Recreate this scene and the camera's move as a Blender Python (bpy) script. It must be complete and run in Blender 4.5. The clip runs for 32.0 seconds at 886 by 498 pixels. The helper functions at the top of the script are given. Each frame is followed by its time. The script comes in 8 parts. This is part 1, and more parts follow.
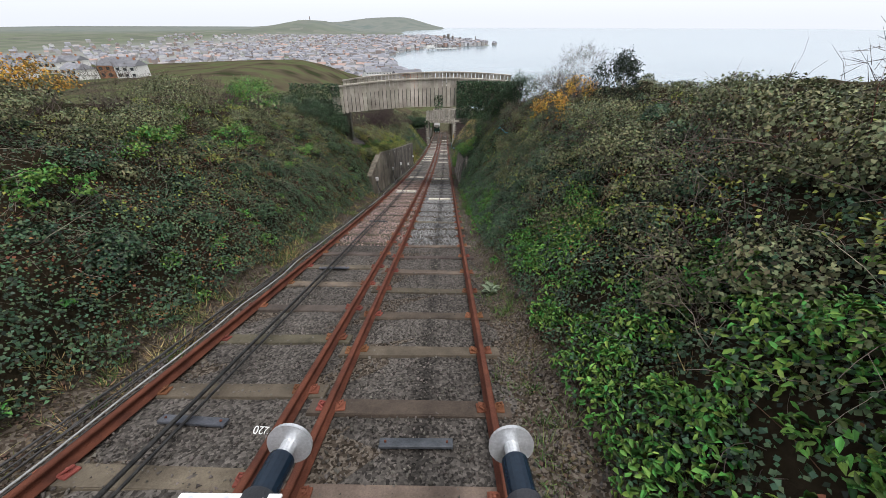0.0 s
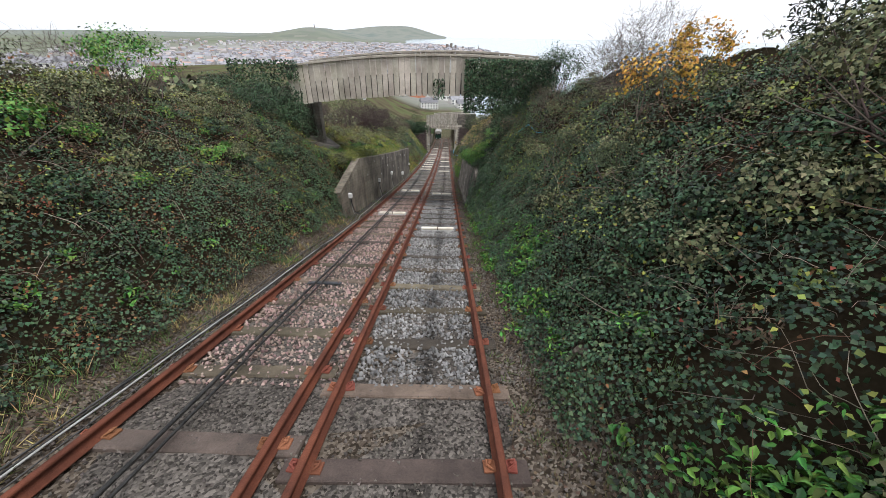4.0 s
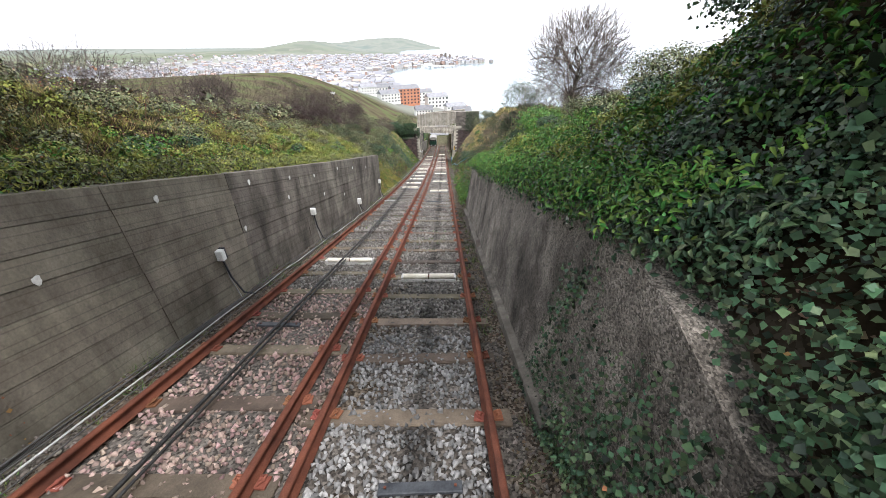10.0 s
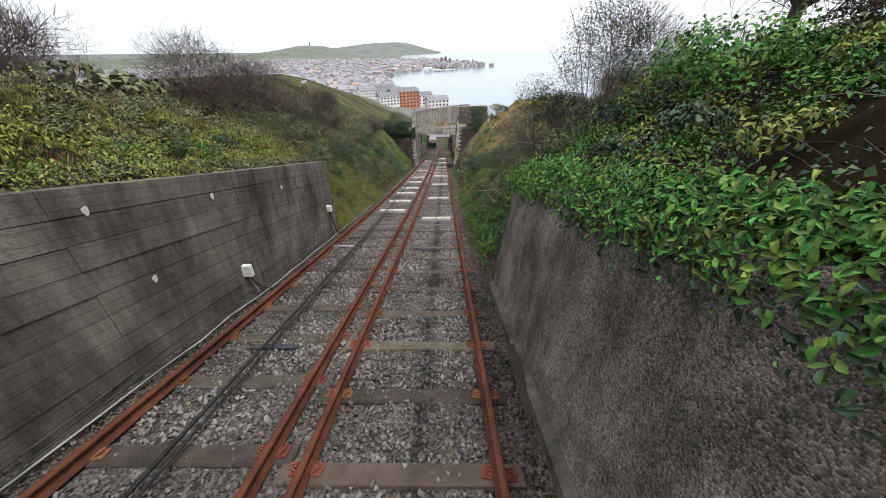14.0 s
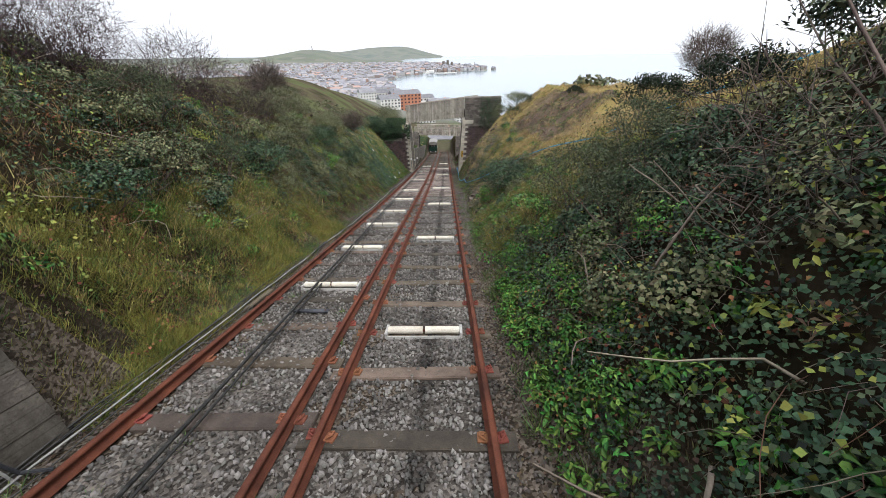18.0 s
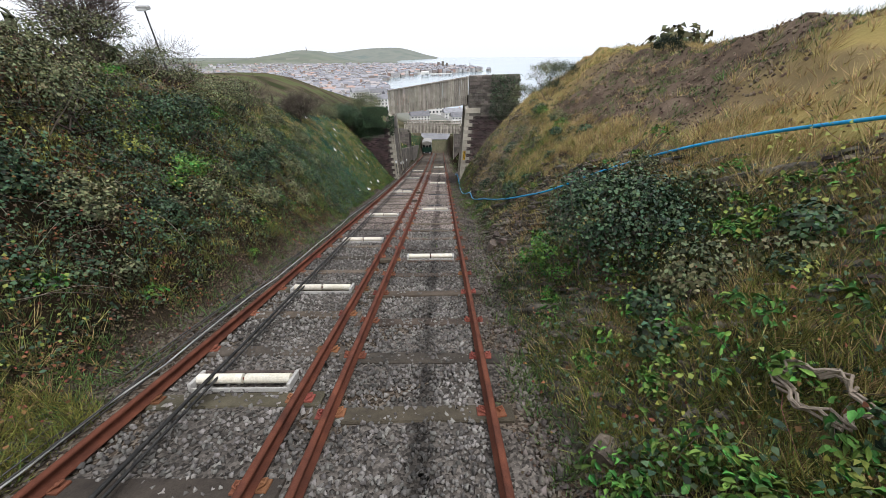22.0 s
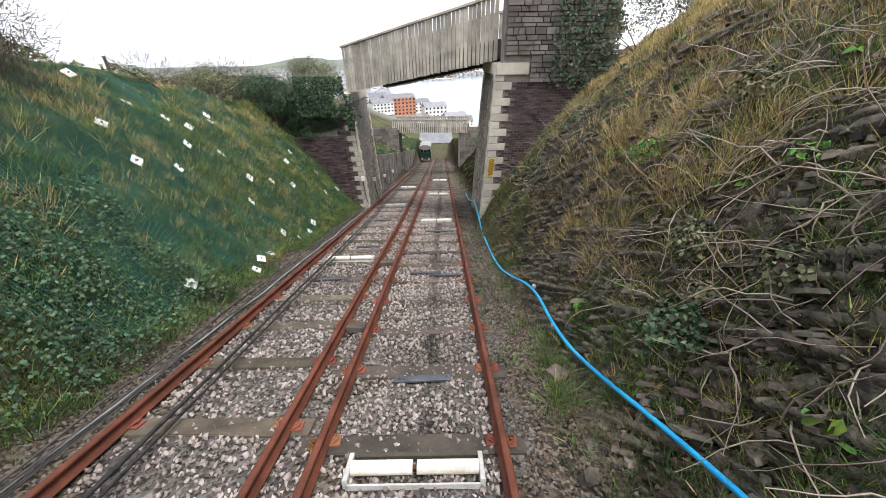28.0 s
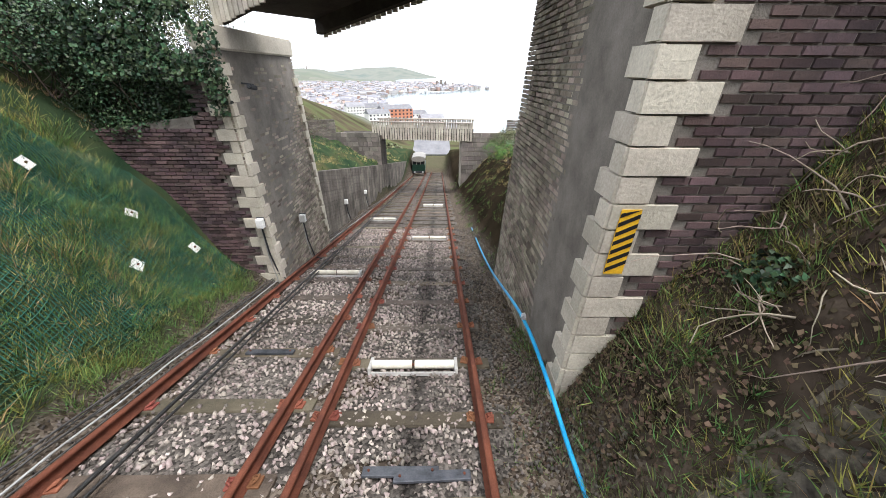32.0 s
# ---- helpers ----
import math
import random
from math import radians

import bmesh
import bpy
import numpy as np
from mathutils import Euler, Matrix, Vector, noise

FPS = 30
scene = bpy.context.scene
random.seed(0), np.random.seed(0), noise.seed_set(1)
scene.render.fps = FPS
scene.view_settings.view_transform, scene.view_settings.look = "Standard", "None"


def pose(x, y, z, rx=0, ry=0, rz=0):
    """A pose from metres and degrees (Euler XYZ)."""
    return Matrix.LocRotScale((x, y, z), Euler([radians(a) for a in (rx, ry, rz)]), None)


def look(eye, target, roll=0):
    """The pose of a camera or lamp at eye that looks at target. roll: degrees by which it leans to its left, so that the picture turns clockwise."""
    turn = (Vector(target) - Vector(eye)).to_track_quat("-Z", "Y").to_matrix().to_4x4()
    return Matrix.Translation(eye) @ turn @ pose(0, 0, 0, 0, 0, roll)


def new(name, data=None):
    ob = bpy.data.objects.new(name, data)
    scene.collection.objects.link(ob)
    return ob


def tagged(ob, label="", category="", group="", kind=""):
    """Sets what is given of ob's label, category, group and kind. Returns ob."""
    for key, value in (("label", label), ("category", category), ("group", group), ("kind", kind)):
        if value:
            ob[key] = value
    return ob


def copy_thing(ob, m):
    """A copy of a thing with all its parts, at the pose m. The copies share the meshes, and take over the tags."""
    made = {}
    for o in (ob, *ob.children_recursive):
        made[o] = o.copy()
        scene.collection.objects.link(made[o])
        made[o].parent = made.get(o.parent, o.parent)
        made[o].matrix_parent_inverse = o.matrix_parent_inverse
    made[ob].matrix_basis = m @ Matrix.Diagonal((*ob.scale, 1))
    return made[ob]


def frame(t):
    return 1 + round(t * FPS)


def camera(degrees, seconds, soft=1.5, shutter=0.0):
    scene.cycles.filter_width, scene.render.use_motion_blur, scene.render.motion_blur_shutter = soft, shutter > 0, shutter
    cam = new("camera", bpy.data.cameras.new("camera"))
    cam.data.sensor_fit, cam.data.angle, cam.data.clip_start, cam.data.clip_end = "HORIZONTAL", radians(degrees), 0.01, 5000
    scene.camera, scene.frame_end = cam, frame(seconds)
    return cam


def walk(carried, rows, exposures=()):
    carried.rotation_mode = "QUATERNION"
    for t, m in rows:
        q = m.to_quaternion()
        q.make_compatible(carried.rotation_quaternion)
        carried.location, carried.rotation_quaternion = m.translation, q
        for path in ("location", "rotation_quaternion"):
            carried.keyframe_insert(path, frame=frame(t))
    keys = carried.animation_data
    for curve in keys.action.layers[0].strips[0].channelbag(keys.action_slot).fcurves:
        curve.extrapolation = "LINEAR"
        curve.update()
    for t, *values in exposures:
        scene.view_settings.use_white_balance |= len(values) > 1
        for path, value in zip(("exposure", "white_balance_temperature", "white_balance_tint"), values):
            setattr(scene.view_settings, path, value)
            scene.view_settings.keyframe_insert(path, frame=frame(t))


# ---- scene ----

# camera and its ride down the track: seconds, x, y, z, yaw, pitch, roll
cam = camera(103.0, 32.0, soft=0.5)
PATH = [
    (0.0, 0.318, 0.000, 2.894, 0.35, -32.98, 0.16),
    (0.5, 0.326, 0.566, 2.718, 0.42, -33.00, -0.05),
    (1.0, 0.331, 1.175, 2.528, 0.49, -32.92, -0.23),
    (1.5, 0.330, 1.860, 2.311, 0.54, -32.74, -0.32),
    (2.0, 0.320, 2.628, 2.063, 0.54, -32.50, -0.32),
    (2.5, 0.304, 3.471, 1.792, 0.51, -32.24, -0.19),
    (3.0, 0.289, 4.357, 1.511, 0.43, -31.98, 0.08),
    (3.5, 0.276, 5.248, 1.227, 0.35, -31.77, 0.43),
    (5.5, 0.334, 9.634, -0.103, 0.52, -32.31, 2.53),
    (6.0, 0.282, 10.906, -0.480, 0.55, -32.15, 2.40),
    (6.5, 0.238, 12.187, -0.864, 0.47, -32.00, 2.15),
    (7.0, 0.211, 13.454, -1.249, 0.27, -31.86, 1.76),
    (7.5, 0.207, 14.679, -1.631, 0.06, -31.72, 1.30),
    (8.0, 0.225, 15.875, -2.003, -0.05, -31.53, 0.88),
    (8.5, 0.259, 17.070, -2.361, 0.02, -31.28, 0.53),
    (9.0, 0.300, 18.287, -2.716, 0.13, -31.04, 0.18),
    (9.5, 0.336, 19.552, -3.077, 0.17, -30.81, -0.15),
    (10.0, 0.360, 20.857, -3.441, 0.21, -30.54, -0.34),
    (10.5, 0.371, 22.163, -3.803, 0.35, -30.28, -0.34),
    (11.0, 0.371, 23.426, -4.158, 0.49, -30.09, -0.31),
    (11.5, 0.367, 24.630, -4.495, 0.50, -29.99, -0.42),
    (12.0, 0.369, 25.796, -4.818, 0.45, -30.01, -0.61),
    (12.5, 0.372, 26.958, -5.132, 0.44, -30.07, -0.72),
    (13.0, 0.369, 28.117, -5.439, 0.43, -30.11, -0.73),
    (13.5, 0.363, 29.248, -5.733, 0.39, -30.08, -0.67),
    (14.0, 0.355, 30.338, -6.013, 0.32, -29.97, -0.53),
    (14.5, 0.335, 31.402, -6.286, 0.25, -29.83, -0.35),
    (16.5, 0.378, 35.995, -7.487, 0.76, -29.57, -0.10),
    (17.0, 0.378, 37.247, -7.813, 0.68, -29.53, -0.33),
    (17.5, 0.375, 38.501, -8.137, 0.66, -29.48, -0.51),
    (18.0, 0.375, 39.767, -8.459, 0.66, -29.44, -0.66),
    (18.5, 0.380, 41.038, -8.782, 0.72, -29.40, -0.77),
    (19.0, 0.381, 42.295, -9.104, 0.83, -29.40, -0.82),
    (19.5, 0.378, 43.531, -9.418, 0.91, -29.40, -0.88),
    (20.0, 0.371, 44.755, -9.727, 0.85, -29.38, -0.97),
    (20.5, 0.359, 45.968, -10.037, 0.68, -29.36, -0.99),
    (21.0, 0.339, 47.150, -10.343, 0.45, -29.33, -0.80),
    (21.5, 0.319, 48.282, -10.633, 0.13, -29.30, -0.50),
    (22.0, 0.304, 49.390, -10.915, -0.21, -29.24, -0.32),
    (22.5, 0.291, 50.505, -11.192, -0.44, -29.10, -0.31),
    (23.0, 0.287, 51.637, -11.467, -0.49, -28.90, -0.39),
    (23.5, 0.301, 52.785, -11.747, -0.36, -28.75, -0.50),
    (24.0, 0.323, 53.932, -12.031, -0.11, -28.71, -0.64),
    (24.5, 0.334, 55.068, -12.306, 0.18, -28.74, -0.82),
    (25.0, 0.337, 56.179, -12.562, 0.45, -28.75, -1.00),
    (25.5, 0.348, 57.251, -12.799, 0.69, -28.73, -1.12),
    (27.5, 0.306, 61.628, -13.799, 0.48, -28.75, -1.24),
    (28.0, 0.299, 62.852, -14.091, 0.22, -28.49, -1.12),
    (28.5, 0.303, 64.076, -14.384, 0.03, -28.19, -0.88),
    (29.0, 0.313, 65.297, -14.670, -0.12, -27.83, -0.55),
    (29.5, 0.324, 66.509, -14.937, -0.23, -27.46, -0.27),
    (30.0, 0.341, 67.688, -15.191, -0.30, -27.16, -0.06),
    (30.5, 0.360, 68.822, -15.436, -0.36, -26.94, 0.06),
    (31.0, 0.369, 69.940, -15.680, -0.43, -26.76, 0.15),
    (31.5, 0.368, 71.058, -15.916, -0.55, -26.67, 0.23),
    (32.0, 0.363, 72.176, -16.142, -0.72, -26.66, 0.32),
]


def seat(x, y, z, yaw, pitch, roll):
    eye = Vector((x, y, z))
    a, b = radians(yaw), radians(pitch)
    ahead = Vector((-math.sin(a) * math.cos(b), math.cos(a) * math.cos(b), math.sin(b)))
    return look(eye, eye + ahead * 5, roll)


EXPOSURES = [(0.0, 0.03), (3.5, 0.24), (5.5, 0.68), (7.0, 1.12), (9.0, 1.15), (11.0, 0.66), (13.0, 0.25), (19.0, 0.3), (23.0, 0.15), (25.5, 0.4), (28.0, 0.72), (32.0, 0.95)]
EXPOSURES = [(t, stops + 0.12, 6300, 12.5) for t, stops in EXPOSURES]
walk(cam, [(t, seat(*r)) for t, *r in PATH], EXPOSURES)

# ---- daylight: bright overcast ----
world = bpy.data.worlds.new("overcast")
scene.world = world
world.use_nodes = True
wt = world.node_tree
sky = wt.nodes.new("ShaderNodeTexSky")
sky.sky_type = 'NISHITA'
sky.sun_disc = False
sky.sun_elevation = radians(65)
sky.sun_rotation = radians(150)
sky.dust_density = 4.0
sky.air_density = 1.0
grey = wt.nodes.new("ShaderNodeHueSaturation")
grey.inputs["Saturation"].default_value = 0.18
even = wt.nodes.new("ShaderNodeMix")
even.data_type = 'RGBA'
even.inputs["Factor"].default_value = 0.55
even.inputs["B"].default_value = (9.5, 9.9, 10.4, 1)
wt.links.new(sky.outputs[0], grey.inputs["Color"])
wt.links.new(grey.outputs[0], even.inputs["A"])
wt.links.new(even.outputs["Result"], wt.nodes["Background"].inputs[0])
wt.nodes["Background"].inputs[1].default_value = 0.15
sun = new("sun", bpy.data.lights.new("sun", 'SUN'))
sun.data.energy = 1.5
sun.data.angle = radians(14)
sun.data.color = (1.0, 0.96, 0.9)
sun.matrix_world = look((0, 0, 0), (-0.3, 0.28, -0.9))


# ---- materials ----
def mat(name, c1, c2, scale=1.0, rough=0.85, metal=0.0, bump=0.3, fine=40.0, rand=0.0, island=0.0, c3=None, spec=0.2, clear=0.0):
    """Two-scale noise colour, fine bump, and variation from piece to piece."""
    m = bpy.data.materials.new(name)
    m.use_nodes = True
    nt, bs = m.node_tree, m.node_tree.nodes["Principled BSDF"]
    N, L = nt.nodes.new, nt.links.new
    geo = N("ShaderNodeNewGeometry")
    n1 = N("ShaderNodeTexNoise")
    n1.inputs["Scale"].default_value, n1.inputs["Detail"].default_value = scale, 6
    n1.inputs["Roughness"].default_value = 0.65
    L(geo.outputs["Position"], n1.inputs["Vector"])
    ramp = N("ShaderNodeValToRGB")
    e = ramp.color_ramp.elements
    e[0].position, e[0].color = 0.32, (*c1, 1)
    e[1].position, e[1].color = 0.68, (*c2, 1)
    if c3:
        k = e.new(0.82)
        k.color = (*c3, 1)
    L(n1.outputs["Fac"], ramp.inputs["Fac"])
    n2 = N("ShaderNodeTexNoise")
    n2.inputs["Scale"].default_value, n2.inputs["Detail"].default_value = fine, 4
    L(geo.outputs["Position"], n2.inputs["Vector"])
    hsv = N("ShaderNodeHueSaturation")
    mr = N("ShaderNodeMapRange")
    mr.inputs["To Min"].default_value, mr.inputs["To Max"].default_value = 0.7, 1.3
    L(n2.outputs["Fac"], mr.inputs["Value"])
    val = mr.outputs["Result"]
    if rand or island:
        src = N("ShaderNodeObjectInfo").outputs["Random"] if rand else geo.outputs["Random Per Island"]
        r = N("ShaderNodeMapRange")
        amt = rand or island
        r.inputs["To Min"].default_value, r.inputs["To Max"].default_value = 1 - amt, 1 + amt
        L(src, r.inputs["Value"])
        mul = N("ShaderNodeMath")
        mul.operation = 'MULTIPLY'
        L(val, mul.inputs[0])
        L(r.outputs["Result"], mul.inputs[1])
        val = mul.outputs[0]
        h = N("ShaderNodeMapRange")
        h.inputs["To Min"].default_value, h.inputs["To Max"].default_value = 0.5 - amt * 0.07, 0.5 + amt * 0.07
        w = N("ShaderNodeTexWhiteNoise")
        w.noise_dimensions = '1D'
        L(src, w.inputs["W"])
        L(w.outputs["Value"], h.inputs["Value"])
        L(h.outputs["Result"], hsv.inputs["Hue"])
    L(val, hsv.inputs["Value"])
    L(ramp.outputs["Color"], hsv.inputs["Color"])
    L(hsv.outputs["Color"], bs.inputs["Base Color"])
    if bump:
        b = N("ShaderNodeBump")
        b.inputs["Strength"].default_value, b.inputs["Distance"].default_value = bump, 0.02
        L(n2.outputs["Fac"], b.inputs["Height"])
        L(b.outputs["Normal"], bs.inputs["Normal"])
    bs.inputs["Roughness"].default_value, bs.inputs["Metallic"].default_value = rough, metal
    bs.inputs["Specular IOR Level"].default_value = spec
    bs.inputs["Coat Weight"].default_value = clear
    return m


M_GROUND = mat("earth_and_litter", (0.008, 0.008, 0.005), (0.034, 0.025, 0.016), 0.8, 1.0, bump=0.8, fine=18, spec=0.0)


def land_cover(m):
    """Straw and bare soil on the mound by the lower cutting, fields and streets further off, their colours paled for
    haze.
    """
    nt = m.node_tree
    N, L = nt.nodes.new, nt.links.new
    bs = nt.nodes["Principled BSDF"]
    base = bs.inputs["Base Color"].links[0].from_socket
    geo = N("ShaderNodeNewGeometry")
    xyz = N("ShaderNodeSeparateXYZ")
    L(geo.outputs["Position"], xyz.inputs[0])

    def span(axis, a, b):
        r = N("ShaderNodeMapRange")
        r.inputs["From Min"].default_value, r.inputs["From Max"].default_value = a, b
        L(xyz.outputs[axis], r.inputs["Value"])
        return r.outputs["Result"]

    def mul(a, b):
        k = N("ShaderNodeMath")
        k.operation = 'MULTIPLY'
        L(a, k.inputs[0])
        L(b, k.inputs[1])
        return k.outputs[0]

    def mix(f, a, b):
        k = N("ShaderNodeMix")
        k.data_type = 'RGBA'
        L(f, k.inputs["Factor"])
        L(a, k.inputs["A"])
        L(b, k.inputs["B"])
        return k.outputs["Result"]

    def patches(scale, stops, vor=False):
        n = N("ShaderNodeTexVoronoi" if vor else "ShaderNodeTexNoise")
        n.inputs["Scale"].default_value = scale
        L(geo.outputs["Position"], n.inputs["Vector"])
        r = N("ShaderNodeValToRGB")
        r.color_ramp.elements[0].color, r.color_ramp.elements[0].position = (*stops[0][1], 1), stops[0][0]
        r.color_ramp.elements[1].color, r.color_ramp.elements[1].position = (*stops[-1][1], 1), stops[-1][0]
        for p, c in stops[1:-1]:
            r.color_ramp.elements.new(p).color = (*c, 1)
        L(n.outputs["Color" if vor else "Fac"], r.inputs["Fac"])
        return r.outputs["Color"]

    mound = patches(0.35, [(0.3, (0.13, 0.1, 0.055)), (0.48, (0.2, 0.15, 0.072)), (0.56, (0.26, 0.2, 0.078)), (0.75, (0.17, 0.155, 0.058))])
    # far fields and town ground: distance haze mixed into the colours, paler and greyer
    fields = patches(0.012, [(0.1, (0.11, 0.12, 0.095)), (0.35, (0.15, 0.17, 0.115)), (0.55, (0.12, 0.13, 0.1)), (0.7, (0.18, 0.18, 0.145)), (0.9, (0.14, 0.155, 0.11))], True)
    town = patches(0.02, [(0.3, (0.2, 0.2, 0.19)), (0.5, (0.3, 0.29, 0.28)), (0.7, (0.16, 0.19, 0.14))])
    turf = patches(1.1, [(0.3, (0.016, 0.032, 0.018)), (0.5, (0.034, 0.052, 0.026)), (0.7, (0.065, 0.065, 0.032))])
    scrub = patches(0.05, [(0.3, (0.035, 0.04, 0.02)), (0.42, (0.075, 0.062, 0.042)), (0.5, (0.085, 0.078, 0.045)), (0.56, (0.085, 0.098, 0.045)), (0.75, (0.065, 0.062, 0.035))])
    gravel = patches(34, [(0.2, (0.03, 0.024, 0.018)), (0.5, (0.078, 0.062, 0.048)), (0.8, (0.16, 0.135, 0.108))], True)
    shale = patches(2.2, [(0.3, (0.014, 0.011, 0.008)), (0.5, (0.038, 0.029, 0.022)), (0.7, (0.085, 0.066, 0.05))])
    c = mix(span("X", 7.5, 10), base, scrub)
    c = mix(mul(mul(mul(span("Y", 50, 54), span("Y", 79, 76)), span("X", 1.5, 2.0)), span("X", 8, 6)), c, shale)
    c = mix(mul(mul(span("Y", 47, 52), span("Y", 78, 72)), span("X", 3.9, 5.0)), c, mound)
    soil = patches(1.6, [(0.3, (0.06, 0.045, 0.034)), (0.5, (0.105, 0.078, 0.057)), (0.72, (0.15, 0.115, 0.085))])
    c = mix(mul(mul(span("Y", 56, 57.5), span("Y", 67, 65)), mul(span("X", 4.75, 5.2), span("X", 9.8, 9.0))), c, soil)
    c = mix(mul(mul(span("Y", 46, 48.5), span("Y", 54.5, 52.5)), span("X", 2.1, 2.9)), c, mound)
    c = mix(mul(span("Y", 63.5, 66), span("X", -3.9, -4.3)), c, turf)
    c = mix(mul(mul(span("X", 2.1, 1.55), span("X", -4.2, -3.7)), span("Y", 160, 150)), c, gravel)
    left = mul(span("X", -13, -20), span("Y", 420, 380))
    c = mix(left, c, scrub)
    c = mix(span("Y", 125, 160), c, scrub)
    # furthest hills: aerial haze painted in as a grey, washed-out green
    hazed_hills = patches(0.006, [(0.3, (0.15, 0.17, 0.15)), (0.5, (0.19, 0.2, 0.175)), (0.7, (0.14, 0.165, 0.15))])
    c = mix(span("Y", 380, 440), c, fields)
    c = mix(span("Y", 2300, 3200), c, hazed_hills)
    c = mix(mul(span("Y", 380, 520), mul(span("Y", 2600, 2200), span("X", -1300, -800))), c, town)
    L(c, bs.inputs["Base Color"])


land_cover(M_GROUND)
M_BED = mat("dirty_ballast_bed", (0.06, 0.053, 0.046), (0.13, 0.115, 0.1), 0.5, 0.95, bump=1.0, fine=30, spec=0.15)
M_STONE = mat("ballast_stone", (0.125, 0.125, 0.125), (0.3, 0.295, 0.285), 0.8, 0.9, bump=0.3, fine=60, island=0.5)
M_STONE_RED = mat("rust_stained_ballast", (0.18, 0.125, 0.108), (0.37, 0.275, 0.24), 0.8, 0.9, bump=0.3, fine=60, island=0.5)
M_RUST = mat("rusty_rail_steel", (0.065, 0.024, 0.016), (0.155, 0.052, 0.029), 2.2, 0.85, 0.0, bump=0.4, fine=90)
M_CLIP = mat("orange_rusty_clip", (0.16, 0.055, 0.032), (0.26, 0.1, 0.06), 6.0, 0.85, 0.1, bump=0.4, fine=90, rand=0.3)
M_SLEEPER = mat("weathered_sleeper_timber", (0.06, 0.049, 0.036), (0.15, 0.122, 0.088), 2.2, 0.9, bump=0.6, fine=55, rand=0.4)
M_SLEEPER_DARK = mat("dark_tarred_sleeper", (0.04, 0.033, 0.028), (0.1, 0.08, 0.065), 2.2, 0.85, bump=0.6, fine=55, rand=0.3)
M_CONC = mat("board_marked_concrete", (0.08, 0.07, 0.059), (0.225, 0.2, 0.168), 0.7, 0.95, bump=0.6, fine=30, c3=(0.26, 0.235, 0.2), rand=0.12, spec=0.2)
M_CONC_PALE = mat("beige_board_marked_concrete", (0.115, 0.1, 0.077), (0.27, 0.24, 0.19), 0.8, 0.95, bump=0.6, fine=30, c3=(0.38, 0.345, 0.285), rand=0.1, spec=0.15)
M_ROUGH = mat("rough_aggregate_concrete", (0.085, 0.075, 0.064), (0.32, 0.287, 0.245), 0.9, 0.97, bump=1.0, fine=60, spec=0.15)


def weather(m, streak=0.5, pebble=0.0, boards=0.0, stretch=(1.3, 1.3, 0.3)):
    """Runs of damp down a wall, exposed pebbles, board lines along the fall of the track."""
    nt = m.node_tree
    N, L = nt.nodes.new, nt.links.new
    bs = nt.nodes["Principled BSDF"]
    out = bs.inputs["Base Color"].links[0].from_socket
    geo = N("ShaderNodeNewGeometry")

    def times(factor, dark, lite, lo=0.3, hi=0.7):
        nonlocal out
        r = N("ShaderNodeMapRange")
        r.inputs["From Min"].default_value, r.inputs["From Max"].default_value = lo, hi
        r.inputs["To Min"].default_value, r.inputs["To Max"].default_value = dark, lite
        L(factor, r.inputs["Value"])
        k = N("ShaderNodeHueSaturation")
        L(r.outputs["Result"], k.inputs["Value"])
        L(out, k.inputs["Color"])
        out = k.outputs["Color"]

    mp = N("ShaderNodeMapping")
    mp.inputs["Scale"].default_value = stretch
    L(geo.outputs["Position"], mp.inputs["Vector"])
    n = N("ShaderNodeTexNoise")
    n.inputs["Scale"].default_value, n.inputs["Detail"].default_value, n.inputs["Roughness"].default_value = 1.6, 7, 0.7
    L(mp.outputs["Vector"], n.inputs["Vector"])
    times(n.outputs["Fac"], 1 - streak, 1 + streak * 0.35)
    if boards:
        sx = N("ShaderNodeSeparateXYZ")
        L(geo.outputs["Position"], sx.inputs[0])
        k = N("ShaderNodeMath")
        k.operation = 'MULTIPLY_ADD'
        k.inputs[1].default_value = 0.262
        L(sx.outputs["Y"], k.inputs[0])
        L(sx.outputs["Z"], k.inputs[2])
        w = N("ShaderNodeMath")
        w.operation = 'PINGPONG'
        w.inputs[1].default_value = 0.075
        L(k.outputs[0], w.inputs[0])
        times(w.outputs[0], 1 - boards, 1.0, 0.0, 0.012)
    if pebble:
        v = N("ShaderNodeTexVoronoi")
        v.inputs["Scale"].default_value = 34 if boards or streak < 0.3 else 75
        L(geo.outputs["Position"], v.inputs["Vector"])
        times(v.outputs["Color"], 1 - pebble, 1 + pebble * 1.1, 0.2, 0.9)
        bp = N("ShaderNodeBump")
        bp.inputs["Strength"].default_value, bp.inputs["Distance"].default_value = 0.9, 0.012
        bp.invert = True
        L(v.outputs["Distance"], bp.inputs["Height"])
        L(bp.outputs["Normal"], bs.inputs["Normal"])
    L(out, bs.inputs["Base Color"])


M_STONE_PINK = mat("pinkish_beige_ballast", (0.165, 0.138, 0.122), (0.37, 0.315, 0.282), 0.8, 0.9, bump=0.3, fine=60, island=0.5)


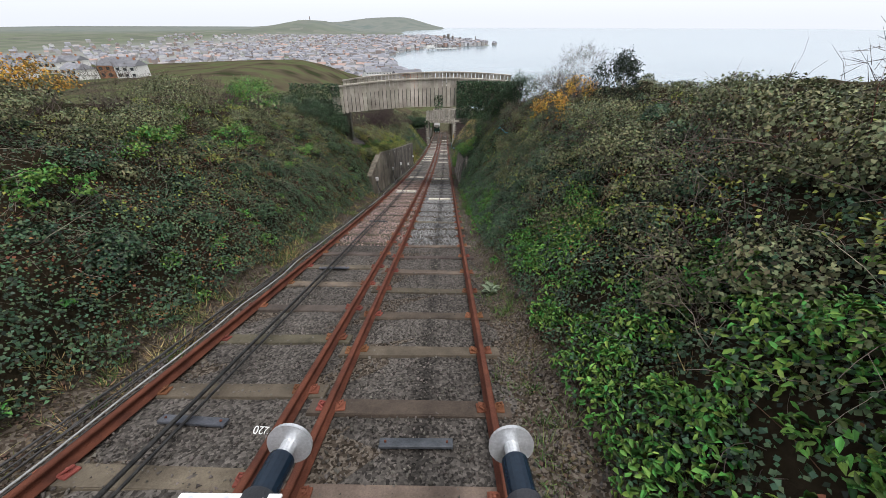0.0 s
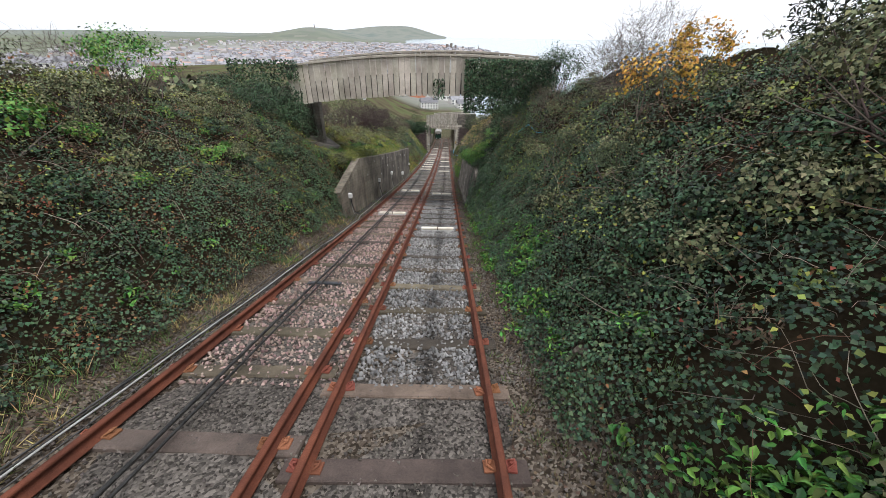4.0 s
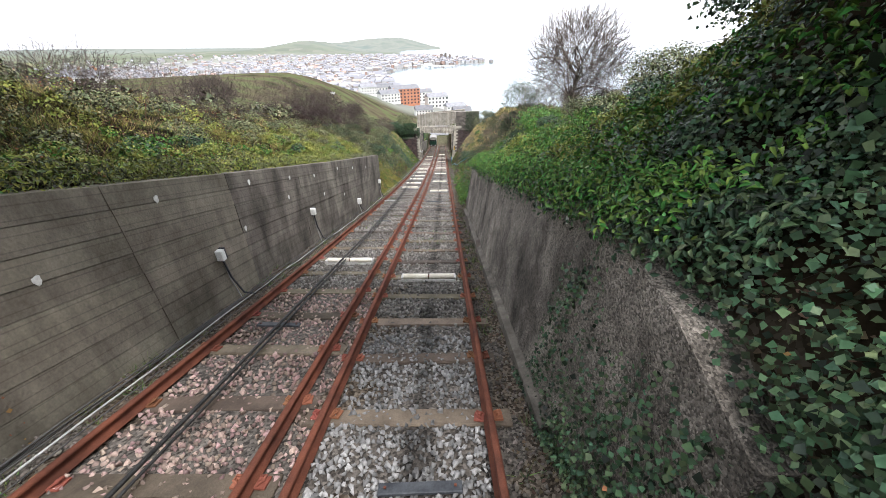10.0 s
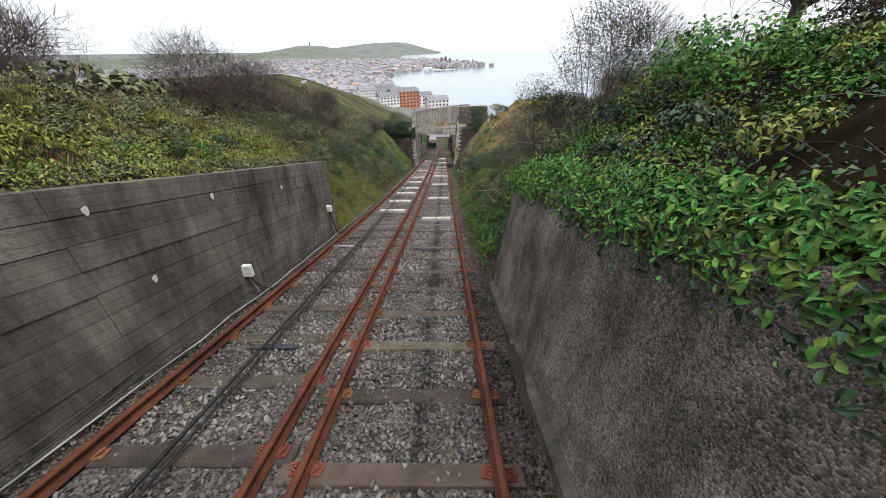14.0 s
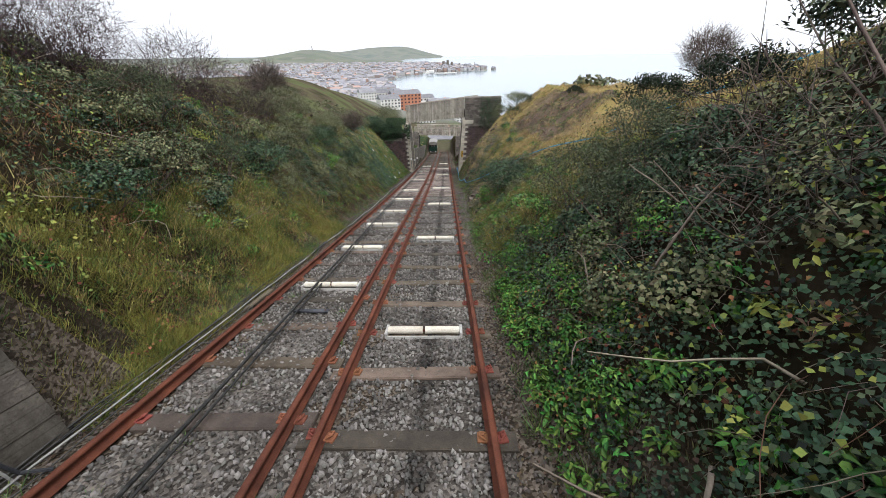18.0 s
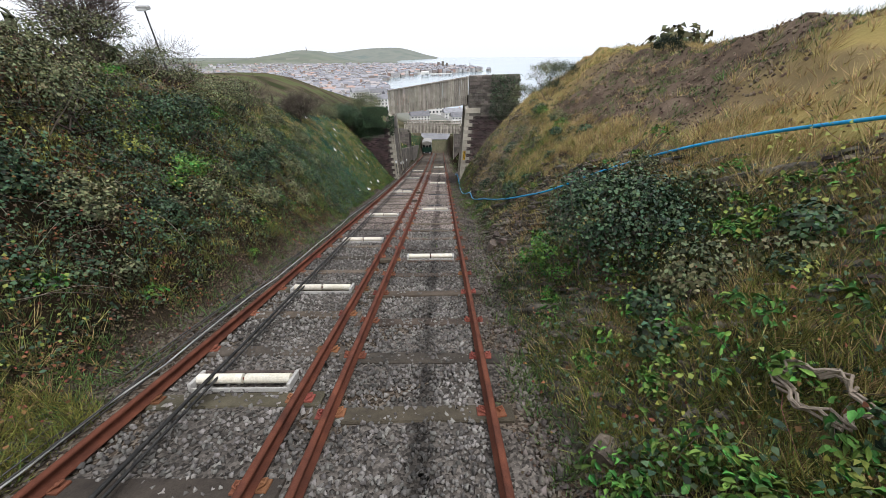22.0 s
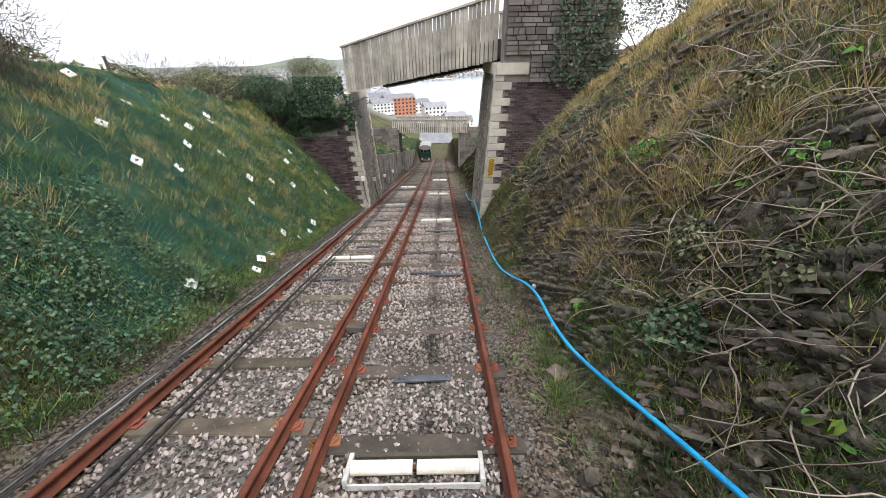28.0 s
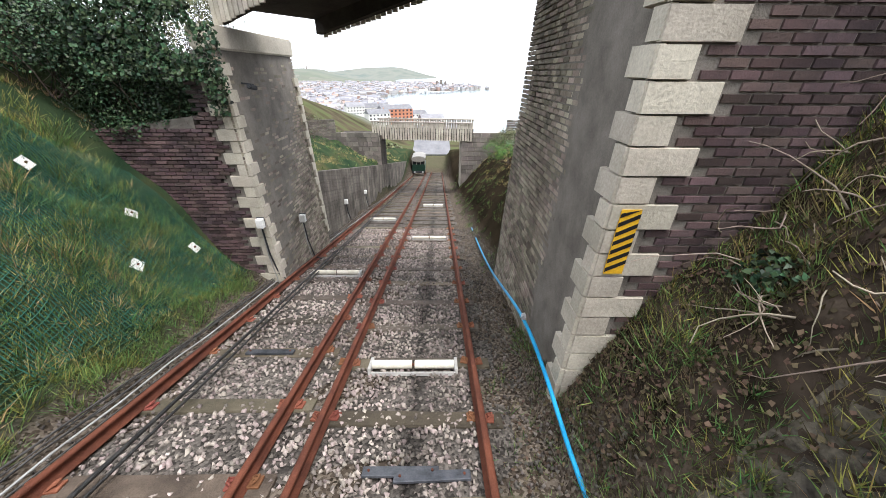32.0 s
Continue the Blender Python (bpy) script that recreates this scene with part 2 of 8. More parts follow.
def oil_drip(m):
    """A dark greasy strip along the middle of the track, patchy along its length."""
    nt = m.node_tree
    N, L = nt.nodes.new, nt.links.new
    bs = nt.nodes["Principled BSDF"]
    base = bs.inputs["Base Color"].links[0].from_socket
    geo, xyz, noise = N("ShaderNodeNewGeometry"), N("ShaderNodeSeparateXYZ"), N("ShaderNodeTexNoise")
    noise.inputs["Scale"].default_value, noise.inputs["Detail"].default_value = 1.1, 5
    L(geo.outputs["Position"], xyz.inputs[0])
    L(geo.outputs["Position"], noise.inputs["Vector"])
    off = N("ShaderNodeMath")
    off.operation, off.inputs[1].default_value = 'SUBTRACT', 0.08
    L(xyz.outputs["X"], off.inputs[0])
    far = N("ShaderNodeMath")
    far.operation = 'ABSOLUTE'
    L(off.outputs[0], far.inputs[0])
    wide = N("ShaderNodeMath")
    wide.operation, wide.inputs[1].default_value, wide.inputs[2].default_value = 'MULTIPLY_ADD', -0.55, 0.3
    L(noise.outputs["Fac"], wide.inputs[0])
    sum_ = N("ShaderNodeMath")
    L(far.outputs[0], sum_.inputs[0])
    L(wide.outputs[0], sum_.inputs[1])
    r = N("ShaderNodeMapRange")
    r.inputs["From Min"].default_value, r.inputs["From Max"].default_value = 0.03, 0.2
    r.inputs["To Min"].default_value, r.inputs["To Max"].default_value = 0.42, 1.0
    L(sum_.outputs[0], r.inputs["Value"])
    k = N("ShaderNodeHueSaturation")
    L(r.outputs["Result"], k.inputs["Value"])
    L(base, k.inputs["Color"])
    L(k.outputs["Color"], bs.inputs["Base Color"])


weather(M_CONC, 0.75, 0.0, 0.35)
weather(M_CONC_PALE, 0.5, 0.0, 0.3)
weather(M_BED, 0.15, 0.65)
for m_ in (M_BED, M_STONE, M_STONE_PINK):
    oil_drip(m_)
weather(M_ROUGH, 0.6, 0.55)
M_PLANK = mat("silvered_bridge_timber", (0.3, 0.265, 0.215), (0.54, 0.49, 0.41), 1.6, 0.88, bump=0.5, fine=45, rand=0.22)
# dark timber; also colours the abutment recess to stand for its shade
M_DARKWOOD_AND_SHADE = mat("dark_beam_and_recess_shade", (0.025, 0.02, 0.016), (0.06, 0.05, 0.04), 1.6, 0.9, bump=0.4, fine=45)
M_BLACK = mat("black_rubber", (0.015, 0.016, 0.018), (0.05, 0.052, 0.058), 3.0, 0.6, bump=0.3, fine=80)


# ---- helpers for building ----
def thing(name, label, category, group="", kind="", at=(0, 0, 0)):
    e = new(name)
    e.location = at
    return tagged(e, label, category, group, kind)


def mesh_ob(name, me, material, parent=None, label="", kind=""):
    ob = new(name, me)
    if material:
        me.materials.clear()
        me.materials.append(material)
    if parent:
        ob.parent = parent
        ob.matrix_parent_inverse = Matrix.Translation(-parent.location) if parent.parent is None else Matrix()
    if label or kind:
        tagged(ob, label, kind=kind)
    return ob


def part(name, bm, material, parent=None, label="", smooth=False):
    """One mesh object from a bmesh in world coordinates."""
    me = bpy.data.meshes.new(name)
    bm.to_mesh(me)
    bm.free()
    if smooth:
        me.polygons.foreach_set("use_smooth", [True] * len(me.polygons))
    return mesh_ob(name, me, material, parent, label)


def np_mesh(name, verts, faces, smooth=False):
    """A mesh from arrays; faces all with the same number of corners."""
    verts, faces = np.asarray(verts, np.float32), np.asarray(faces, np.int32)
    n, k = faces.shape
    me = bpy.data.meshes.new(name)
    me.vertices.add(len(verts))
    me.vertices.foreach_set("co", verts.ravel())
    me.loops.add(n * k)
    me.loops.foreach_set("vertex_index", faces.ravel())
    me.polygons.add(n)
    me.polygons.foreach_set("loop_start", np.arange(0, n * k, k, dtype=np.int32))
    me.polygons.foreach_set("loop_total", np.full(n, k, np.int32))
    if smooth:
        me.polygons.foreach_set("use_smooth", np.ones(n, bool))
    me.update(calc_edges=True)
    return me


def box(bm, c, size, m=None, bevel=0.0):
    """A box by centre and size, turned by m, into bm."""
    made = bmesh.ops.create_cube(bm, size=1.0)["verts"]
    bmesh.ops.scale(bm, vec=size, verts=made)
    if bevel:
        es = list({e for v in made for e in v.link_edges})
        made = bmesh.ops.bevel(bm, geom=es, offset=bevel, segments=1, affect='EDGES')["verts"]
    if m is not None:
        bmesh.ops.transform(bm, matrix=m, verts=made)
    bmesh.ops.translate(bm, vec=c, verts=made)
    return made


def block(bm, corners):
    """A solid from eight corners: four below, four above, both in the same turn."""
    v = [bm.verts.new(c) for c in corners]
    for f in ((3, 2, 1, 0), (4, 5, 6, 7), (0, 1, 5, 4), (1, 2, 6, 5), (2, 3, 7, 6), (3, 0, 4, 7)):
        bm.faces.new([v[i] for i in f])
    return v


def tube(bm, pts, r, sides=8, r2=None):
    """A round bar along points, tapered from r to r2."""
    pts = [Vector(p) for p in pts]
    rings = []
    for i, p in enumerate(pts):
        d = (pts[min(i + 1, len(pts) - 1)] - pts[max(i - 1, 0)]).normalized()
        a = d.cross(Vector((0, 0, 1)) if abs(d.z) < 0.9 else Vector((1, 0, 0))).normalized()
        b = d.cross(a)
        rr = r if r2 is None else r + (r2 - r) * i / max(1, len(pts) - 1)
        rings.append([bm.verts.new(p + a * rr * math.cos(2 * math.pi * k / sides) + b * rr * math.sin(2 * math.pi * k / sides)) for k in range(sides)])
    for s, t in zip(rings, rings[1:]):
        for k in range(sides):
            bm.faces.new((s[k], s[(k + 1) % sides], t[(k + 1) % sides], t[k]))
    bm.faces.new(rings[0][::-1])
    bm.faces.new(rings[-1])


# ---- lie of the land ----
def tz(y):
    """Height of the sleepers' tops along the line."""
    y = np.asarray(y, float)
    c = np.clip(y, 0, 100)
    z = -3.144e-06 * c**3 + 1.0347e-03 * c**2 - 0.3228 * c + 0.008
    return z + np.minimum(y, 0) * -0.3228 + np.maximum(y - 100, 0) * -0.205


def left_x(y):
    """Centre line of the other track."""
    return -np.interp(y, [-20, 0, 40, 75, 100, 130], [2.215, 2.215, 2.225, 2.3, 2.5, 2.7])


def smooth(a, b, t):
    t = np.clip((t - a) / (b - a), 0, 1)
    return t * t * (3 - 2 * t)


KEY_L = [
    (0, (-3.6, 0), (-4.1, 0.2), (-5.3, 1.4), (-6.8, 2.5), (-8.6, 2.8), (-14, 2.2), (-40, 2.2)),
    (18, (-3.6, 0), (-4.1, 0.4), (-5.1, 1.8), (-6.3, 3.1), (-8.0, 4.4), (-14, 4.8), (-40, 4.4)),
    (20, (-3.6, 0), (-4.0, 0.0), (-4.1, 1.3), (-5.4, 3.0), (-7.5, 4.7), (-14, 5.1), (-40, 5.0)),
    (23.2, (-3.6, 0), (-4.0, 0.0), (-4.1, 2.4), (-5.2, 2.5), (-7.6, 2.9), (-14, 4.8), (-40, 5.0)),
    (25.2, (-3.6, 0), (-4.0, 0.0), (-4.1, 2.4), (-5.2, 2.6), (-7.6, 3.0), (-14, 4.8), (-40, 5.0)),
    (27.5, (-3.6, 0), (-4.0, 0.0), (-4.1, 2.4), (-5.2, 3.0), (-7.6, 4.2), (-14, 4.8), (-40, 5.0)),
    (42.3, (-3.6, 0), (-3.9, 0.0), (-4.0, 2.5), (-5.2, 3.1), (-8.0, 4.3), (-14, 4.9), (-40, 5.0)),
    (44, (-3.6, 0), (-4.1, 0.3), (-4.9, 1.5), (-6.4, 3.7), (-8.2, 5.0), (-14, 5.6), (-40, 5.2)),
    (60, (-3.6, 0), (-4.1, 0.4), (-5.0, 1.8), (-6.5, 4.0), (-8.5, 5.2), (-14, 5.5), (-40, 5.0)),
    (72, (-3.6, 0), (-4.3, 0.3), (-5.2, 1.8), (-6.4, 3.6), (-7.8, 4.9), (-14, 5.2), (-40, 4.7)),
    (80, (-3.6, 0), (-4.3, 0.4), (-5.2, 1.8), (-6.4, 3.4), (-7.8, 4.8), (-14, 5.2), (-40, 4.7)),
    (81.6, (-3.7, 0), (-4.3, 0.4), (-4.9, 4.6), (-5.6, 5.4), (-8.0, 6.0), (-14, 5.8), (-40, 5.0)),
    (84, (-3.7, 0), (-4.1, 0.0), (-4.2, 2.4), (-5.6, 3.2), (-8.0, 4.4), (-14, 4.8), (-40, 4.7)),
    (130, (-3.8, 0), (-4.4, 0.0), (-4.5, 2.4), (-5.6, 3.2), (-8.0, 4.0), (-14, 4.4), (-40, 4.4)),
]
KEY_R = [
    (0, (1.2, 0), (1.7, 0.2), (2.4, 0.7), (3.6, 2.0), (5.0, 3.0), (8, 3.5), (40, 3.8)),
    (18, (1.2, 0), (1.5, 0.3), (2.2, 1.2), (3.3, 2.8), (4.5, 4.2), (7, 5.4), (40, 5.0)),
    (21.5, (1.15, 0), (1.4, 0.3), (1.9, 1.8), (2.8, 3.4), (3.8, 5.0), (7, 6.2), (40, 5.6)),
    (23.5, (1.2, 0), (1.55, 0.0), (1.85, 2.4), (2.7, 3.3), (3.6, 4.8), (7, 6.0), (40, 5.6)),
    (27, (1.2, 0), (1.55, 0.0), (1.9, 2.5), (2.8, 3.0), (4.6, 4.0), (8, 5.2), (40, 5.4)),
    (35.8, (1.2, 0), (1.55, 0.0), (1.9, 2.5), (2.8, 2.9), (4.6, 3.8), (8, 5.0), (40, 5.4)),
    (38.2, (1.2, 0), (1.6, 0.4), (2.3, 1.6), (3.1, 2.9), (4.3, 4.2), (8, 5.2), (40, 5.4)),
    (48, (1.2, 0), (1.7, 0.4), (2.6, 1.3), (3.6, 2.3), (5.0, 3.5), (8, 5.0), (40, 6.0)),
    (53, (1.5, 0), (1.8, 0.4), (2.8, 1.1), (3.8, 2.0), (5.0, 3.1), (8, 5.0), (40, 7.0)),
    (60, (1.5, 0), (1.75, 0.1), (2.4, 0.75), (2.9, 1.6), (3.8, 2.75), (8, 5.6), (40, 8.0)),
    (70, (1.7, 0), (2.15, 0.25), (2.75, 1.5), (3.3, 3.1), (4.7, 5.1), (8, 7.5), (40, 8.0)),
    (74.5, (1.62, 0), (1.85, 0.8), (2.6, 1.9), (3.4, 3.0), (4.8, 4.7), (8, 6.8), (40, 7.5)),
    (78, (1.6, 0), (2.0, 0.3), (2.7, 1.6), (3.4, 3.0), (4.8, 4.8), (8, 6.8), (40, 7.0)),
    (84, (1.6, 0), (2.0, 0.4), (2.8, 1.6), (3.8, 2.8), (5.6, 3.8), (9, 4.6), (40, 5.0)),
    (130, (1.6, 0), (2.0, 0.4), (2.8, 1.6), (3.8, 2.6), (5.6, 3.4), (9, 4.0), (40, 4.0)),
]


def profile(keys, y):
    ys = [k[0] for k in keys]
    i = int(np.clip(np.searchsorted(ys, y) - 1, 0, len(ys) - 2))
    f = float(smooth(ys[i], ys[i + 1], y))
    return [(a[0] + (b[0] - a[0]) * f, a[1] + (b[1] - a[1]) * f) for a, b in zip(keys[i][1:], keys[i + 1][1:])]


SEA = -76.0


def coast(y):
    """Where the shore lies, east of which is land; smaller x is land."""
    return np.interp(y, [0, 250, 420, 500, 600, 735, 1040, 1250, 1370, 1480, 1560, 1700, 2000, 2300, 2600, 3600, 4300, 4900],
                     [70, 80, 45, 20, -30, -75, -140, -95, -40, 150, 215, 150, 20, -80, -260, -330, -20, -10])


def land(x, y):
    """The wider landscape beyond the cutting."""
    near = tz(np.clip(y, -400, 118)) + 4.6
    left = np.interp(y, [-50, 0, 60, 160, 300, 420, 560, 5000], [8, 3, -7, -18, -24, -45, -72, -73])
    mid = np.interp(y, [-50, 0, 100, 130, 200, 300, 420, 5000], [20, 4.5, -20.5, -27, -45, -62, -72, -73])
    w = smooth(-15, -110, x)
    z = mid * (1 - w) + left * w
    z = z + 3.0 * w * np.sin(x * 0.021 + y * 0.013) * smooth(450, 200, y)
    z = z - 9 * smooth(-40, -160, x) * smooth(140, 20, y) * smooth(-300, -160, x)
    z += 82 * np.exp(-((x + 985) / 235) ** 2 - ((y - 3000) / 330) ** 2) * (1 + 0.05 * np.sin(x * 0.02))
    z += 18 * np.exp(-((x + 1500) / 420) ** 2 - ((y - 2900) / 500) ** 2)
    z += 108 * smooth(3900, 4500, y) * smooth(60, -560, x) * (1 - 0.45 * smooth(-680, -1250, x)) * smooth(-2100, -1500, x) * (0.97 + 0.03 * np.sin(x * 0.011))
    z += 10 * smooth(-1200, -2400, x) * smooth(2200, 4200, y)
    shore = smooth(0, 40, coast(y) - x)
    return np.where(y > 20, (SEA - 6) * (1 - shore) + z * shore, z)


def ground_z(x, y):
    """Height of the ground anywhere (arrays)."""
    x, y = np.broadcast_arrays(np.asarray(x, float), np.asarray(y, float))
    out = np.empty(x.shape)
    for yy in np.unique(y):
        s = y == yy
        xs = x[s]
        t = float(tz(yy))
        l, r = profile(KEY_L, yy), profile(KEY_R, yy)
        px = [p[0] for p in l[::-1]] + [p[0] for p in r]
        ph = [p[1] for p in l[::-1]] + [p[1] for p in r]
        h = t - 0.05 + np.interp(xs, px, ph)
        far = np.maximum(smooth(12, 40, np.abs(xs)), smooth(112, 135, yy))
        bed = smooth(1.9, 1.2, np.abs(xs + 1) - 1.3) * smooth(150, 135, yy)
        far = far * (1 - bed)
        out[s] = h * (1 - far) + land(xs, np.full(xs.shape, yy)) * far
    return out


def rough(x, y, amp=1.0):
    """Small unevenness of the banks."""
    return amp * (0.16 * np.sin(x * 2.1 + 0.7 * y) * np.sin(y * 1.3 + 0.4) + 0.09 * np.sin(x * 4.7 - y * 2.9) + 0.06 * np.sin(y * 6.1 + x * 3.3))


# ---- ground, sea ----
gx = np.unique(np.round(np.concatenate([np.arange(-9, 9.01, 0.25), np.arange(9, 16, 0.5), -np.arange(9, 16, 0.5), 16 * 1.16 ** np.arange(0, 39), -16 * 1.16 ** np.arange(0, 39)]), 3))
gy = np.unique(np.round(np.concatenate([np.arange(-12, 112, 0.5), np.arange(112, 140, 2.0), 140 * 1.06 ** np.arange(0, 62), -12 * 1.35 ** np.arange(0, 12)]), 3))
X, Y = np.meshgrid(gx, gy)
Z = ground_z(X, Y)
bankw = smooth(1.3, 2.4, np.abs(X + 1.0) - 0.9) * smooth(30, 10, np.abs(X))
Z = Z + rough(X, Y) * bankw * (Y < 130)
nx, ny = len(gx), len(gy)
q = (np.arange(ny - 1)[:, None] * nx + np.arange(nx - 1)).ravel()
foot_x = np.array([profile(KEY_R, y)[0][0] for y in gy])[:, None]
brow_x = np.array([profile(KEY_R, y)[4][0] for y in gy])[:, None]
behind_rock = smooth(0.1, 0.35, X - foot_x) * smooth(0.1, 0.35, brow_x - X) * smooth(51.2, 52.2, Y) * smooth(73.4, 72.4, Y)
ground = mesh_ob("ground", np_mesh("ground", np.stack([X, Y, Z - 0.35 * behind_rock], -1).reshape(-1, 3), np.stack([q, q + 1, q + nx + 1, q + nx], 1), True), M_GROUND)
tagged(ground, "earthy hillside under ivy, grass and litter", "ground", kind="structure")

# ---- sampling the ground ----
def gz(x, y):
    """Ground height at many places, from the grid."""
    i = np.clip(np.searchsorted(gx, x) - 1, 0, nx - 2)
    j = np.clip(np.searchsorted(gy, y) - 1, 0, ny - 2)
    fx, fy = (x - gx[i]) / (gx[i + 1] - gx[i]), (y - gy[j]) / (gy[j + 1] - gy[j])
    return (Z[j, i] * (1 - fx) + Z[j, i + 1] * fx) * (1 - fy) + (Z[j + 1, i] * (1 - fx) + Z[j + 1, i + 1] * fx) * fy


def gn(x, y):
    e = 0.15
    n = np.stack([-(gz(x + e, y) - gz(x - e, y)) / (2 * e), -(gz(x, y + e) - gz(x, y - e)) / (2 * e), np.ones_like(x)], -1)
    return n / np.linalg.norm(n, axis=1, keepdims=True)



M_SEA = mat("pale_grey_sea", (0.2, 0.26, 0.29), (0.25, 0.31, 0.33), 0.004, 0.16, bump=0.1, fine=0.4)
bm = bmesh.new()
bmesh.ops.create_grid(bm, x_segments=24, y_segments=24, size=0.5)
bmesh.ops.transform(bm, matrix=Matrix.Translation((600, 2600, SEA)) @ Matrix.Diagonal((8500, 5200, 1, 1)), verts=bm.verts)
tagged(part("sea", bm, M_SEA), "calm pale grey sea in the bay", "sea", kind="structure")

# ---- tracks ----
ENDY = 146.0


def rail_mesh(name, x_of, y0, y1, step):
    """Flat-bottomed rail along the line."""
    prof = [(-0.062, 0.0), (0.062, 0.0), (0.062, 0.014), (0.012, 0.032), (0.012, 0.098), (0.034, 0.112), (0.034, 0.14), (0.022, 0.15), (-0.022, 0.15), (-0.034, 0.14), (-0.034, 0.112), (-0.012, 0.098), (-0.012, 0.032), (-0.062, 0.014)]
    ys = np.arange(y0, y1 + 1e-6, step)
    xs, zs = x_of(ys), tz(ys)
    v = np.array([[(x + a, y, z + b) for a, b in prof] for x, y, z in zip(xs, ys, zs)]).reshape(-1, 3)
    k = len(prof)
    f = [(i * k + j, i * k + (j + 1) % k, (i + 1) * k + (j + 1) % k, (i + 1) * k + j) for i in range(len(ys) - 1) for j in range(k)]
    return np_mesh(name, v, f)


def bevel_box_mesh(name, sx, sy, sz, b, seed=0, wob=0.0):
    bm = bmesh.new()
    box(bm, (0, 0, 0), (sx, sy, sz), bevel=b)
    rnd = random.Random(seed)
    for v in bm.verts:
        v.co += Vector([rnd.uniform(-wob, wob) for _ in range(3)])
    me = bpy.data.meshes.new(name)
    bm.to_mesh(me)
    bm.free()
    return me


def lay(x, y, lift=0.0, turn=0.0):
    """A pose on the sloping track bed."""
    s = math.degrees(math.atan((float(tz(y + 0.3)) - float(tz(y - 0.3))) / 0.6))
    return pose(x, y, float(tz(y)) + lift, s, 0, turn)


G2 = 0.885
NEAR_X = -0.05
bed_x = np.array([-3.75, -2.9, -1.9, -0.9, 0.2, 1.15, 1.5])
by = np.arange(-6, 150, 0.5)
BX, BY = np.meshgrid(bed_x, by)
BZ = tz(BY) + np.array([-0.1, -0.04, -0.03, -0.05, -0.03, -0.05, -0.12]) + 0.02 * np.sin(BX * 9 + BY * 4)
k = len(bed_x)
q = (np.arange(len(by) - 1)[:, None] * k + np.arange(k - 1)).ravel()
bed = mesh_ob("trackbed", np_mesh("trackbed", np.stack([BX, BY, BZ], -1).reshape(-1, 3), np.stack([q, q + 1, q + k + 1, q + k], 1), True), M_BED)
tagged(bed, "dirty grey ballast bed between the cutting sides", "track bed", kind="structure")

SLEEPERS = [bevel_box_mesh("sleeper", 2.26, 0.25, 0.13, 0.012, s, 0.008) for s in range(4)]
for me in SLEEPERS:
    me.materials.append(M_SLEEPER)
SLEEPERS_D = [bevel_box_mesh("sleeper", 2.26, 0.25, 0.13, 0.012, s + 9, 0.008) for s in range(2)]
for me in SLEEPERS_D:
    me.materials.append(M_SLEEPER_DARK)
bm = bmesh.new()
box(bm, (0, 0, 0.012), (0.11, 0.13, 0.024), bevel=0.004)
tube(bm, [(-0.03, -0.05, 0.03), (0.03, -0.02, 0.065), (0.03, 0.03, 0.065), (-0.03, 0.05, 0.03)], 0.011, 6)
tube(bm, [(0.0, 0, 0.02), (0.0, 0, 0.06)], 0.016, 6)
CLIP = bpy.data.meshes.new("rail_clip")
bm.to_mesh(CLIP)
bm.free()
CLIP.materials.append(M_CLIP)
rnd = random.Random(4)
for which, x_of, lab in (("near", lambda y: NEAR_X + 0 * np.asarray(y, float), "straight rusty railway track descending on timber sleepers"), ("far", left_x, "parallel rusty railway track with haulage rope on timber sleepers")):
    track = thing("railway_track", lab, "railway track", "tracks of the cliff railway", "structure")
    for s in (-1, 1):
        mesh_ob("rail", rail_mesh("rail", lambda y, s=s: x_of(y) + s * G2, -5, ENDY, 1.0), M_RUST, track, "brown rusted flat-bottomed steel rail")
    y = -3.15 + (0.25 if which == "far" else 0.0)
    while y < ENDY:
        jit = rnd.uniform(-0.05, 0.05)
        me = rnd.choice(SLEEPERS if rnd.random() < 0.72 else SLEEPERS_D)
        x = float(x_of(np.array([y]))[0])
        ob = mesh_ob("sleeper", me, None, track)
        ob.matrix_basis = lay(x + rnd.uniform(-0.02, 0.02), y + jit, -0.066 + rnd.uniform(-0.015, 0.004), rnd.uniform(-1.2, 1.2))
        if y < 86:
            for s in (-1, 1):
                for t in (-1, 1):
                    c = mesh_ob("rail_clip", CLIP, None, ob)
                    c.matrix_basis = pose(s * G2 + t * 0.1 + x - ob.location.x, rnd.uniform(-0.03, 0.03), 0.064, 0, 0, 90 - 90 * t + rnd.uniform(-12, 12))
        y += 1.1


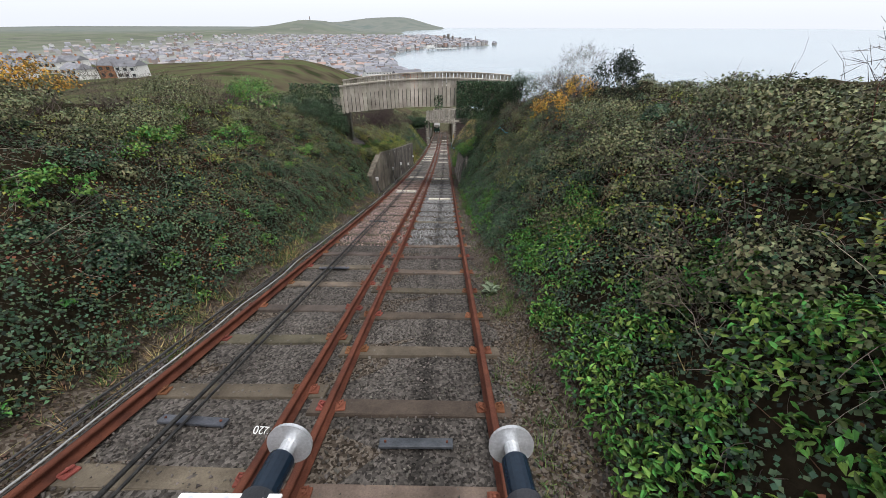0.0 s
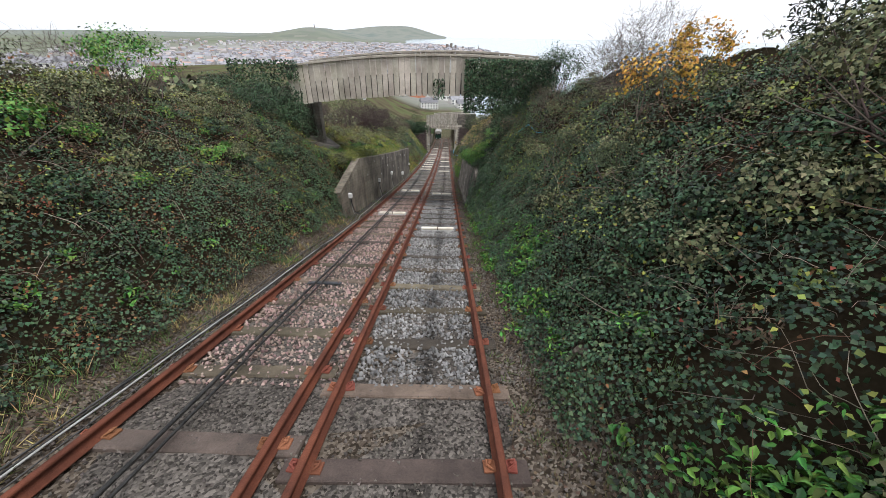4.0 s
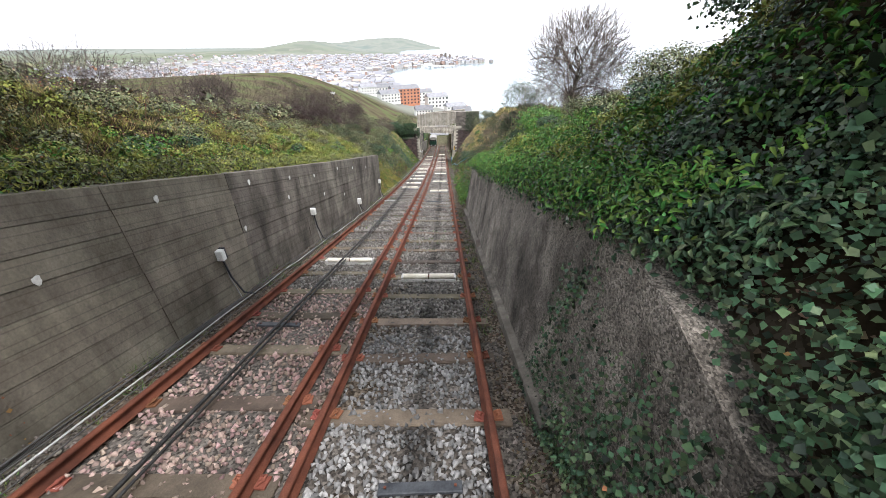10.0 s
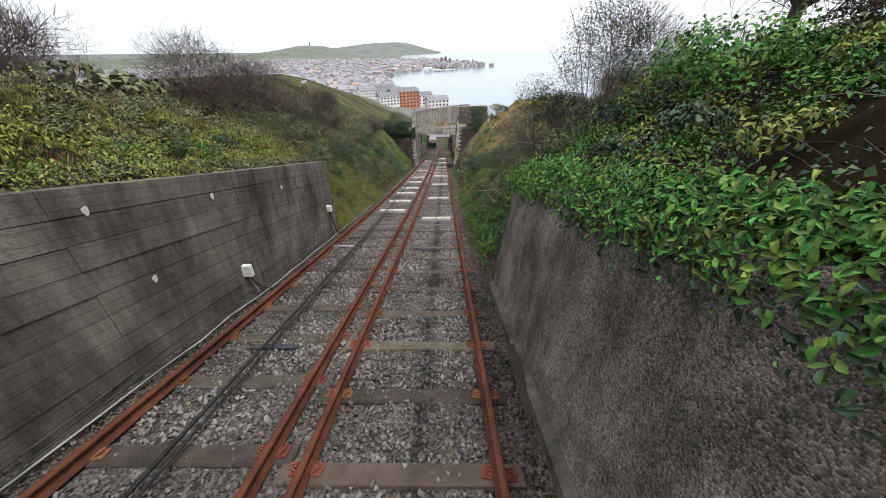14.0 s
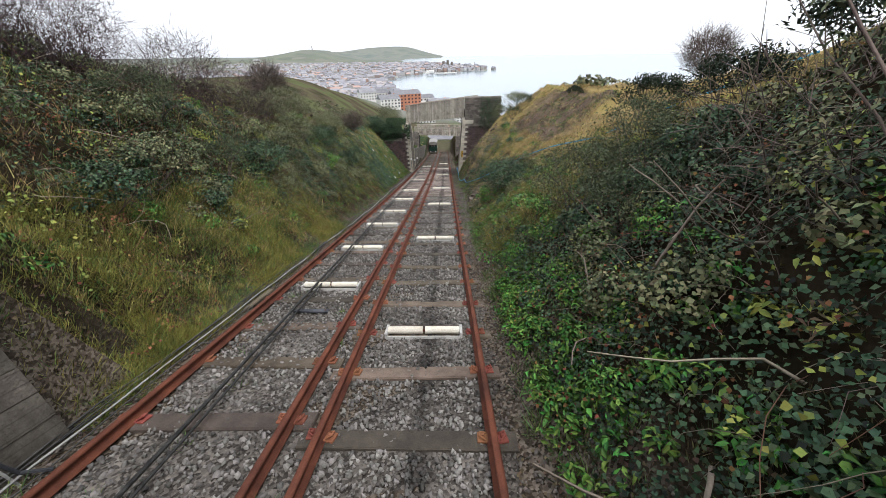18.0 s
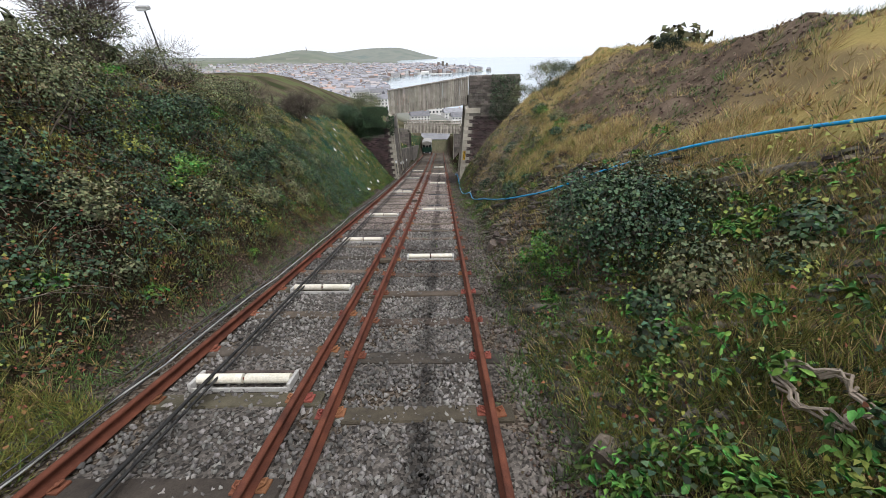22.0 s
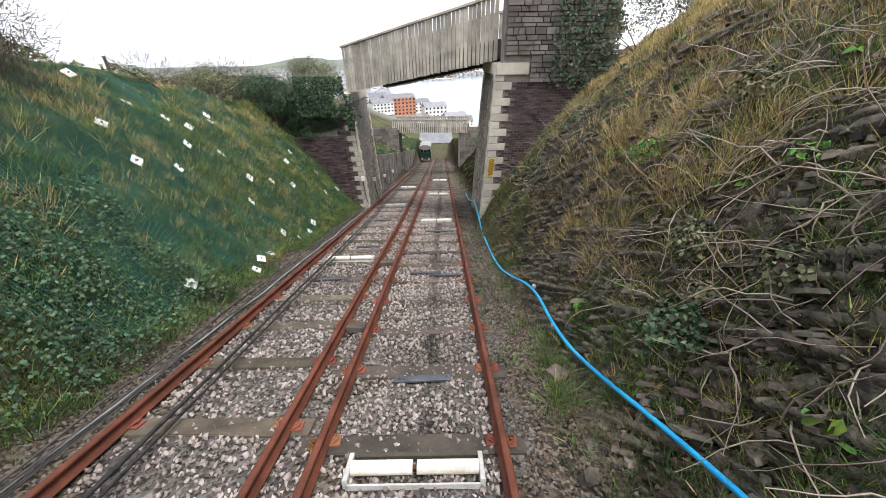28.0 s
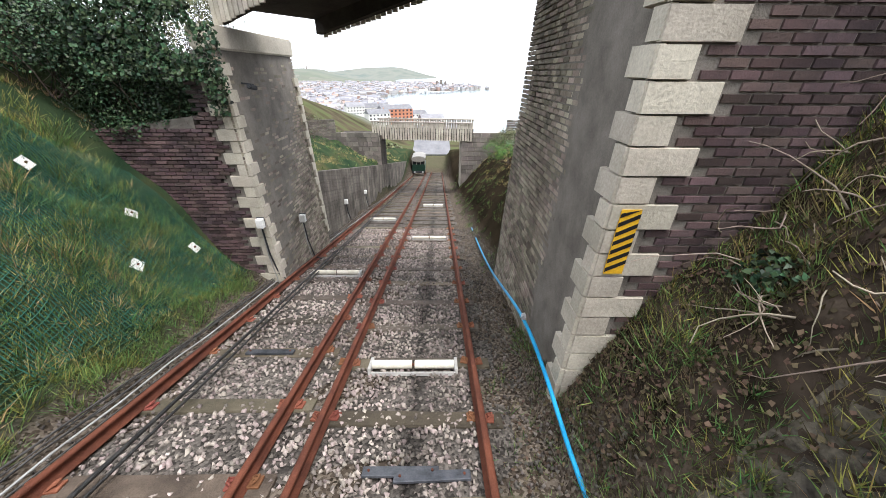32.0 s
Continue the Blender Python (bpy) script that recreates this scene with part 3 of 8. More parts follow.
# ---- bridges ----
def plank_bridge(name, label, pa, pb, rise, height, depth, plank_w, gap):
    """A footbridge with boarded parapets from pa to pb (near face, foot of the boards); depth is measured along +y."""
    br = thing(name, label, "footbridge", kind="structure", at=pa)
    pa, pb = Vector(pa), Vector(pb)
    length = (pb - pa).length
    along = (pb - pa) / length
    flat = Vector((along.x, along.y, 0)).normalized()
    out = Vector((-flat.y, flat.x, 0))
    turn = Matrix((flat, out, Vector((0, 0, 1)))).transposed().to_4x4()
    n = int(length / (plank_w + gap))
    meshes = []
    for s in range(5):
        me = bevel_box_mesh("plank", plank_w, 0.032, height, 0.004, s, 0.006)
        me.materials.append(M_PLANK)
        meshes.append(me)
    rn = random.Random(len(name))

    def arch(f):
        return rise * (1 - (2 * f - 1) ** 2)

    for side, off in (("near", 0.0), ("far", depth)):
        for i in range(n):
            f = (i + 0.5) / n
            p = pa + along * (length * f) + out * off
            ob = mesh_ob("plank", rn.choice(meshes), None, br)
            ob.matrix_basis = Matrix.Translation(p + Vector((0, 0, height / 2 + arch(f) + rn.uniform(-0.015, 0.015)))) @ turn @ pose(0, 0, 0, 0, rn.uniform(-0.6, 0.6), 0)
        inward = 1 if side == "near" else -1
        bm = bmesh.new()
        for j in range(16):
            f0, f1 = j / 16, (j + 1) / 16
            a, b = pa + along * length * f0 + out * off, pa + along * length * f1 + out * off
            za, zb = height + arch(f0), height + arch(f1)
            block(bm, [a + out * -0.09 + Vector((0, 0, za)), b + out * -0.09 + Vector((0, 0, zb)), b + out * 0.09 + Vector((0, 0, zb)), a + out * 0.09 + Vector((0, 0, za)),
                       a + out * -0.09 + Vector((0, 0, za + 0.07)), b + out * -0.09 + Vector((0, 0, zb + 0.07)), b + out * 0.09 + Vector((0, 0, zb + 0.07)), a + out * 0.09 + Vector((0, 0, za + 0.07))])
        part("handrail", bm, M_PLANK, br, "weathered timber capping rail")
        bm = bmesh.new()
        for j in range(16):
            f0, f1 = j / 16, (j + 1) / 16
            o0, o1 = off + 0.03 * inward, off + 0.22 * inward
            a, b = pa + along * length * f0, pa + along * length * f1
            za, zb, h = 0.06 + arch(f0), 0.06 + arch(f1), 0.55
            lo, hi = min(o0, o1), max(o0, o1)
            block(bm, [a + out * lo + Vector((0, 0, za)), b + out * lo + Vector((0, 0, zb)), b + out * hi + Vector((0, 0, zb)), a + out * hi + Vector((0, 0, za)),
                       a + out * lo + Vector((0, 0, za + h)), b + out * lo + Vector((0, 0, zb + h)), b + out * hi + Vector((0, 0, zb + h)), a + out * hi + Vector((0, 0, za + h))])
        part("girder", bm, M_DARKWOOD_AND_SHADE, br, "dark edge beam under the boards")
    bm = bmesh.new()
    for j in range(16):
        f0, f1 = j / 16, (j + 1) / 16
        a, b = pa + along * length * f0, pa + along * length * f1
        za, zb = 0.36 + arch(f0), 0.36 + arch(f1)
        lo, hi = 0.22, depth - 0.22
        block(bm, [a + out * lo + Vector((0, 0, za)), b + out * lo + Vector((0, 0, zb)), b + out * hi + Vector((0, 0, zb)), a + out * hi + Vector((0, 0, za)),
                   a + out * lo + Vector((0, 0, za + 0.2)), b + out * lo + Vector((0, 0, zb + 0.2)), b + out * hi + Vector((0, 0, zb + 0.2)), a + out * hi + Vector((0, 0, za + 0.2))])
    part("deck", bm, M_DARKWOOD_AND_SHADE, br, "dark underside of the timber deck")
    return br, out, along


bridge_a, out_a, along_a = plank_bridge("footbridge_upper", "arched grey timber footbridge with boarded sides over the cutting", (-6.5, 22.5, -1.98), (4.6, 22.5, -1.65), 0.33, 1.5, 3.0, 0.2, 0.035)
bridge_b, out_b, along_b = plank_bridge("footbridge_middle", "skewed sloping timber footbridge with boarded sides on tall piers", (-3.95, 80.2, -15.4), (2.15, 76.0, -14.2), 0.0, 1.75, 2.6, 0.13, 0.03)
bridge_c, out_c, along_c = plank_bridge("footbridge_lower", "far timber footbridge with boarded sides over the cutting", (-4.9, 101.0, -20.9), (2.9, 100.0, -20.9), 0.0, 1.3, 2.2, 0.14, 0.06)


# ---- retaining walls ----
def zt0(y):
    return float(tz(y))


def wall_run(name, label, pts, thick, side, material, courses=0.3, batter=0.0):
    """A wall along y: pts are rows of y, face x at the foot, height. side: -1 has its back to the left."""
    w = thing(name, label, "retaining wall", kind="structure")
    for (y0, x0, h0), (y1, x1, h1) in zip(pts, pts[1:]):
        n = max(1, int((y1 - y0) / 2.4))
        for j in range(n):
            f0, f1 = j / n, (j + 1) / n
            ya, yb = y0 + (y1 - y0) * f0, y0 + (y1 - y0) * f1
            xa, xb = x0 + (x1 - x0) * f0, x0 + (x1 - x0) * f1
            ha, hb = h0 + (h1 - h0) * f0, h0 + (h1 - h0) * f1
            m = max(1, int(max(ha, hb) / courses)) if courses else 1
            for i in range(m):
                a0, a1, b0, b1 = ha * i / m, ha * (i + 1) / m, hb * i / m, hb * (i + 1) / m
                za, zb = float(tz(ya)) - (0.3 if i == 0 else 0.0), float(tz(yb)) - (0.3 if i == 0 else 0.0)
                za2, zb2 = float(tz(ya)), float(tz(yb))
                g = 0.01
                o = -side * random.uniform(0, 0.022)
                bm = bmesh.new()
                def P(y, x, z, h):
                    return (x + side * batter * h + o, y, z)
                block(bm, [P(ya + g / 2, xa, za, a0), (xa + side * thick, ya + g / 2, za + (a0 if i else 0)), (xb + side * thick, yb - g / 2, zb + (b0 if i else 0)), P(yb - g / 2, xb, zb, b0),
                           P(ya + g / 2, xa, za2, a1), (xa + side * thick, ya + g / 2, za2 + a1 - g), (xb + side * thick, yb - g / 2, zb2 + b1 - g), P(yb - g / 2, xb, zb2, b1)])
                vs = list(bm.verts)
                if i:
                    for v in (vs[0],):
                        v.co.z += a0
                    vs[3].co.z += b0
                vs[4].co.z += a1 - g
                vs[7].co.z += b1 - g
                bmesh.ops.recalc_face_normals(bm, faces=bm.faces)
                part("concrete_panel", bm, material[ya >= material[2]] if isinstance(material, tuple) else material, w)
    return w


wall_run("retaining_wall_left", "stained grey board-marked concrete retaining wall", [(19.3, -3.95, 1.2), (22.5, -3.85, 2.5), (27.3, -3.8, 2.53), (36.8, -3.7, 2.6), (42.05, -3.62, 2.65)], 0.3, -1, (M_CONC_PALE, M_CONC, 27.3), 0.3)
wall_r = thing("retaining_wall_right", "rough pebbly grey concrete retaining wall under overhanging plants", "retaining wall", kind="structure")
wy, wh = np.arange(21.6, 36.81, 0.06), np.linspace(-0.3, 1, 44)
WY, WH = np.meshgrid(wy, wh, indexing="ij")
top = np.interp(WY, [21.6, 23.6, 32, 36.8], [1.6, 2.4, 2.5, 2.42]) + 0.04 * np.sin(WY * 2.3) + 0.025 * np.sin(WY * 7.1)
WHT = np.where(WH < 0, WH, WH * top)
WX = 1.42 + 0.12 * np.maximum(WHT, 0) + 0.014 * np.sin(WY * 5.3 + WHT * 3) * np.sin(WHT * 6.1 - WY) + 0.009 * np.sin(WY * 17 + 4 * np.sin(WHT * 9)) * np.sin(WHT * 21 + WY * 3) + 0.006 * np.sin(WY * 41 + WHT * 13) * np.sin(WHT * 37 - WY * 5)
face_p = np.stack([WX, WY, tz(WY) + WHT], -1)
back_p = face_p[:, -1:].copy()
back_p[..., 0] = 2.05
foot_p = face_p[:, :1].copy()
foot_p[..., 0] = 2.05
wall_p = np.concatenate([face_p, back_p, foot_p], 1)
na, nb = wall_p.shape[:2]
q = (np.arange(na - 1)[:, None] * nb + np.arange(nb - 1)).ravel()
ends_v = wall_p.reshape(-1, 3)
me = bpy.data.meshes.new("wall_face")
me.from_pydata(ends_v.tolist(), [], np.stack([q, q + nb, q + nb + 1, q + 1], 1).tolist() + [list(range(nb)), [(na - 1) * nb + k for k in range(nb)][::-1]])
mesh_ob("wall_face", me, M_ROUGH, wall_r)
bm = bmesh.new()
for y in np.arange(23.0, 36.6, 0.8):
    block(bm, [(1.3, y, zt0(y) - 0.2), (1.4, y, zt0(y) - 0.2), (1.4, y + 0.8, zt0(y + 0.8) - 0.2), (1.3, y + 0.8, zt0(y + 0.8) - 0.2), (1.32, y, zt0(y) + 0.1), (1.43, y, zt0(y) + 0.14), (1.43, y + 0.8, zt0(y + 0.8) + 0.14), (1.32, y + 0.8, zt0(y + 0.8) + 0.1)])
part("footing", bm, M_CONC, wall_r, "narrow stained concrete footing kerb")
wall_run("retaining_wall_lower", "weathered concrete retaining wall beyond the bridge", [(84.0, -3.9, 2.5), (100, -4.1, 2.4), (126, -4.3, 2.2)], 0.3, -1, M_CONC, 0.4)

M_LIME_SPOT = mat("lime_spot", (0.5, 0.5, 0.47), (0.62, 0.62, 0.59), 9, 0.9, bump=0.2)
spot = None
for y, h in [(25.6, 2.25), (27.4, 1.35), (28.0, 2.3), (29.6, 1.75), (29.9, 2.25), (31.6, 2.2), (32.2, 1.5), (34.0, 2.3), (34.4, 1.2), (23.8, 1.6), (36.1, 2.2), (38.6, 2.1)]:
    fx = float(np.interp(y, [19.3, 22.5, 36.8, 42.3], [-3.95, -3.85, -3.7, -3.62]))
    if spot is None:
        bm = bmesh.new()
        for k in range(10):
            r = 0.05 * (0.7 + 0.4 * ((k * 37) % 10) / 10)
            bm.verts.new((0, r * math.cos(k * 0.628), r * 1.25 * math.sin(k * 0.628)))
        bm.faces.new(list(bm.verts))
        made = bmesh.ops.extrude_face_region(bm, geom=list(bm.faces))
        bmesh.ops.translate(bm, vec=(0.008, 0, 0), verts=[v for v in made["geom"] if isinstance(v, bmesh.types.BMVert)])
        spot = part("survey_spot", bm, M_LIME_SPOT)
        tagged(spot, "small round white survey spot on the concrete wall", "wall marker", "survey spots on the wall")
        spot.matrix_basis = pose(fx + 0.022, y, zt0(y) + h)
    else:
        copy_thing(spot, pose(fx + 0.022, y, zt0(y) + h))

# ---- piers of the middle bridge ----
M_BRICK = mat("dark_engineering_brick", (0.05, 0.038, 0.04), (0.115, 0.075, 0.072), 1.5, 0.7, bump=0.3, fine=60, rand=0.5)
M_BRICK2 = mat("dark_engineering_brick_rows", (0.05, 0.038, 0.04), (0.115, 0.075, 0.072), 1.5, 0.7, bump=0.3, fine=60, island=0.5)
M_BUFF = mat("weathered_buff_brick", (0.18, 0.15, 0.118), (0.35, 0.305, 0.24), 0.9, 0.9, bump=0.4, fine=60, island=0.45, spec=0.2)
weather(M_BUFF, 0.4)
M_MORTAR = mat("grey_mortar", (0.12, 0.108, 0.092), (0.22, 0.2, 0.175), 2.0, 0.95, bump=0.4, fine=60)
M_ASHLAR = mat("pale_limestone_quoin", (0.34, 0.31, 0.25), (0.52, 0.48, 0.4), 1.3, 0.85, bump=0.4, fine=40, rand=0.14)
M_RUBBLE = mat("grey_rubble_stone", (0.1, 0.09, 0.08), (0.2, 0.175, 0.15), 1.6, 0.9, bump=0.6, fine=30, rand=0.35)


def sheet_blocks(name, cells, depth, material, parent, singles=0, jitter=0.004, label="", seed=1):
    """Blocks on a face. cells: (origin, u, v, width, height); the first ones are objects, the rest one mesh."""
    rn = random.Random(seed)
    rest_v, rest_f = [], []
    for i, (o, u, v, w, h) in enumerate(cells):
        n = u.cross(v).normalized()
        d = depth + rn.uniform(-jitter, jitter)
        c = 0.006
        cs = [o - n * 0.03, o + u * w - n * 0.03, o + u * w + v * h - n * 0.03, o + v * h - n * 0.03,
              o + u * c + v * c + n * d, o + u * (w - c) + v * c + n * d, o + u * (w - c) + v * (h - c) + n * d, o + u * c + v * (h - c) + n * d]
        fs = [(4, 5, 6, 7), (0, 1, 5, 4), (1, 2, 6, 5), (2, 3, 7, 6), (3, 0, 4, 7)]
        if i < singles:
            me = bpy.data.meshes.new(name)
            me.from_pydata([tuple(p) for p in cs], [], fs)
            mesh_ob(name, me, material[0], parent)
        else:
            b = len(rest_v)
            rest_v += [tuple(p) for p in cs]
            rest_f += [tuple(k + b for k in f) for f in fs]
    if rest_v:
        me = bpy.data.meshes.new(name + "work")
        me.from_pydata(rest_v, [], rest_f)
        tagged(mesh_ob(name + "work", me, material[1], parent, label), kind="stuff")


def brick_cells(origin, u, v, width, height, bw=0.225, bh=0.0783, keep=None):
    out = []
    for r in range(int(height / bh)):
        x = -bw * (0.5 if r % 2 else 0.0)
        while x < width:
            a, b = max(x, 0.0), min(x + bw, width)
            if b - a > 0.05 and (keep is None or keep(a, b, r * bh)):
                out.append((origin + u * (a + 0.005) + v * (r * bh + 0.005), u, v, b - a - 0.01, bh - 0.01))
            x += bw if (r % 3) else bw * 1.0
    return out


def zt(y):
    return float(tz(y))


pier_r = thing("bridge_pier_right", "battered dark brick bridge pier with pale stone quoins and hazard plate", "bridge pier", kind="structure")
PY, PB = 75.0, zt(75.0)
UP = Vector((0.055, 0, 1)).normalized()
core = bmesh.new()
x0, x1 = 1.72, 6.2
block(core, [(x0 - 0.06, PY, PB - 0.8), (x1, PY, PB - 0.8), (x1, 79.6, PB - 2.0), (x0 - 0.02, 79.6, PB - 2.0),
             (x0 + 0.33, PY, PB + 5.1), (x1, PY, PB + 5.1), (x1, 79.2, PB + 5.1), (x0 + 0.42, 79.2, PB + 5.1)])
part("pier_core", core, M_MORTAR, pier_r)
QW = [0.56, 0.3]
QH = 0.235


def quoin_w(h):
    return QW[int(h / QH) % 2]


front_o = Vector((1.7, PY - 0.005, PB))
cells = brick_cells(front_o, Vector((1, 0, 0)), UP, 3.4, 5.1, keep=lambda a, b, h: a > quoin_w(h + 0.02) - 0.02)
cells.sort(key=lambda c: (c[0] - Vector((2.4, 75, PB + 2.3))).length)
cells = [(o, u, v, w, h) for o, u, v, w, h in cells]
sheet_blocks("brick", cells, 0.012, (M_BRICK, M_BRICK2), pier_r, 300, label="dark purple-brown engineering brickwork")
qs, qs2 = [], []
for r in range(22):
    w = QW[r % 2]
    o = front_o + UP * (r * QH + 0.004)
    qs.append((o + Vector((-0.02, 0, 0)), Vector((1, 0, 0)), UP, w, QH - 0.008))
sheet_blocks("quoin", qs, 0.03, (M_ASHLAR, M_ASHLAR), pier_r, 40)
inner_o = Vector((1.665, 79.55, PB - 1.4))
cells = brick_cells(inner_o, Vector((0.003, -1, 0)).normalized(), Vector((0.066, 0, 1)).normalized(), 4.15, 6.5)
sheet_blocks("brick", cells, 0.012, (M_BUFF, M_BUFF), pier_r, 0, label="weathered buff brickwork of the inner face")
for r in range(22):
    w = 0.36 if r % 2 else 0.2
    o = Vector((1.66 + 0.066 * (r * QH), 75.0 - 0.02 + w, PB + r * QH + 0.004))
    qs2.append((o, Vector((0.003, -1, 0)).normalized(), Vector((0.066, 0, 1)).normalized(), w, QH - 0.008))
sheet_blocks("quoin", qs2, 0.03, (M_ASHLAR, M_ASHLAR), pier_r, 40)
bm = bmesh.new()
block(bm, [(1.98, 74.93, PB + 5.1), (3.0, 74.93, PB + 5.1), (3.0, 79.3, PB + 5.1), (2.02, 79.3, PB + 5.1), (1.98, 74.93, PB + 5.45), (3.0, 74.93, PB + 5.45), (3.0, 79.3, PB + 5.45), (2.02, 79.3, PB + 5.45)])
bmesh.ops.bevel(bm, geom=list(bm.edges), offset=0.03, segments=2, affect='EDGES')
part("bearing_stone", bm, M_ASHLAR, pier_r, "pale stone bearing block under the beams")
# rubble wing and parapet end above the pier
rub = []
rn = random.Random(8)
zz = PB + 4.9
while zz < PB + 7.35:
    h = rn.uniform(0.1, 0.2)
    x = 2.25 + (0.0 if zz > PB + 5.5 else 0.78)
    while x < 5.4:
        w = rn.uniform(0.16, 0.46)
        rub.append((Vector((x, 74.95, zz)), Vector((1, 0, 0)), Vector((0, 0, 1)), w - 0.012, h - 0.012))
        x += w
    zz += h
sheet_blocks("rubble_stone", rub, 0.05, (M_RUBBLE, M_RUBBLE), pier_r, 300, 0.02)
bm = bmesh.new()
block(bm, [(2.2, 74.97, PB + 4.9), (5.5, 74.97, PB + 4.9), (5.5, 75.6, PB + 4.9), (2.2, 75.6, PB + 4.9), (2.2, 74.97, PB + 7.4), (5.5, 74.97, PB + 7.5), (5.5, 75.6, PB + 7.5), (2.2, 75.6, PB + 7.4)])
part("parapet_core", bm, M_MORTAR, pier_r)
sign = thing("hazard_plate", "yellow and black diagonally striped hazard plate fixed to quoins", "warning sign")
M_YEL = mat("yellow_sign_paint", (0.62, 0.36, 0.02), (0.7, 0.42, 0.03), 4, 0.45, bump=0.05, fine=60)
M_SIGNBLK = mat("black_sign_paint", (0.012, 0.012, 0.012), (0.02, 0.02, 0.02), 4, 0.45, bump=0.05, fine=60)
so = Vector((1.87, PY - 0.05, PB + 1.92))
bm = bmesh.new()
su = Vector((1, 0, 0))
block(bm, [so, so + su * 0.17, so + su * 0.17 + Vector((0, 0.012, 0)), so + Vector((0, 0.012, 0)), so + UP * 0.62, so + su * 0.17 + UP * 0.62, so + su * 0.17 + UP * 0.62 + Vector((0, 0.012, 0)), so + UP * 0.62 + Vector((0, 0.012, 0))])
part("plate", bm, M_YEL, sign)
for i in range(7):
    a = 0.02 + i * 0.088
    bm = bmesh.new()
    f = [so + UP * a, so + su * 0.17 + UP * min(0.62, a + 0.085), so + su * 0.17 + UP * min(0.62, a + 0.125), so + UP * min(0.62, a + 0.04)]
    block(bm, [p + Vector((0, -0.004, 0)) for p in (f[0], f[1])] + [p + Vector((0, 0.001, 0)) for p in (f[1], f[0])] + [p + Vector((0, -0.004, 0)) for p in (f[3], f[2])] + [p + Vector((0, 0.001, 0)) for p in (f[2], f[3])])
    part("stripe", bm, M_SIGNBLK, sign)

pier_l = thing("bridge_pier_left", "brick and rendered bridge pier with pale stone quoins under footbridge", "bridge pier", kind="structure")
LB = zt(79.5)
bm = bmesh.new()
block(bm, [(-4.2, 79.5, LB - 0.8), (-3.42, 79.5, LB - 0.8), (-3.42, 83.4, LB - 1.6), (-4.2, 83.4, LB - 1.6), (-4.2, 79.6, LB + 4.9), (-3.72, 79.6, LB + 4.9), (-3.72, 83.2, LB + 4.9), (-4.2, 83.2, LB + 4.9)])
block(bm, [(-7.0, 79.5, LB - 0.8), (-4.5, 79.5, LB - 0.8), (-4.5, 80.2, LB - 1.0), (-7.0, 80.2, LB - 1.0), (-7.0, 79.6, LB + 3.4), (-4.5, 79.6, LB + 3.75), (-4.5, 80.2, LB + 3.75), (-7.0, 80.2, LB + 3.4)])
part("pier_core", bm, M_MORTAR, pier_l)
LUP = Vector((-0.053, 0.018, 1)).normalized()
cells = brick_cells(Vector((-6.6, 79.49, LB)), Vector((1, 0, 0)), Vector((0, 0.018, 1)).normalized(), 3.05, 4.6, keep=lambda a, b, h: b < 3.05 - quoin_w(h + 0.02) * 0.8 - 0.05 * h + 0.1 and (h < 3.5 or a > 2.1))
cells.sort(key=lambda c: (c[0] - Vector((-4.4, 79.5, LB + 2.2))).length)
sheet_blocks("brick", cells, 0.012, (M_BRICK, M_BRICK2), pier_l, 240, label="dark brick wing wall")
qs = []
for r in range(20):
    w = QW[r % 2] * 0.8
    o = Vector((-3.44, 79.49, LB)) + LUP * (r * QH + 0.004)
    qs.append((o - Vector((w, 0, 0)), Vector((1, 0, 0)), LUP, w, QH - 0.008))
sheet_blocks("quoin", qs, 0.03, (M_ASHLAR, M_ASHLAR), pier_l, 40)
cells = brick_cells(Vector((-3.42, 79.5, LB - 1.0)), Vector((0, 1, 0)), Vector((-0.053, 0, 1)).normalized(), 3.8, 5.9)
sheet_blocks("brick", cells, 0.01, (M_BUFF, M_BUFF), pier_l, 0, label="pale weathered brickwork facing the track")
qs = []
for r in range(20):
    w = 0.34 if r % 2 else 0.18
    qs.append((Vector((-3.415 - 0.053 * r * QH, 79.48, LB + r * QH + 0.004)), Vector((0, 1, 0)), Vector((-0.053, 0, 1)).normalized(), w, QH - 0.008))
    w2 = 0.3 if r % 2 else 0.16
    qs.append((Vector((-3.415 - 0.053 * r * QH, 83.3 - w2, LB + r * QH - 0.3)), Vector((0, 1, 0)), Vector((-0.053, 0, 1)).normalized(), w2, QH - 0.008))
sheet_blocks("quoin", qs, 0.03, (M_ASHLAR, M_ASHLAR), pier_l, 80)
bm = bmesh.new()
block(bm, [(-4.15, 79.55, LB + 4.9), (-3.66, 79.55, LB + 4.9), (-3.66, 83.3, LB + 4.9), (-4.15, 83.3, LB + 4.9), (-4.15, 79.55, LB + 5.3), (-3.66, 79.55, LB + 5.3), (-3.66, 83.3, LB + 5.3), (-4.15, 83.3, LB + 5.3)])
bmesh.ops.bevel(bm, geom=list(bm.edges), offset=0.03, segments=2, affect='EDGES')
part("bearing_stone", bm, M_ASHLAR, pier_l, "pale stone bearing block under the beams")

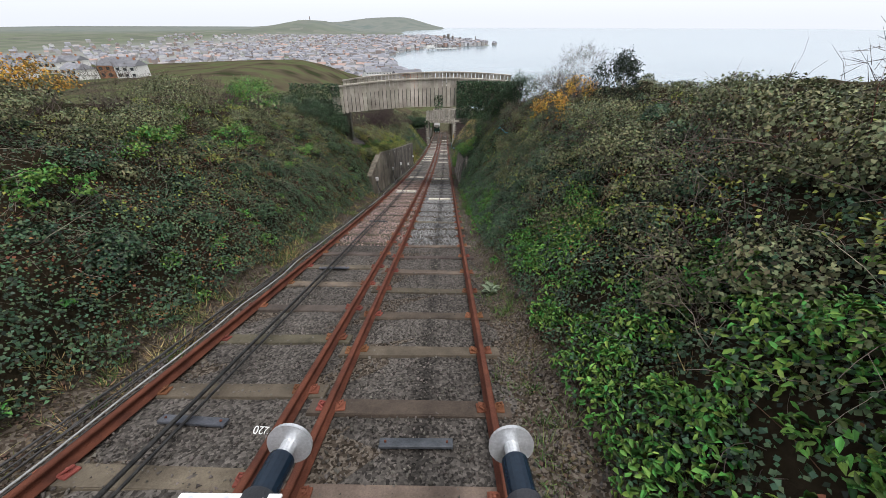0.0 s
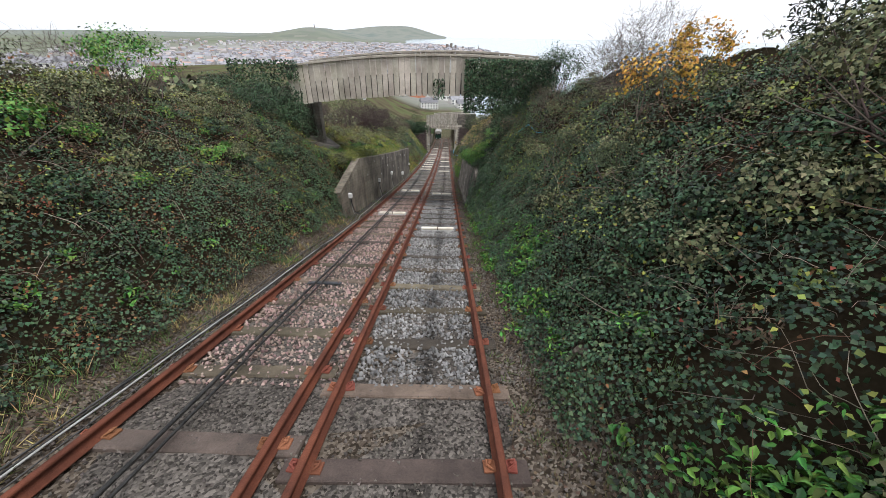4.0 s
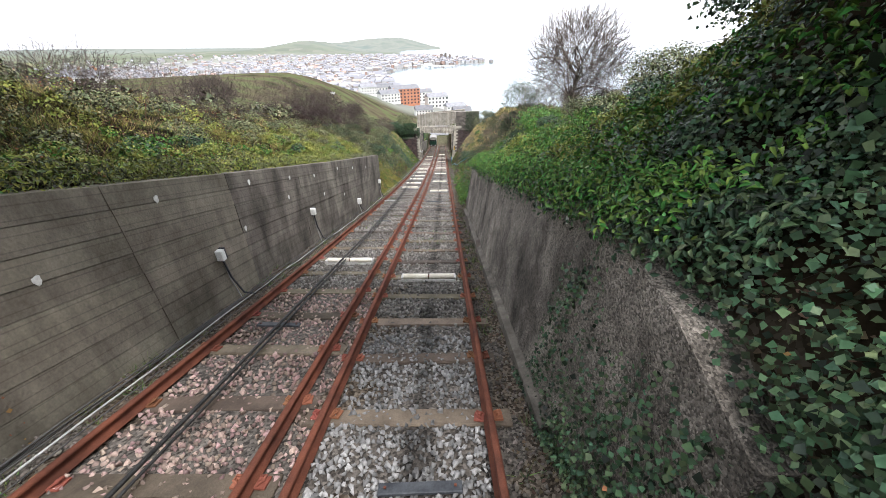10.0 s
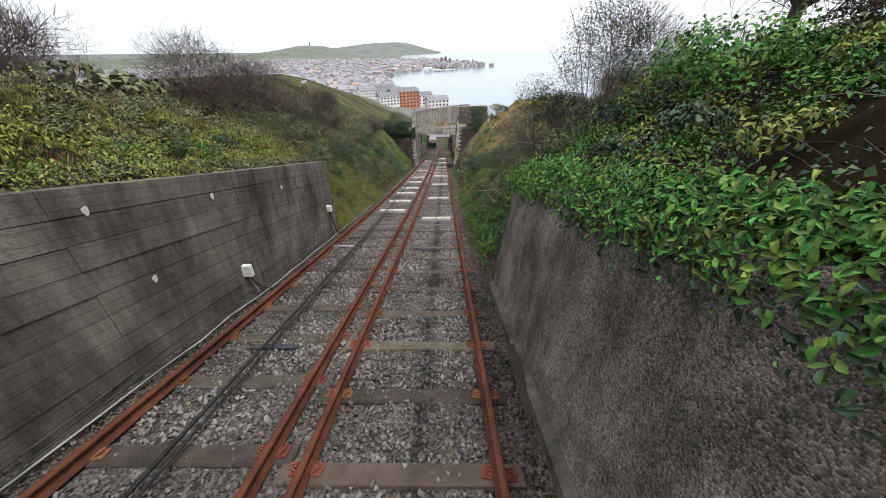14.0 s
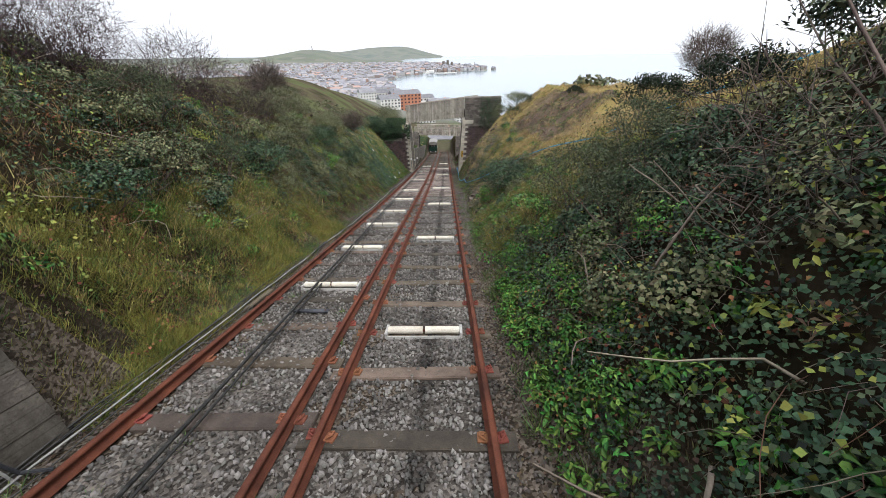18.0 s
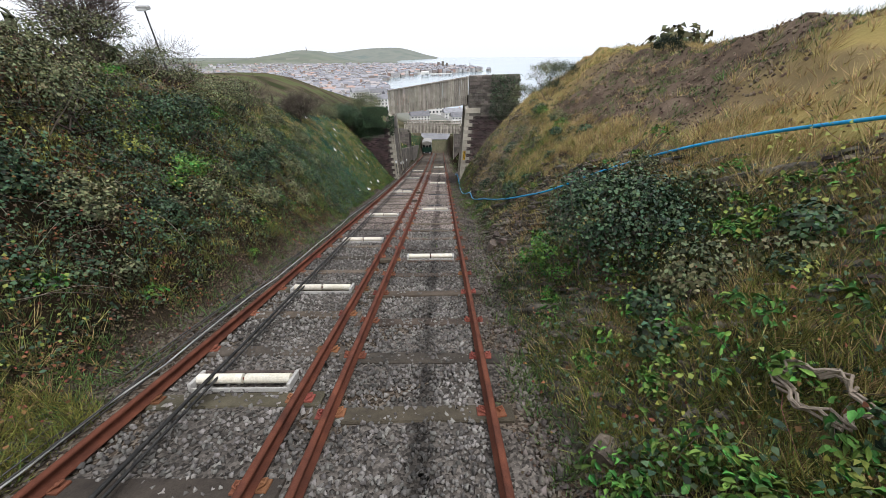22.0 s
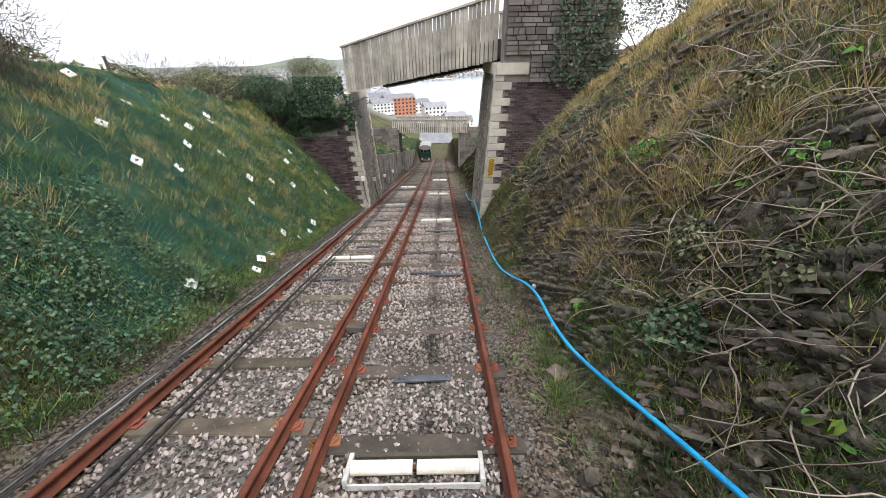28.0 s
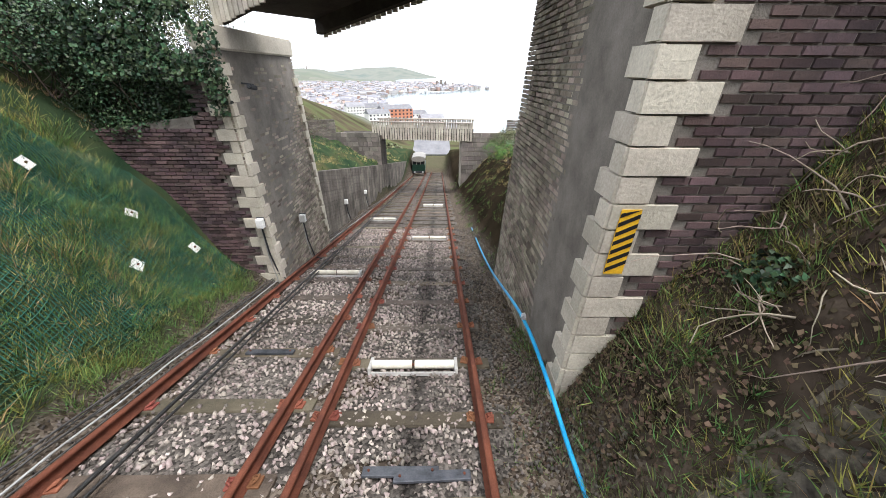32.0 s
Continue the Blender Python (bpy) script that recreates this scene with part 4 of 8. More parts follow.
# abutment and wing slab of the upper bridge
ab = thing("bridge_abutment", "stained concrete abutment with recess coloured dark as shade and sloping apron", "bridge abutment", kind="structure")
for c, m_ in (([(-9.4, 22.7, -4.8), (-8.0, 22.7, -4.8), (-8.0, 25.5, -5.0), (-9.4, 25.5, -5.0), (-9.4, 22.7, -2.0), (-8.0, 22.7, -2.0), (-8.0, 25.5, -2.0), (-9.4, 25.5, -2.0)], M_CONC),
              ([(-6.4, 24.6, -4.6), (-6.1, 24.6, -4.6), (-6.1, 25.1, -5.0), (-6.4, 25.1, -5.0), (-6.4, 24.6, -1.9), (-6.1, 24.6, -1.9), (-6.1, 25.1, -1.9), (-6.4, 25.1, -1.9)], M_CONC),
              # back of the recess, near-black in colour to pass for deep shade
              ([(-8.0, 25.3, -4.6), (-6.4, 25.3, -4.6), (-6.4, 25.5, -4.6), (-8.0, 25.5, -4.6), (-8.0, 25.3, -1.9), (-6.4, 25.3, -1.9), (-6.4, 25.5, -1.9), (-8.0, 25.5, -1.9)], M_DARKWOOD_AND_SHADE),
              # strip added over the recess to close its top against daylight
              ([(-9.4, 25.3, -1.88), (-6.2, 25.3, -1.88), (-6.2, 25.6, -1.88), (-9.4, 25.6, -1.88), (-9.4, 25.3, -1.6), (-6.2, 25.3, -1.6), (-6.2, 25.6, -1.6), (-9.4, 25.6, -1.6)], M_DARKWOOD_AND_SHADE)):
    bm = bmesh.new()
    block(bm, c)
    bmesh.ops.bevel(bm, geom=list(bm.edges), offset=0.02, segments=1, affect='EDGES')
    part("abutment_block", bm, m_, ab)
bm = bmesh.new()
block(bm, [(-7.9, 23.2, -4.6), (-5.4, 22.9, -5.0), (-5.1, 25.1, -5.4), (-6.5, 26.0, -5.0), (-7.9, 23.8, -3.6), (-5.4, 22.95, -3.98), (-5.4, 25.0, -4.4), (-6.4, 25.9, -4.1)])
bmesh.ops.bevel(bm, geom=list(bm.edges), offset=0.03, segments=1, affect='EDGES')
part("apron", bm, M_CONC, ab, "sloping grey concrete apron")
# abutments of the lower bridge
for nm, xa, xb in (("bridge_abutment", -7.5, -4.15), ("bridge_abutment", 2.1, 5.5)):
    a2 = thing(nm, "stone abutment carrying the far footbridge", "bridge abutment", kind="structure")
    b0 = zt(100.5)
    rn = random.Random(int(xb * 7))
    bm = bmesh.new()
    block(bm, [(xa, 100.2, b0 - 0.6), (xb, 100.2, b0 - 0.6), (xb, 103, b0 - 1), (xa, 103, b0 - 1), (xa, 100.2, b0 + 4.6), (xb, 100.2, b0 + 4.6), (xb, 103, b0 + 4.6), (xa, 103, b0 + 4.6)])
    part("abutment_core", bm, M_ASHLAR if xa > 0 else M_DARKWOOD_AND_SHADE, a2)
    cl = []
    for r in range(14):
        x = xa
        while x < xb - 0.1:
            w = min(rn.uniform(0.3, 0.7), xb - x)
            cl.append((Vector((x, 100.19, b0 + 0.35 * r)), Vector((1, 0, 0)), Vector((0, 0, 1)), w - 0.015, 0.335))
            x += w
    sheet_blocks("stone", cl, 0.03, (M_RUBBLE, M_RUBBLE), a2, 200)
    wing = []
    for r in range(9):
        x = 0
        while x < 5:
            w = rn.uniform(0.3, 0.7)
            px = (xa - x - w) if xa < 0 else xb + x
            wing.append((Vector((px, 100.3, b0 + 4.3 + 0.17 * r - 0.04 * x)), Vector((1, 0, 0)), Vector((0, 0, 1)), w - 0.015, 0.155))
            x += w
    sheet_blocks("wing_stone", wing, 0.05, (M_RUBBLE, M_RUBBLE), a2, 150)

# ---- fittings of the line ----
M_ROLL = mat("cream_worn_roller", (0.55, 0.5, 0.4), (0.72, 0.69, 0.6), 5, 0.5, bump=0.15, fine=50, rand=0.12)
M_FRAME = mat("whitened_steel_frame", (0.32, 0.31, 0.29), (0.5, 0.49, 0.46), 5, 0.6, bump=0.3, fine=60)
M_ROPE = mat("greasy_wire_rope", (0.018, 0.018, 0.018), (0.06, 0.058, 0.055), 8, 0.55, 0.4, bump=0.6, fine=140)
M_CABLE = mat("grey_conduit", (0.22, 0.22, 0.21), (0.42, 0.42, 0.4), 3, 0.6, bump=0.2, fine=60)
M_CABLE_DK = mat("dark_cable_sheath", (0.03, 0.03, 0.03), (0.09, 0.085, 0.08), 3, 0.6, bump=0.2, fine=60)
M_WHITE = mat("weathered_white_paint", (0.6, 0.6, 0.57), (0.76, 0.76, 0.74), 5, 0.5, bump=0.1, fine=50, rand=0.08)
M_PLATE = mat("worn_steel_plate", (0.035, 0.038, 0.045), (0.1, 0.105, 0.115), 5, 0.5, 0.3, bump=0.3, fine=60, rand=0.3)
M_HOSE = mat("bright_blue_hose", (0.012, 0.24, 0.5), (0.03, 0.36, 0.62), 3, 0.35, bump=0.1, fine=50)


def roller_thing(first, m, tipped=0.0):
    """A cable roller in a low frame."""
    if first is not None:
        return copy_thing(first, m)
    r = thing("cable_roller", "cream plastic cable roller in low whitened steel frame between rails", "cable roller", "cable rollers along the tracks")
    for s in (-1, 1):
        bm = bmesh.new()
        box(bm, (s * 0.6, 0, 0.035), (0.045, 0.3, 0.1), bevel=0.006)
        part("end_plate", bm, M_FRAME, r)
        bm = bmesh.new()
        tube(bm, [(s * 0.02, 0, 0.06), (s * 0.05, 0, 0.06), (s * 0.3, 0, 0.06), (s * 0.575, 0, 0.06)], 0.062, 16)
        part("roller", bm, M_ROLL, r, smooth=False)
    bm = bmesh.new()
    box(bm, (0, -0.14, 0.0), (1.2, 0.02, 0.06), bevel=0.004)
    part("frame_bar", bm, M_FRAME, r)
    bm = bmesh.new()
    box(bm, (0, 0.15, 0.015), (1.25, 0.05, 0.09), bevel=0.006)
    part("frame_bar", bm, M_SLEEPER_DARK, r, "dark timber bar")
    bm = bmesh.new()
    tube(bm, [(-0.6, 0, 0.06), (0.6, 0, 0.06)], 0.02, 8)
    part("spindle", bm, M_RUST, r)
    r.matrix_basis = m
    return r


first = None
for x, y in [(0, 17.75), (0, 27.5), (0, 44.1), (0, 50.2), (0, 57.5), (0, 64.7), (0, 75.9), (0, 84.0), (0, 93.0)]:
    ob = roller_thing(first, lay(x, y, 0.0))
    first = first or ob
for y in (20.7, 28.75, 46.1, 49.1, 52.45, 55.4, 59.3, 63.4, 71.05, 80.0, 88.0):
    roller_thing(first, lay(float(left_x(y)) + 0.08, y, 0.0))


def plate_thing(first, m):
    if first is not None:
        return copy_thing(first, m)
    p = thing("wear_plate", "dark worn steel wear plate bolted on a sleeper", "steel plate", "wear plates on the sleepers")
    bm = bmesh.new()
    box(bm, (0, 0, 0.02), (0.72, 0.11, 0.035), bevel=0.006)
    part("plate", bm, M_PLATE, p)
    for s in (-1, 1):
        bm = bmesh.new()
        tube(bm, [(s * 0.3, 0, 0.036), (s * 0.3, 0, 0.05)], 0.013, 6)
        part("bolt", bm, M_RUST, p)
    p.matrix_basis = m
    return p


fp = None
for x, y, a in [(0.05, 1.84, 0), (0.15, 22.4, 2), (0.0, 39.45, -4), (-0.3, 39.6, 3), (0.0, 50.55, 2), (-0.15, 69.9, 1), (0.3, 69.75, -1), (0.0, 74.2, 0), (0.3, 74.15, 2), (0, 66.0, 2)]:
    ob = plate_thing(fp, lay(x, y, 0.0, a))
    fp = fp or ob
for y, a, dx in [(2.1, -3, -0.1), (6.9, 1, -0.15), (12.3, 0, -0.1), (25.3, -2, -0.2), (21.1, 2, 0), (34.2, 0, 0), (44.9, -2, 0.05), (49.5, 0, 0.3), (59.6, -3, 0.1), (69.6, 2, 0), (72.3, 0, 0.3), (76.3, 0, 0.1)]:
    plate_thing(fp, lay(float(left_x(y)) + dx, y, 0.0, a))


def line_of(name, xs, lift, r, material, y0, y1, parent, step=1.0, wob=0.02, seed=0, sides=6):
    rn = random.Random(seed)
    pts, y = [], y0
    while y < y1:
        pts.append((xs(y) + rn.uniform(-wob, wob), y, zt(y) + lift + rn.uniform(-wob, wob) * 0.5))
        y += step
    bm = bmesh.new()
    tube(bm, pts, r, sides)
    return part(name, bm, material, parent, smooth=True)


def rope_off(y):
    return 0.065 + float(np.interp(y, [0, 10, 20, 32, 42, 58, 80], [-0.25, -0.27, -0.2, -0.12, -0.2, -0.45, -0.5]))


rope = thing("haulage_rope", "dark greasy wire haulage rope lying along the track", "wire rope")
line_of("strand", lambda y: float(left_x(y)) + rope_off(y), 0.13, 0.023, M_ROPE, -4, 124, rope, 2.0, 0.004, 1, 8)
line_of("strand", lambda y: float(left_x(y)) + rope_off(y) + 0.075 + 0.02 * math.sin(y * 0.2), 0.1, 0.016, M_ROPE, -4, 124, rope, 2.0, 0.006, 2, 8)
bundle = thing("cable_bundle", "bundle of grey and black signal cables beside the rail", "cables")
for i in range(6):
    line_of("cable", lambda y, i=i: -3.34 - 0.045 * i + 0.05 * math.sin(y * 0.35 + i) - (0.1 if y > 20 else 0), 0.02 + 0.03 * (i % 3), 0.008 + 0.004 * (i % 2), M_CABLE if i == 1 else M_CABLE_DK, -4, 122, bundle, 0.8, 0.03, 20 + i)


def wall_box(y, x, h, big=0.16):
    b = thing("junction_box", "small white junction box on a post by the wall", "junction box", "line-side junction boxes")
    z = zt(y)
    bm = bmesh.new()
    box(bm, (x + 0.1, y - 0.04, z + h), (big, 0.11, big * 1.3), bevel=0.012)
    part("housing", bm, M_WHITE, b)
    bm = bmesh.new()
    box(bm, (x + 0.08, y + 0.045, z + h), (big * 1.05, 0.04, big * 1.35), bevel=0.004)
    part("backplate", bm, M_BLACK, b)
    bm = bmesh.new()
    tube(bm, [(x + 0.09, y, z + h - 0.1), (x + 0.12, y + 0.02, z + h * 0.5), (x + 0.2, y + 0.1, z + 0.1), (x + 0.35, y + 0.2, z - 0.02)], 0.018, 6)
    part("lead", bm, M_BLACK, b)
    bm = bmesh.new()
    tube(bm, [(x + 0.06, y + 0.03, z + h - 0.1), (x + 0.07, y + 0.05, z + h * 0.45), (x + 0.15, y + 0.07, z - 0.05)], 0.012, 6)
    part("lead", bm, M_CABLE, b)


for y, x, h in [(20.3, -3.93, 0.95), (26.4, -3.85, 1.05), (30.9, -3.8, 1.1), (36.3, -3.72, 0.6), (41.4, -3.65, 1.05), (79.4, -3.65, 1.55), (81.2, -3.45, 1.35), (87.5, -3.95, 1.0), (92, -4.0, 1.0)]:
    wall_box(y, x, h, 0.2 if abs(y - 36.3) < 0.1 else 0.16)

# blue hose
hose = thing("blue_hose", "bright blue plastic water hose trailing down the bank", "hose")
pts = [(7.5, 47.5, 3.9), (5.8, 49.6, 3.45), (5.2, 51.3, 3.25), (5.0, 52.7, 3.12), (4.7, 55.0, 2.9), (3.9, 56.6, 2.45), (3.0, 57.85, 1.8), (2.7, 58.9, 1.55), (2.5, 59.8, 1.33), (2.3, 61.6, 1.0), (2.25, 63.0, 0.8), (2.2, 64.35, 0.6), (1.95, 66.0, 0.3), (1.9, 66.9, 0.28), (1.9, 68.1, 0.43), (1.75, 69.4, 0.1), (1.62, 70.3, 0.0), (1.6, 72.2, -0.02), (1.62, 74.0, 0.05), (1.58, 75.2, 0.55), (1.5, 76.0, 0.85), (1.55, 77.6, 0.6), (1.6, 79.5, 0.3), (1.7, 83, 0.05), (1.8, 88, 0.0), (1.85, 96, 0.0)]
cu = bpy.data.curves.new("hose", 'CURVE')
cu.dimensions, cu.bevel_depth, cu.bevel_resolution, cu.resolution_u = '3D', 0.024, 3, 6
sp = cu.splines.new('NURBS')
sp.points.add(len(pts) - 1)
for p, (x, y, h) in zip(sp.points, pts):
    p.co = (x, y, max(zt(y) + h, float(gz(np.array([x]), np.array([y]))[0]) + (0.15 if 52 < y < 58.5 else 0.04)) if y < 74 else zt(y) + h, 1)
sp.use_endpoint_u, sp.order_u = True, 3
tmp = bpy.data.objects.new("hose_curve", cu)
scene.collection.objects.link(tmp)
me = bpy.data.meshes.new_from_object(tmp.evaluated_get(bpy.context.evaluated_depsgraph_get()))
bpy.data.objects.remove(tmp)
mesh_ob("hose_tube", me, M_HOSE, hose)
conduit = thing("blue_pipe", "length of thin bright blue pipe lying across ivy", "pipe")
bm = bmesh.new()
tube(bm, [(x, y, float(gz(np.array([x]), np.array([y]))[0]) + h) for x, y, h in ((2.95, 20.9, 0.12), (3.13, 20.5, 0.16), (3.33, 20.03, 0.18), (3.57, 19.49, 0.16), (3.7, 19.2, 0.1))], 0.014, 8)
part("pipe_tube", bm, M_HOSE, conduit, smooth=True)
for (x, y, h) in pts[13:15] + pts[20:21]:
    bm = bmesh.new()
    tube(bm, [(x - 0.01, y - 0.04, zt(y) + h), (x + 0.01, y + 0.04, zt(y) + h)], 0.031, 10)
    part("joint_sleeve", bm, M_CABLE, hose)

# ---- the descending car's front: buffers ----
M_DKBLUE = mat("dark_blue_paint", (0.006, 0.012, 0.022), (0.014, 0.025, 0.04), 6, 0.25, bump=0.05, fine=60)
M_BUFF_ST = mat("bright_buffer_steel", (0.55, 0.56, 0.57), (0.7, 0.71, 0.72), 12, 0.35, 0.6, bump=0.1, fine=60)
car = thing("railway_car", "front of a railway car with dark blue buffers and white headstock", "railway car")
s0 = -0.3228
AX = Vector((0, 1, s0)).normalized()
UPV = Vector((0, -s0, 1)).normalized()
for sx in (-0.6, 0.72):
    c = Vector((sx, 1.13, 0.77))
    bf = new("buffer")
    bf.parent = car
    bm = bmesh.new()
    tube(bm, [c - AX * 0.012, c - AX * 0.004, c + AX * 0.012, c + AX * 0.016], 0.135, 28, 0.13)
    part("buffer_disc", bm, M_BUFF_ST, bf, "round pale steel buffer face")
    bm = bmesh.new()
    tube(bm, [c - AX * 0.13, c - AX * 0.012], 0.045, 16)
    part("plunger", bm, M_BUFF_ST, bf)
    bm = bmesh.new()
    tube(bm, [c - AX * 0.55, c - AX * 0.36, c - AX * 0.355, c - AX * 0.12], 0.075, 18)
    part("sleeve", bm, M_DKBLUE, bf)
    bm = bmesh.new()
    tube(bm, [c - AX * 0.62, c - AX * 0.36], 0.092, 18)
    part("guide", bm, M_BLACK, bf)
bm = bmesh.new()
c = Vector((-0.72, 0.6, 1.0))
box(bm, c, (0.5, 0.4, 0.015), m=pose(0, 0, 0, -17.9), bevel=0.004)
part("headstock_plate", bm, M_WHITE, car, "pale grey plate with bolts")
for i in range(3):
    for j in range(2):
        bm = bmesh.new()
        b0 = c + Vector((-0.18 + 0.17 * i, 0, 0)) + AX * (0.16 - 0.2 * j) + UPV * 0.008
        tube(bm, [b0, b0 + UPV * 0.012], 0.014, 6)
        part("bolt", bm, M_BUFF_ST, car)
bm = bmesh.new()
box(bm, (0, 0.4, 0.93), (1.9, 0.14, 0.3), m=pose(0, 0, 0, -17.9), bevel=0.01)
part("headstock", bm, M_WHITE, car)
for sx in (NEAR_X - G2, NEAR_X + G2):
    bm = bmesh.new()
    w = Vector((sx, -0.2, zt(-0.2) + 0.15)) + UPV * 0.3
    tube(bm, [w - Vector((0.06, 0, 0)), w + Vector((0.06, 0, 0))], 0.3, 24)
    part("wheel", bm, M_RUST, car)
bm = bmesh.new()
box(bm, Vector((0, -0.35, 0.62)) + UPV * 0.2, (1.3, 1.4, 0.5), m=pose(0, 0, 0, -17.9), bevel=0.01)
part("underframe", bm, M_BLACK, car)

RG = np.random.default_rng(11)


def unit(v):
    return v / np.maximum(np.linalg.norm(v, axis=-1, keepdims=True), 1e-6)


def leaf_arrays(P, N, size, aspect=0.85, fold=0.22, droop=0.0, slim=True):
    """Folded six-cornered leaves at P facing N: corners and two quads each."""
    n = len(P)
    N = unit(N)
    T = unit(np.cross(N, RG.normal(size=(n, 3))))
    if droop:
        T = unit(T + np.array([0, 0, -droop]))
        N = unit(N - T * (N * T).sum(1, keepdims=True))
    B = np.cross(N, T)
    s = np.broadcast_to(size, (n,))[:, None]
    w = s * aspect * 0.5 * RG.uniform(0.75, 1.2, (n, 1))
    f = s * fold * RG.uniform(0.2, 1.6, (n, 1))
    base, tip = P - T * s * 0.5, P + T * s * 0.5 - N * f * 0.5
    if slim:
        V = np.stack([base, P - T * s * 0.08 + B * w + N * f, tip, P - T * s * 0.08 - B * w + N * f], 1)
        return V.reshape(-1, 3), (np.arange(n) * 4)[:, None] + np.arange(4)
    V = np.stack([base, P - T * s * 0.2 + B * w + N * f, P + T * s * 0.18 + B * w * 0.7 + N * f * 0.7, tip,
                  P + T * s * 0.18 - B * w * 0.7 + N * f * 0.7, P - T * s * 0.2 - B * w + N * f], 1)
    o = (np.arange(n) * 6)[:, None]
    F = np.concatenate([o + np.array([0, 1, 2, 3]), o + np.array([0, 3, 4, 5])])
    return V.reshape(-1, 3), F


def leaf_mesh(name, P, N, size, **k):
    return np_mesh(name, *leaf_arrays(P, N, size, **k))


def strand_mesh(name, start, way, length, bend, r, seg=6, taper=0.3, sag=0.0):
    """Many thin curved stems, three-sided."""
    n = len(start)
    way = unit(way)
    pts = [start]
    d = way
    L = np.broadcast_to(length, (n,))[:, None] / seg
    side = RG.normal(size=(n, 3))
    for k in range(seg):
        d = unit(d + side * bend * 0.35 + RG.normal(size=(n, 3)) * bend * 0.3 + np.array([0, 0, -sag]))
        pts.append(pts[-1] + d * L)
    pts = np.stack(pts, 1)
    D = unit(np.gradient(pts, axis=1))
    A = unit(np.cross(D, np.array([0.3, 0.2, 1.0])))
    Bv = np.cross(D, A)
    rad = np.broadcast_to(r, (n,))[:, None, None] * np.linspace(1, taper, seg + 1)[None, :, None]
    ring = np.stack([pts + rad * (A * math.cos(a) + Bv * math.sin(a)) for a in (0, 2.094, 4.189)], 2)
    V = ring.reshape(-1, 3)
    b = (np.arange(n) * (seg + 1) * 3)[:, None, None] + (np.arange(seg) * 3)[None, :, None]
    F = np.concatenate([(b + np.array([i, (i + 1) % 3, (i + 1) % 3 + 3, i + 3])).reshape(-1, 4) for i in range(3)])
    return np_mesh(name, V, F)


def blade_mesh(name, P, way, length, width):
    n = len(P)
    way = unit(way)
    S = unit(np.cross(way, RG.normal(size=(n, 3)))) * np.broadcast_to(width, (n,))[:, None]
    L = np.broadcast_to(length, (n,))[:, None]
    tip = P + way * L - np.array([0, 0, 0.1]) * L
    V = np.stack([P - S, P + S, tip], 1)
    return np_mesh(name, V.reshape(-1, 3), (np.arange(n) * 3)[:, None] + np.arange(3))


# ---- plant materials ----
M_IVY = mat("dark_ivy_leaf", (0.021, 0.044, 0.021), (0.057, 0.1, 0.046), 1.3, 0.42, bump=0.15, fine=60, island=0.9, c3=(0.11, 0.15, 0.06), spec=0.2)
M_BRAMBLE = mat("dull_bramble_leaf", (0.062, 0.074, 0.04), (0.175, 0.18, 0.088), 1.4, 0.5, bump=0.15, fine=60, island=0.85, c3=(0.19, 0.12, 0.065), spec=0.12)
M_BRIGHT = mat("fresh_green_leaf", (0.045, 0.115, 0.022), (0.12, 0.235, 0.045), 2.4, 0.5, bump=0.15, fine=60, island=0.7, c3=(0.22, 0.32, 0.07), spec=0.2)
M_LIME = mat("yellow_green_leaf", (0.13, 0.16, 0.034), (0.24, 0.26, 0.055), 1.2, 0.55, bump=0.15, fine=60, island=0.45, spec=0.2)
M_RUSSET = mat("russet_dead_leaf", (0.1, 0.045, 0.022), (0.2, 0.095, 0.045), 1.5, 0.85, bump=0.15, fine=60, island=0.5, spec=0.15)
M_LITTER = mat("brown_litter", (0.045, 0.033, 0.022), (0.12, 0.085, 0.055), 1.5, 0.9, bump=0.15, fine=60, island=0.5, spec=0.15)
M_GRASS = mat("green_grass_blade", (0.055, 0.1, 0.03), (0.13, 0.19, 0.055), 1.6, 0.6, bump=0, island=0.8, spec=0.2)
M_STRAW = mat("straw_grass_blade", (0.27, 0.2, 0.085), (0.5, 0.39, 0.18), 0.9, 0.75, bump=0, island=0.6, spec=0.2)
M_TWIG = mat("grey_brown_twig", (0.06, 0.047, 0.04), (0.14, 0.112, 0.093), 2.0, 0.9, bump=0.3, fine=60, island=0.5, spec=0.2)
M_TWIG_PALE = mat("pale_dead_stem", (0.18, 0.145, 0.11), (0.34, 0.285, 0.23), 2.0, 0.85, bump=0.3, fine=60, island=0.4, spec=0.2)
M_CANE = mat("red_brown_bramble_cane", (0.08, 0.03, 0.024), (0.17, 0.075, 0.055), 2.0, 0.7, bump=0.3, fine=60, island=0.4, spec=0.25)
M_PURPLE = mat("purplish_winter_twig", (0.04, 0.028, 0.027), (0.09, 0.064, 0.059), 2.0, 0.9, bump=0.3, fine=60, island=0.5, spec=0.2)
M_GORSE = mat("gorse_spine", (0.04, 0.054, 0.032), (0.09, 0.11, 0.056), 2.0, 0.65, bump=0, island=0.5, spec=0.2)
M_GORSEFL = mat("gorse_flower", (0.36, 0.18, 0.03), (0.55, 0.33, 0.06), 2.0, 0.6, bump=0, island=0.35)
M_FIR = mat("dark_conifer_needle", (0.01, 0.018, 0.01), (0.026, 0.04, 0.02), 2.0, 0.65, bump=0, island=0.5, spec=0.2)


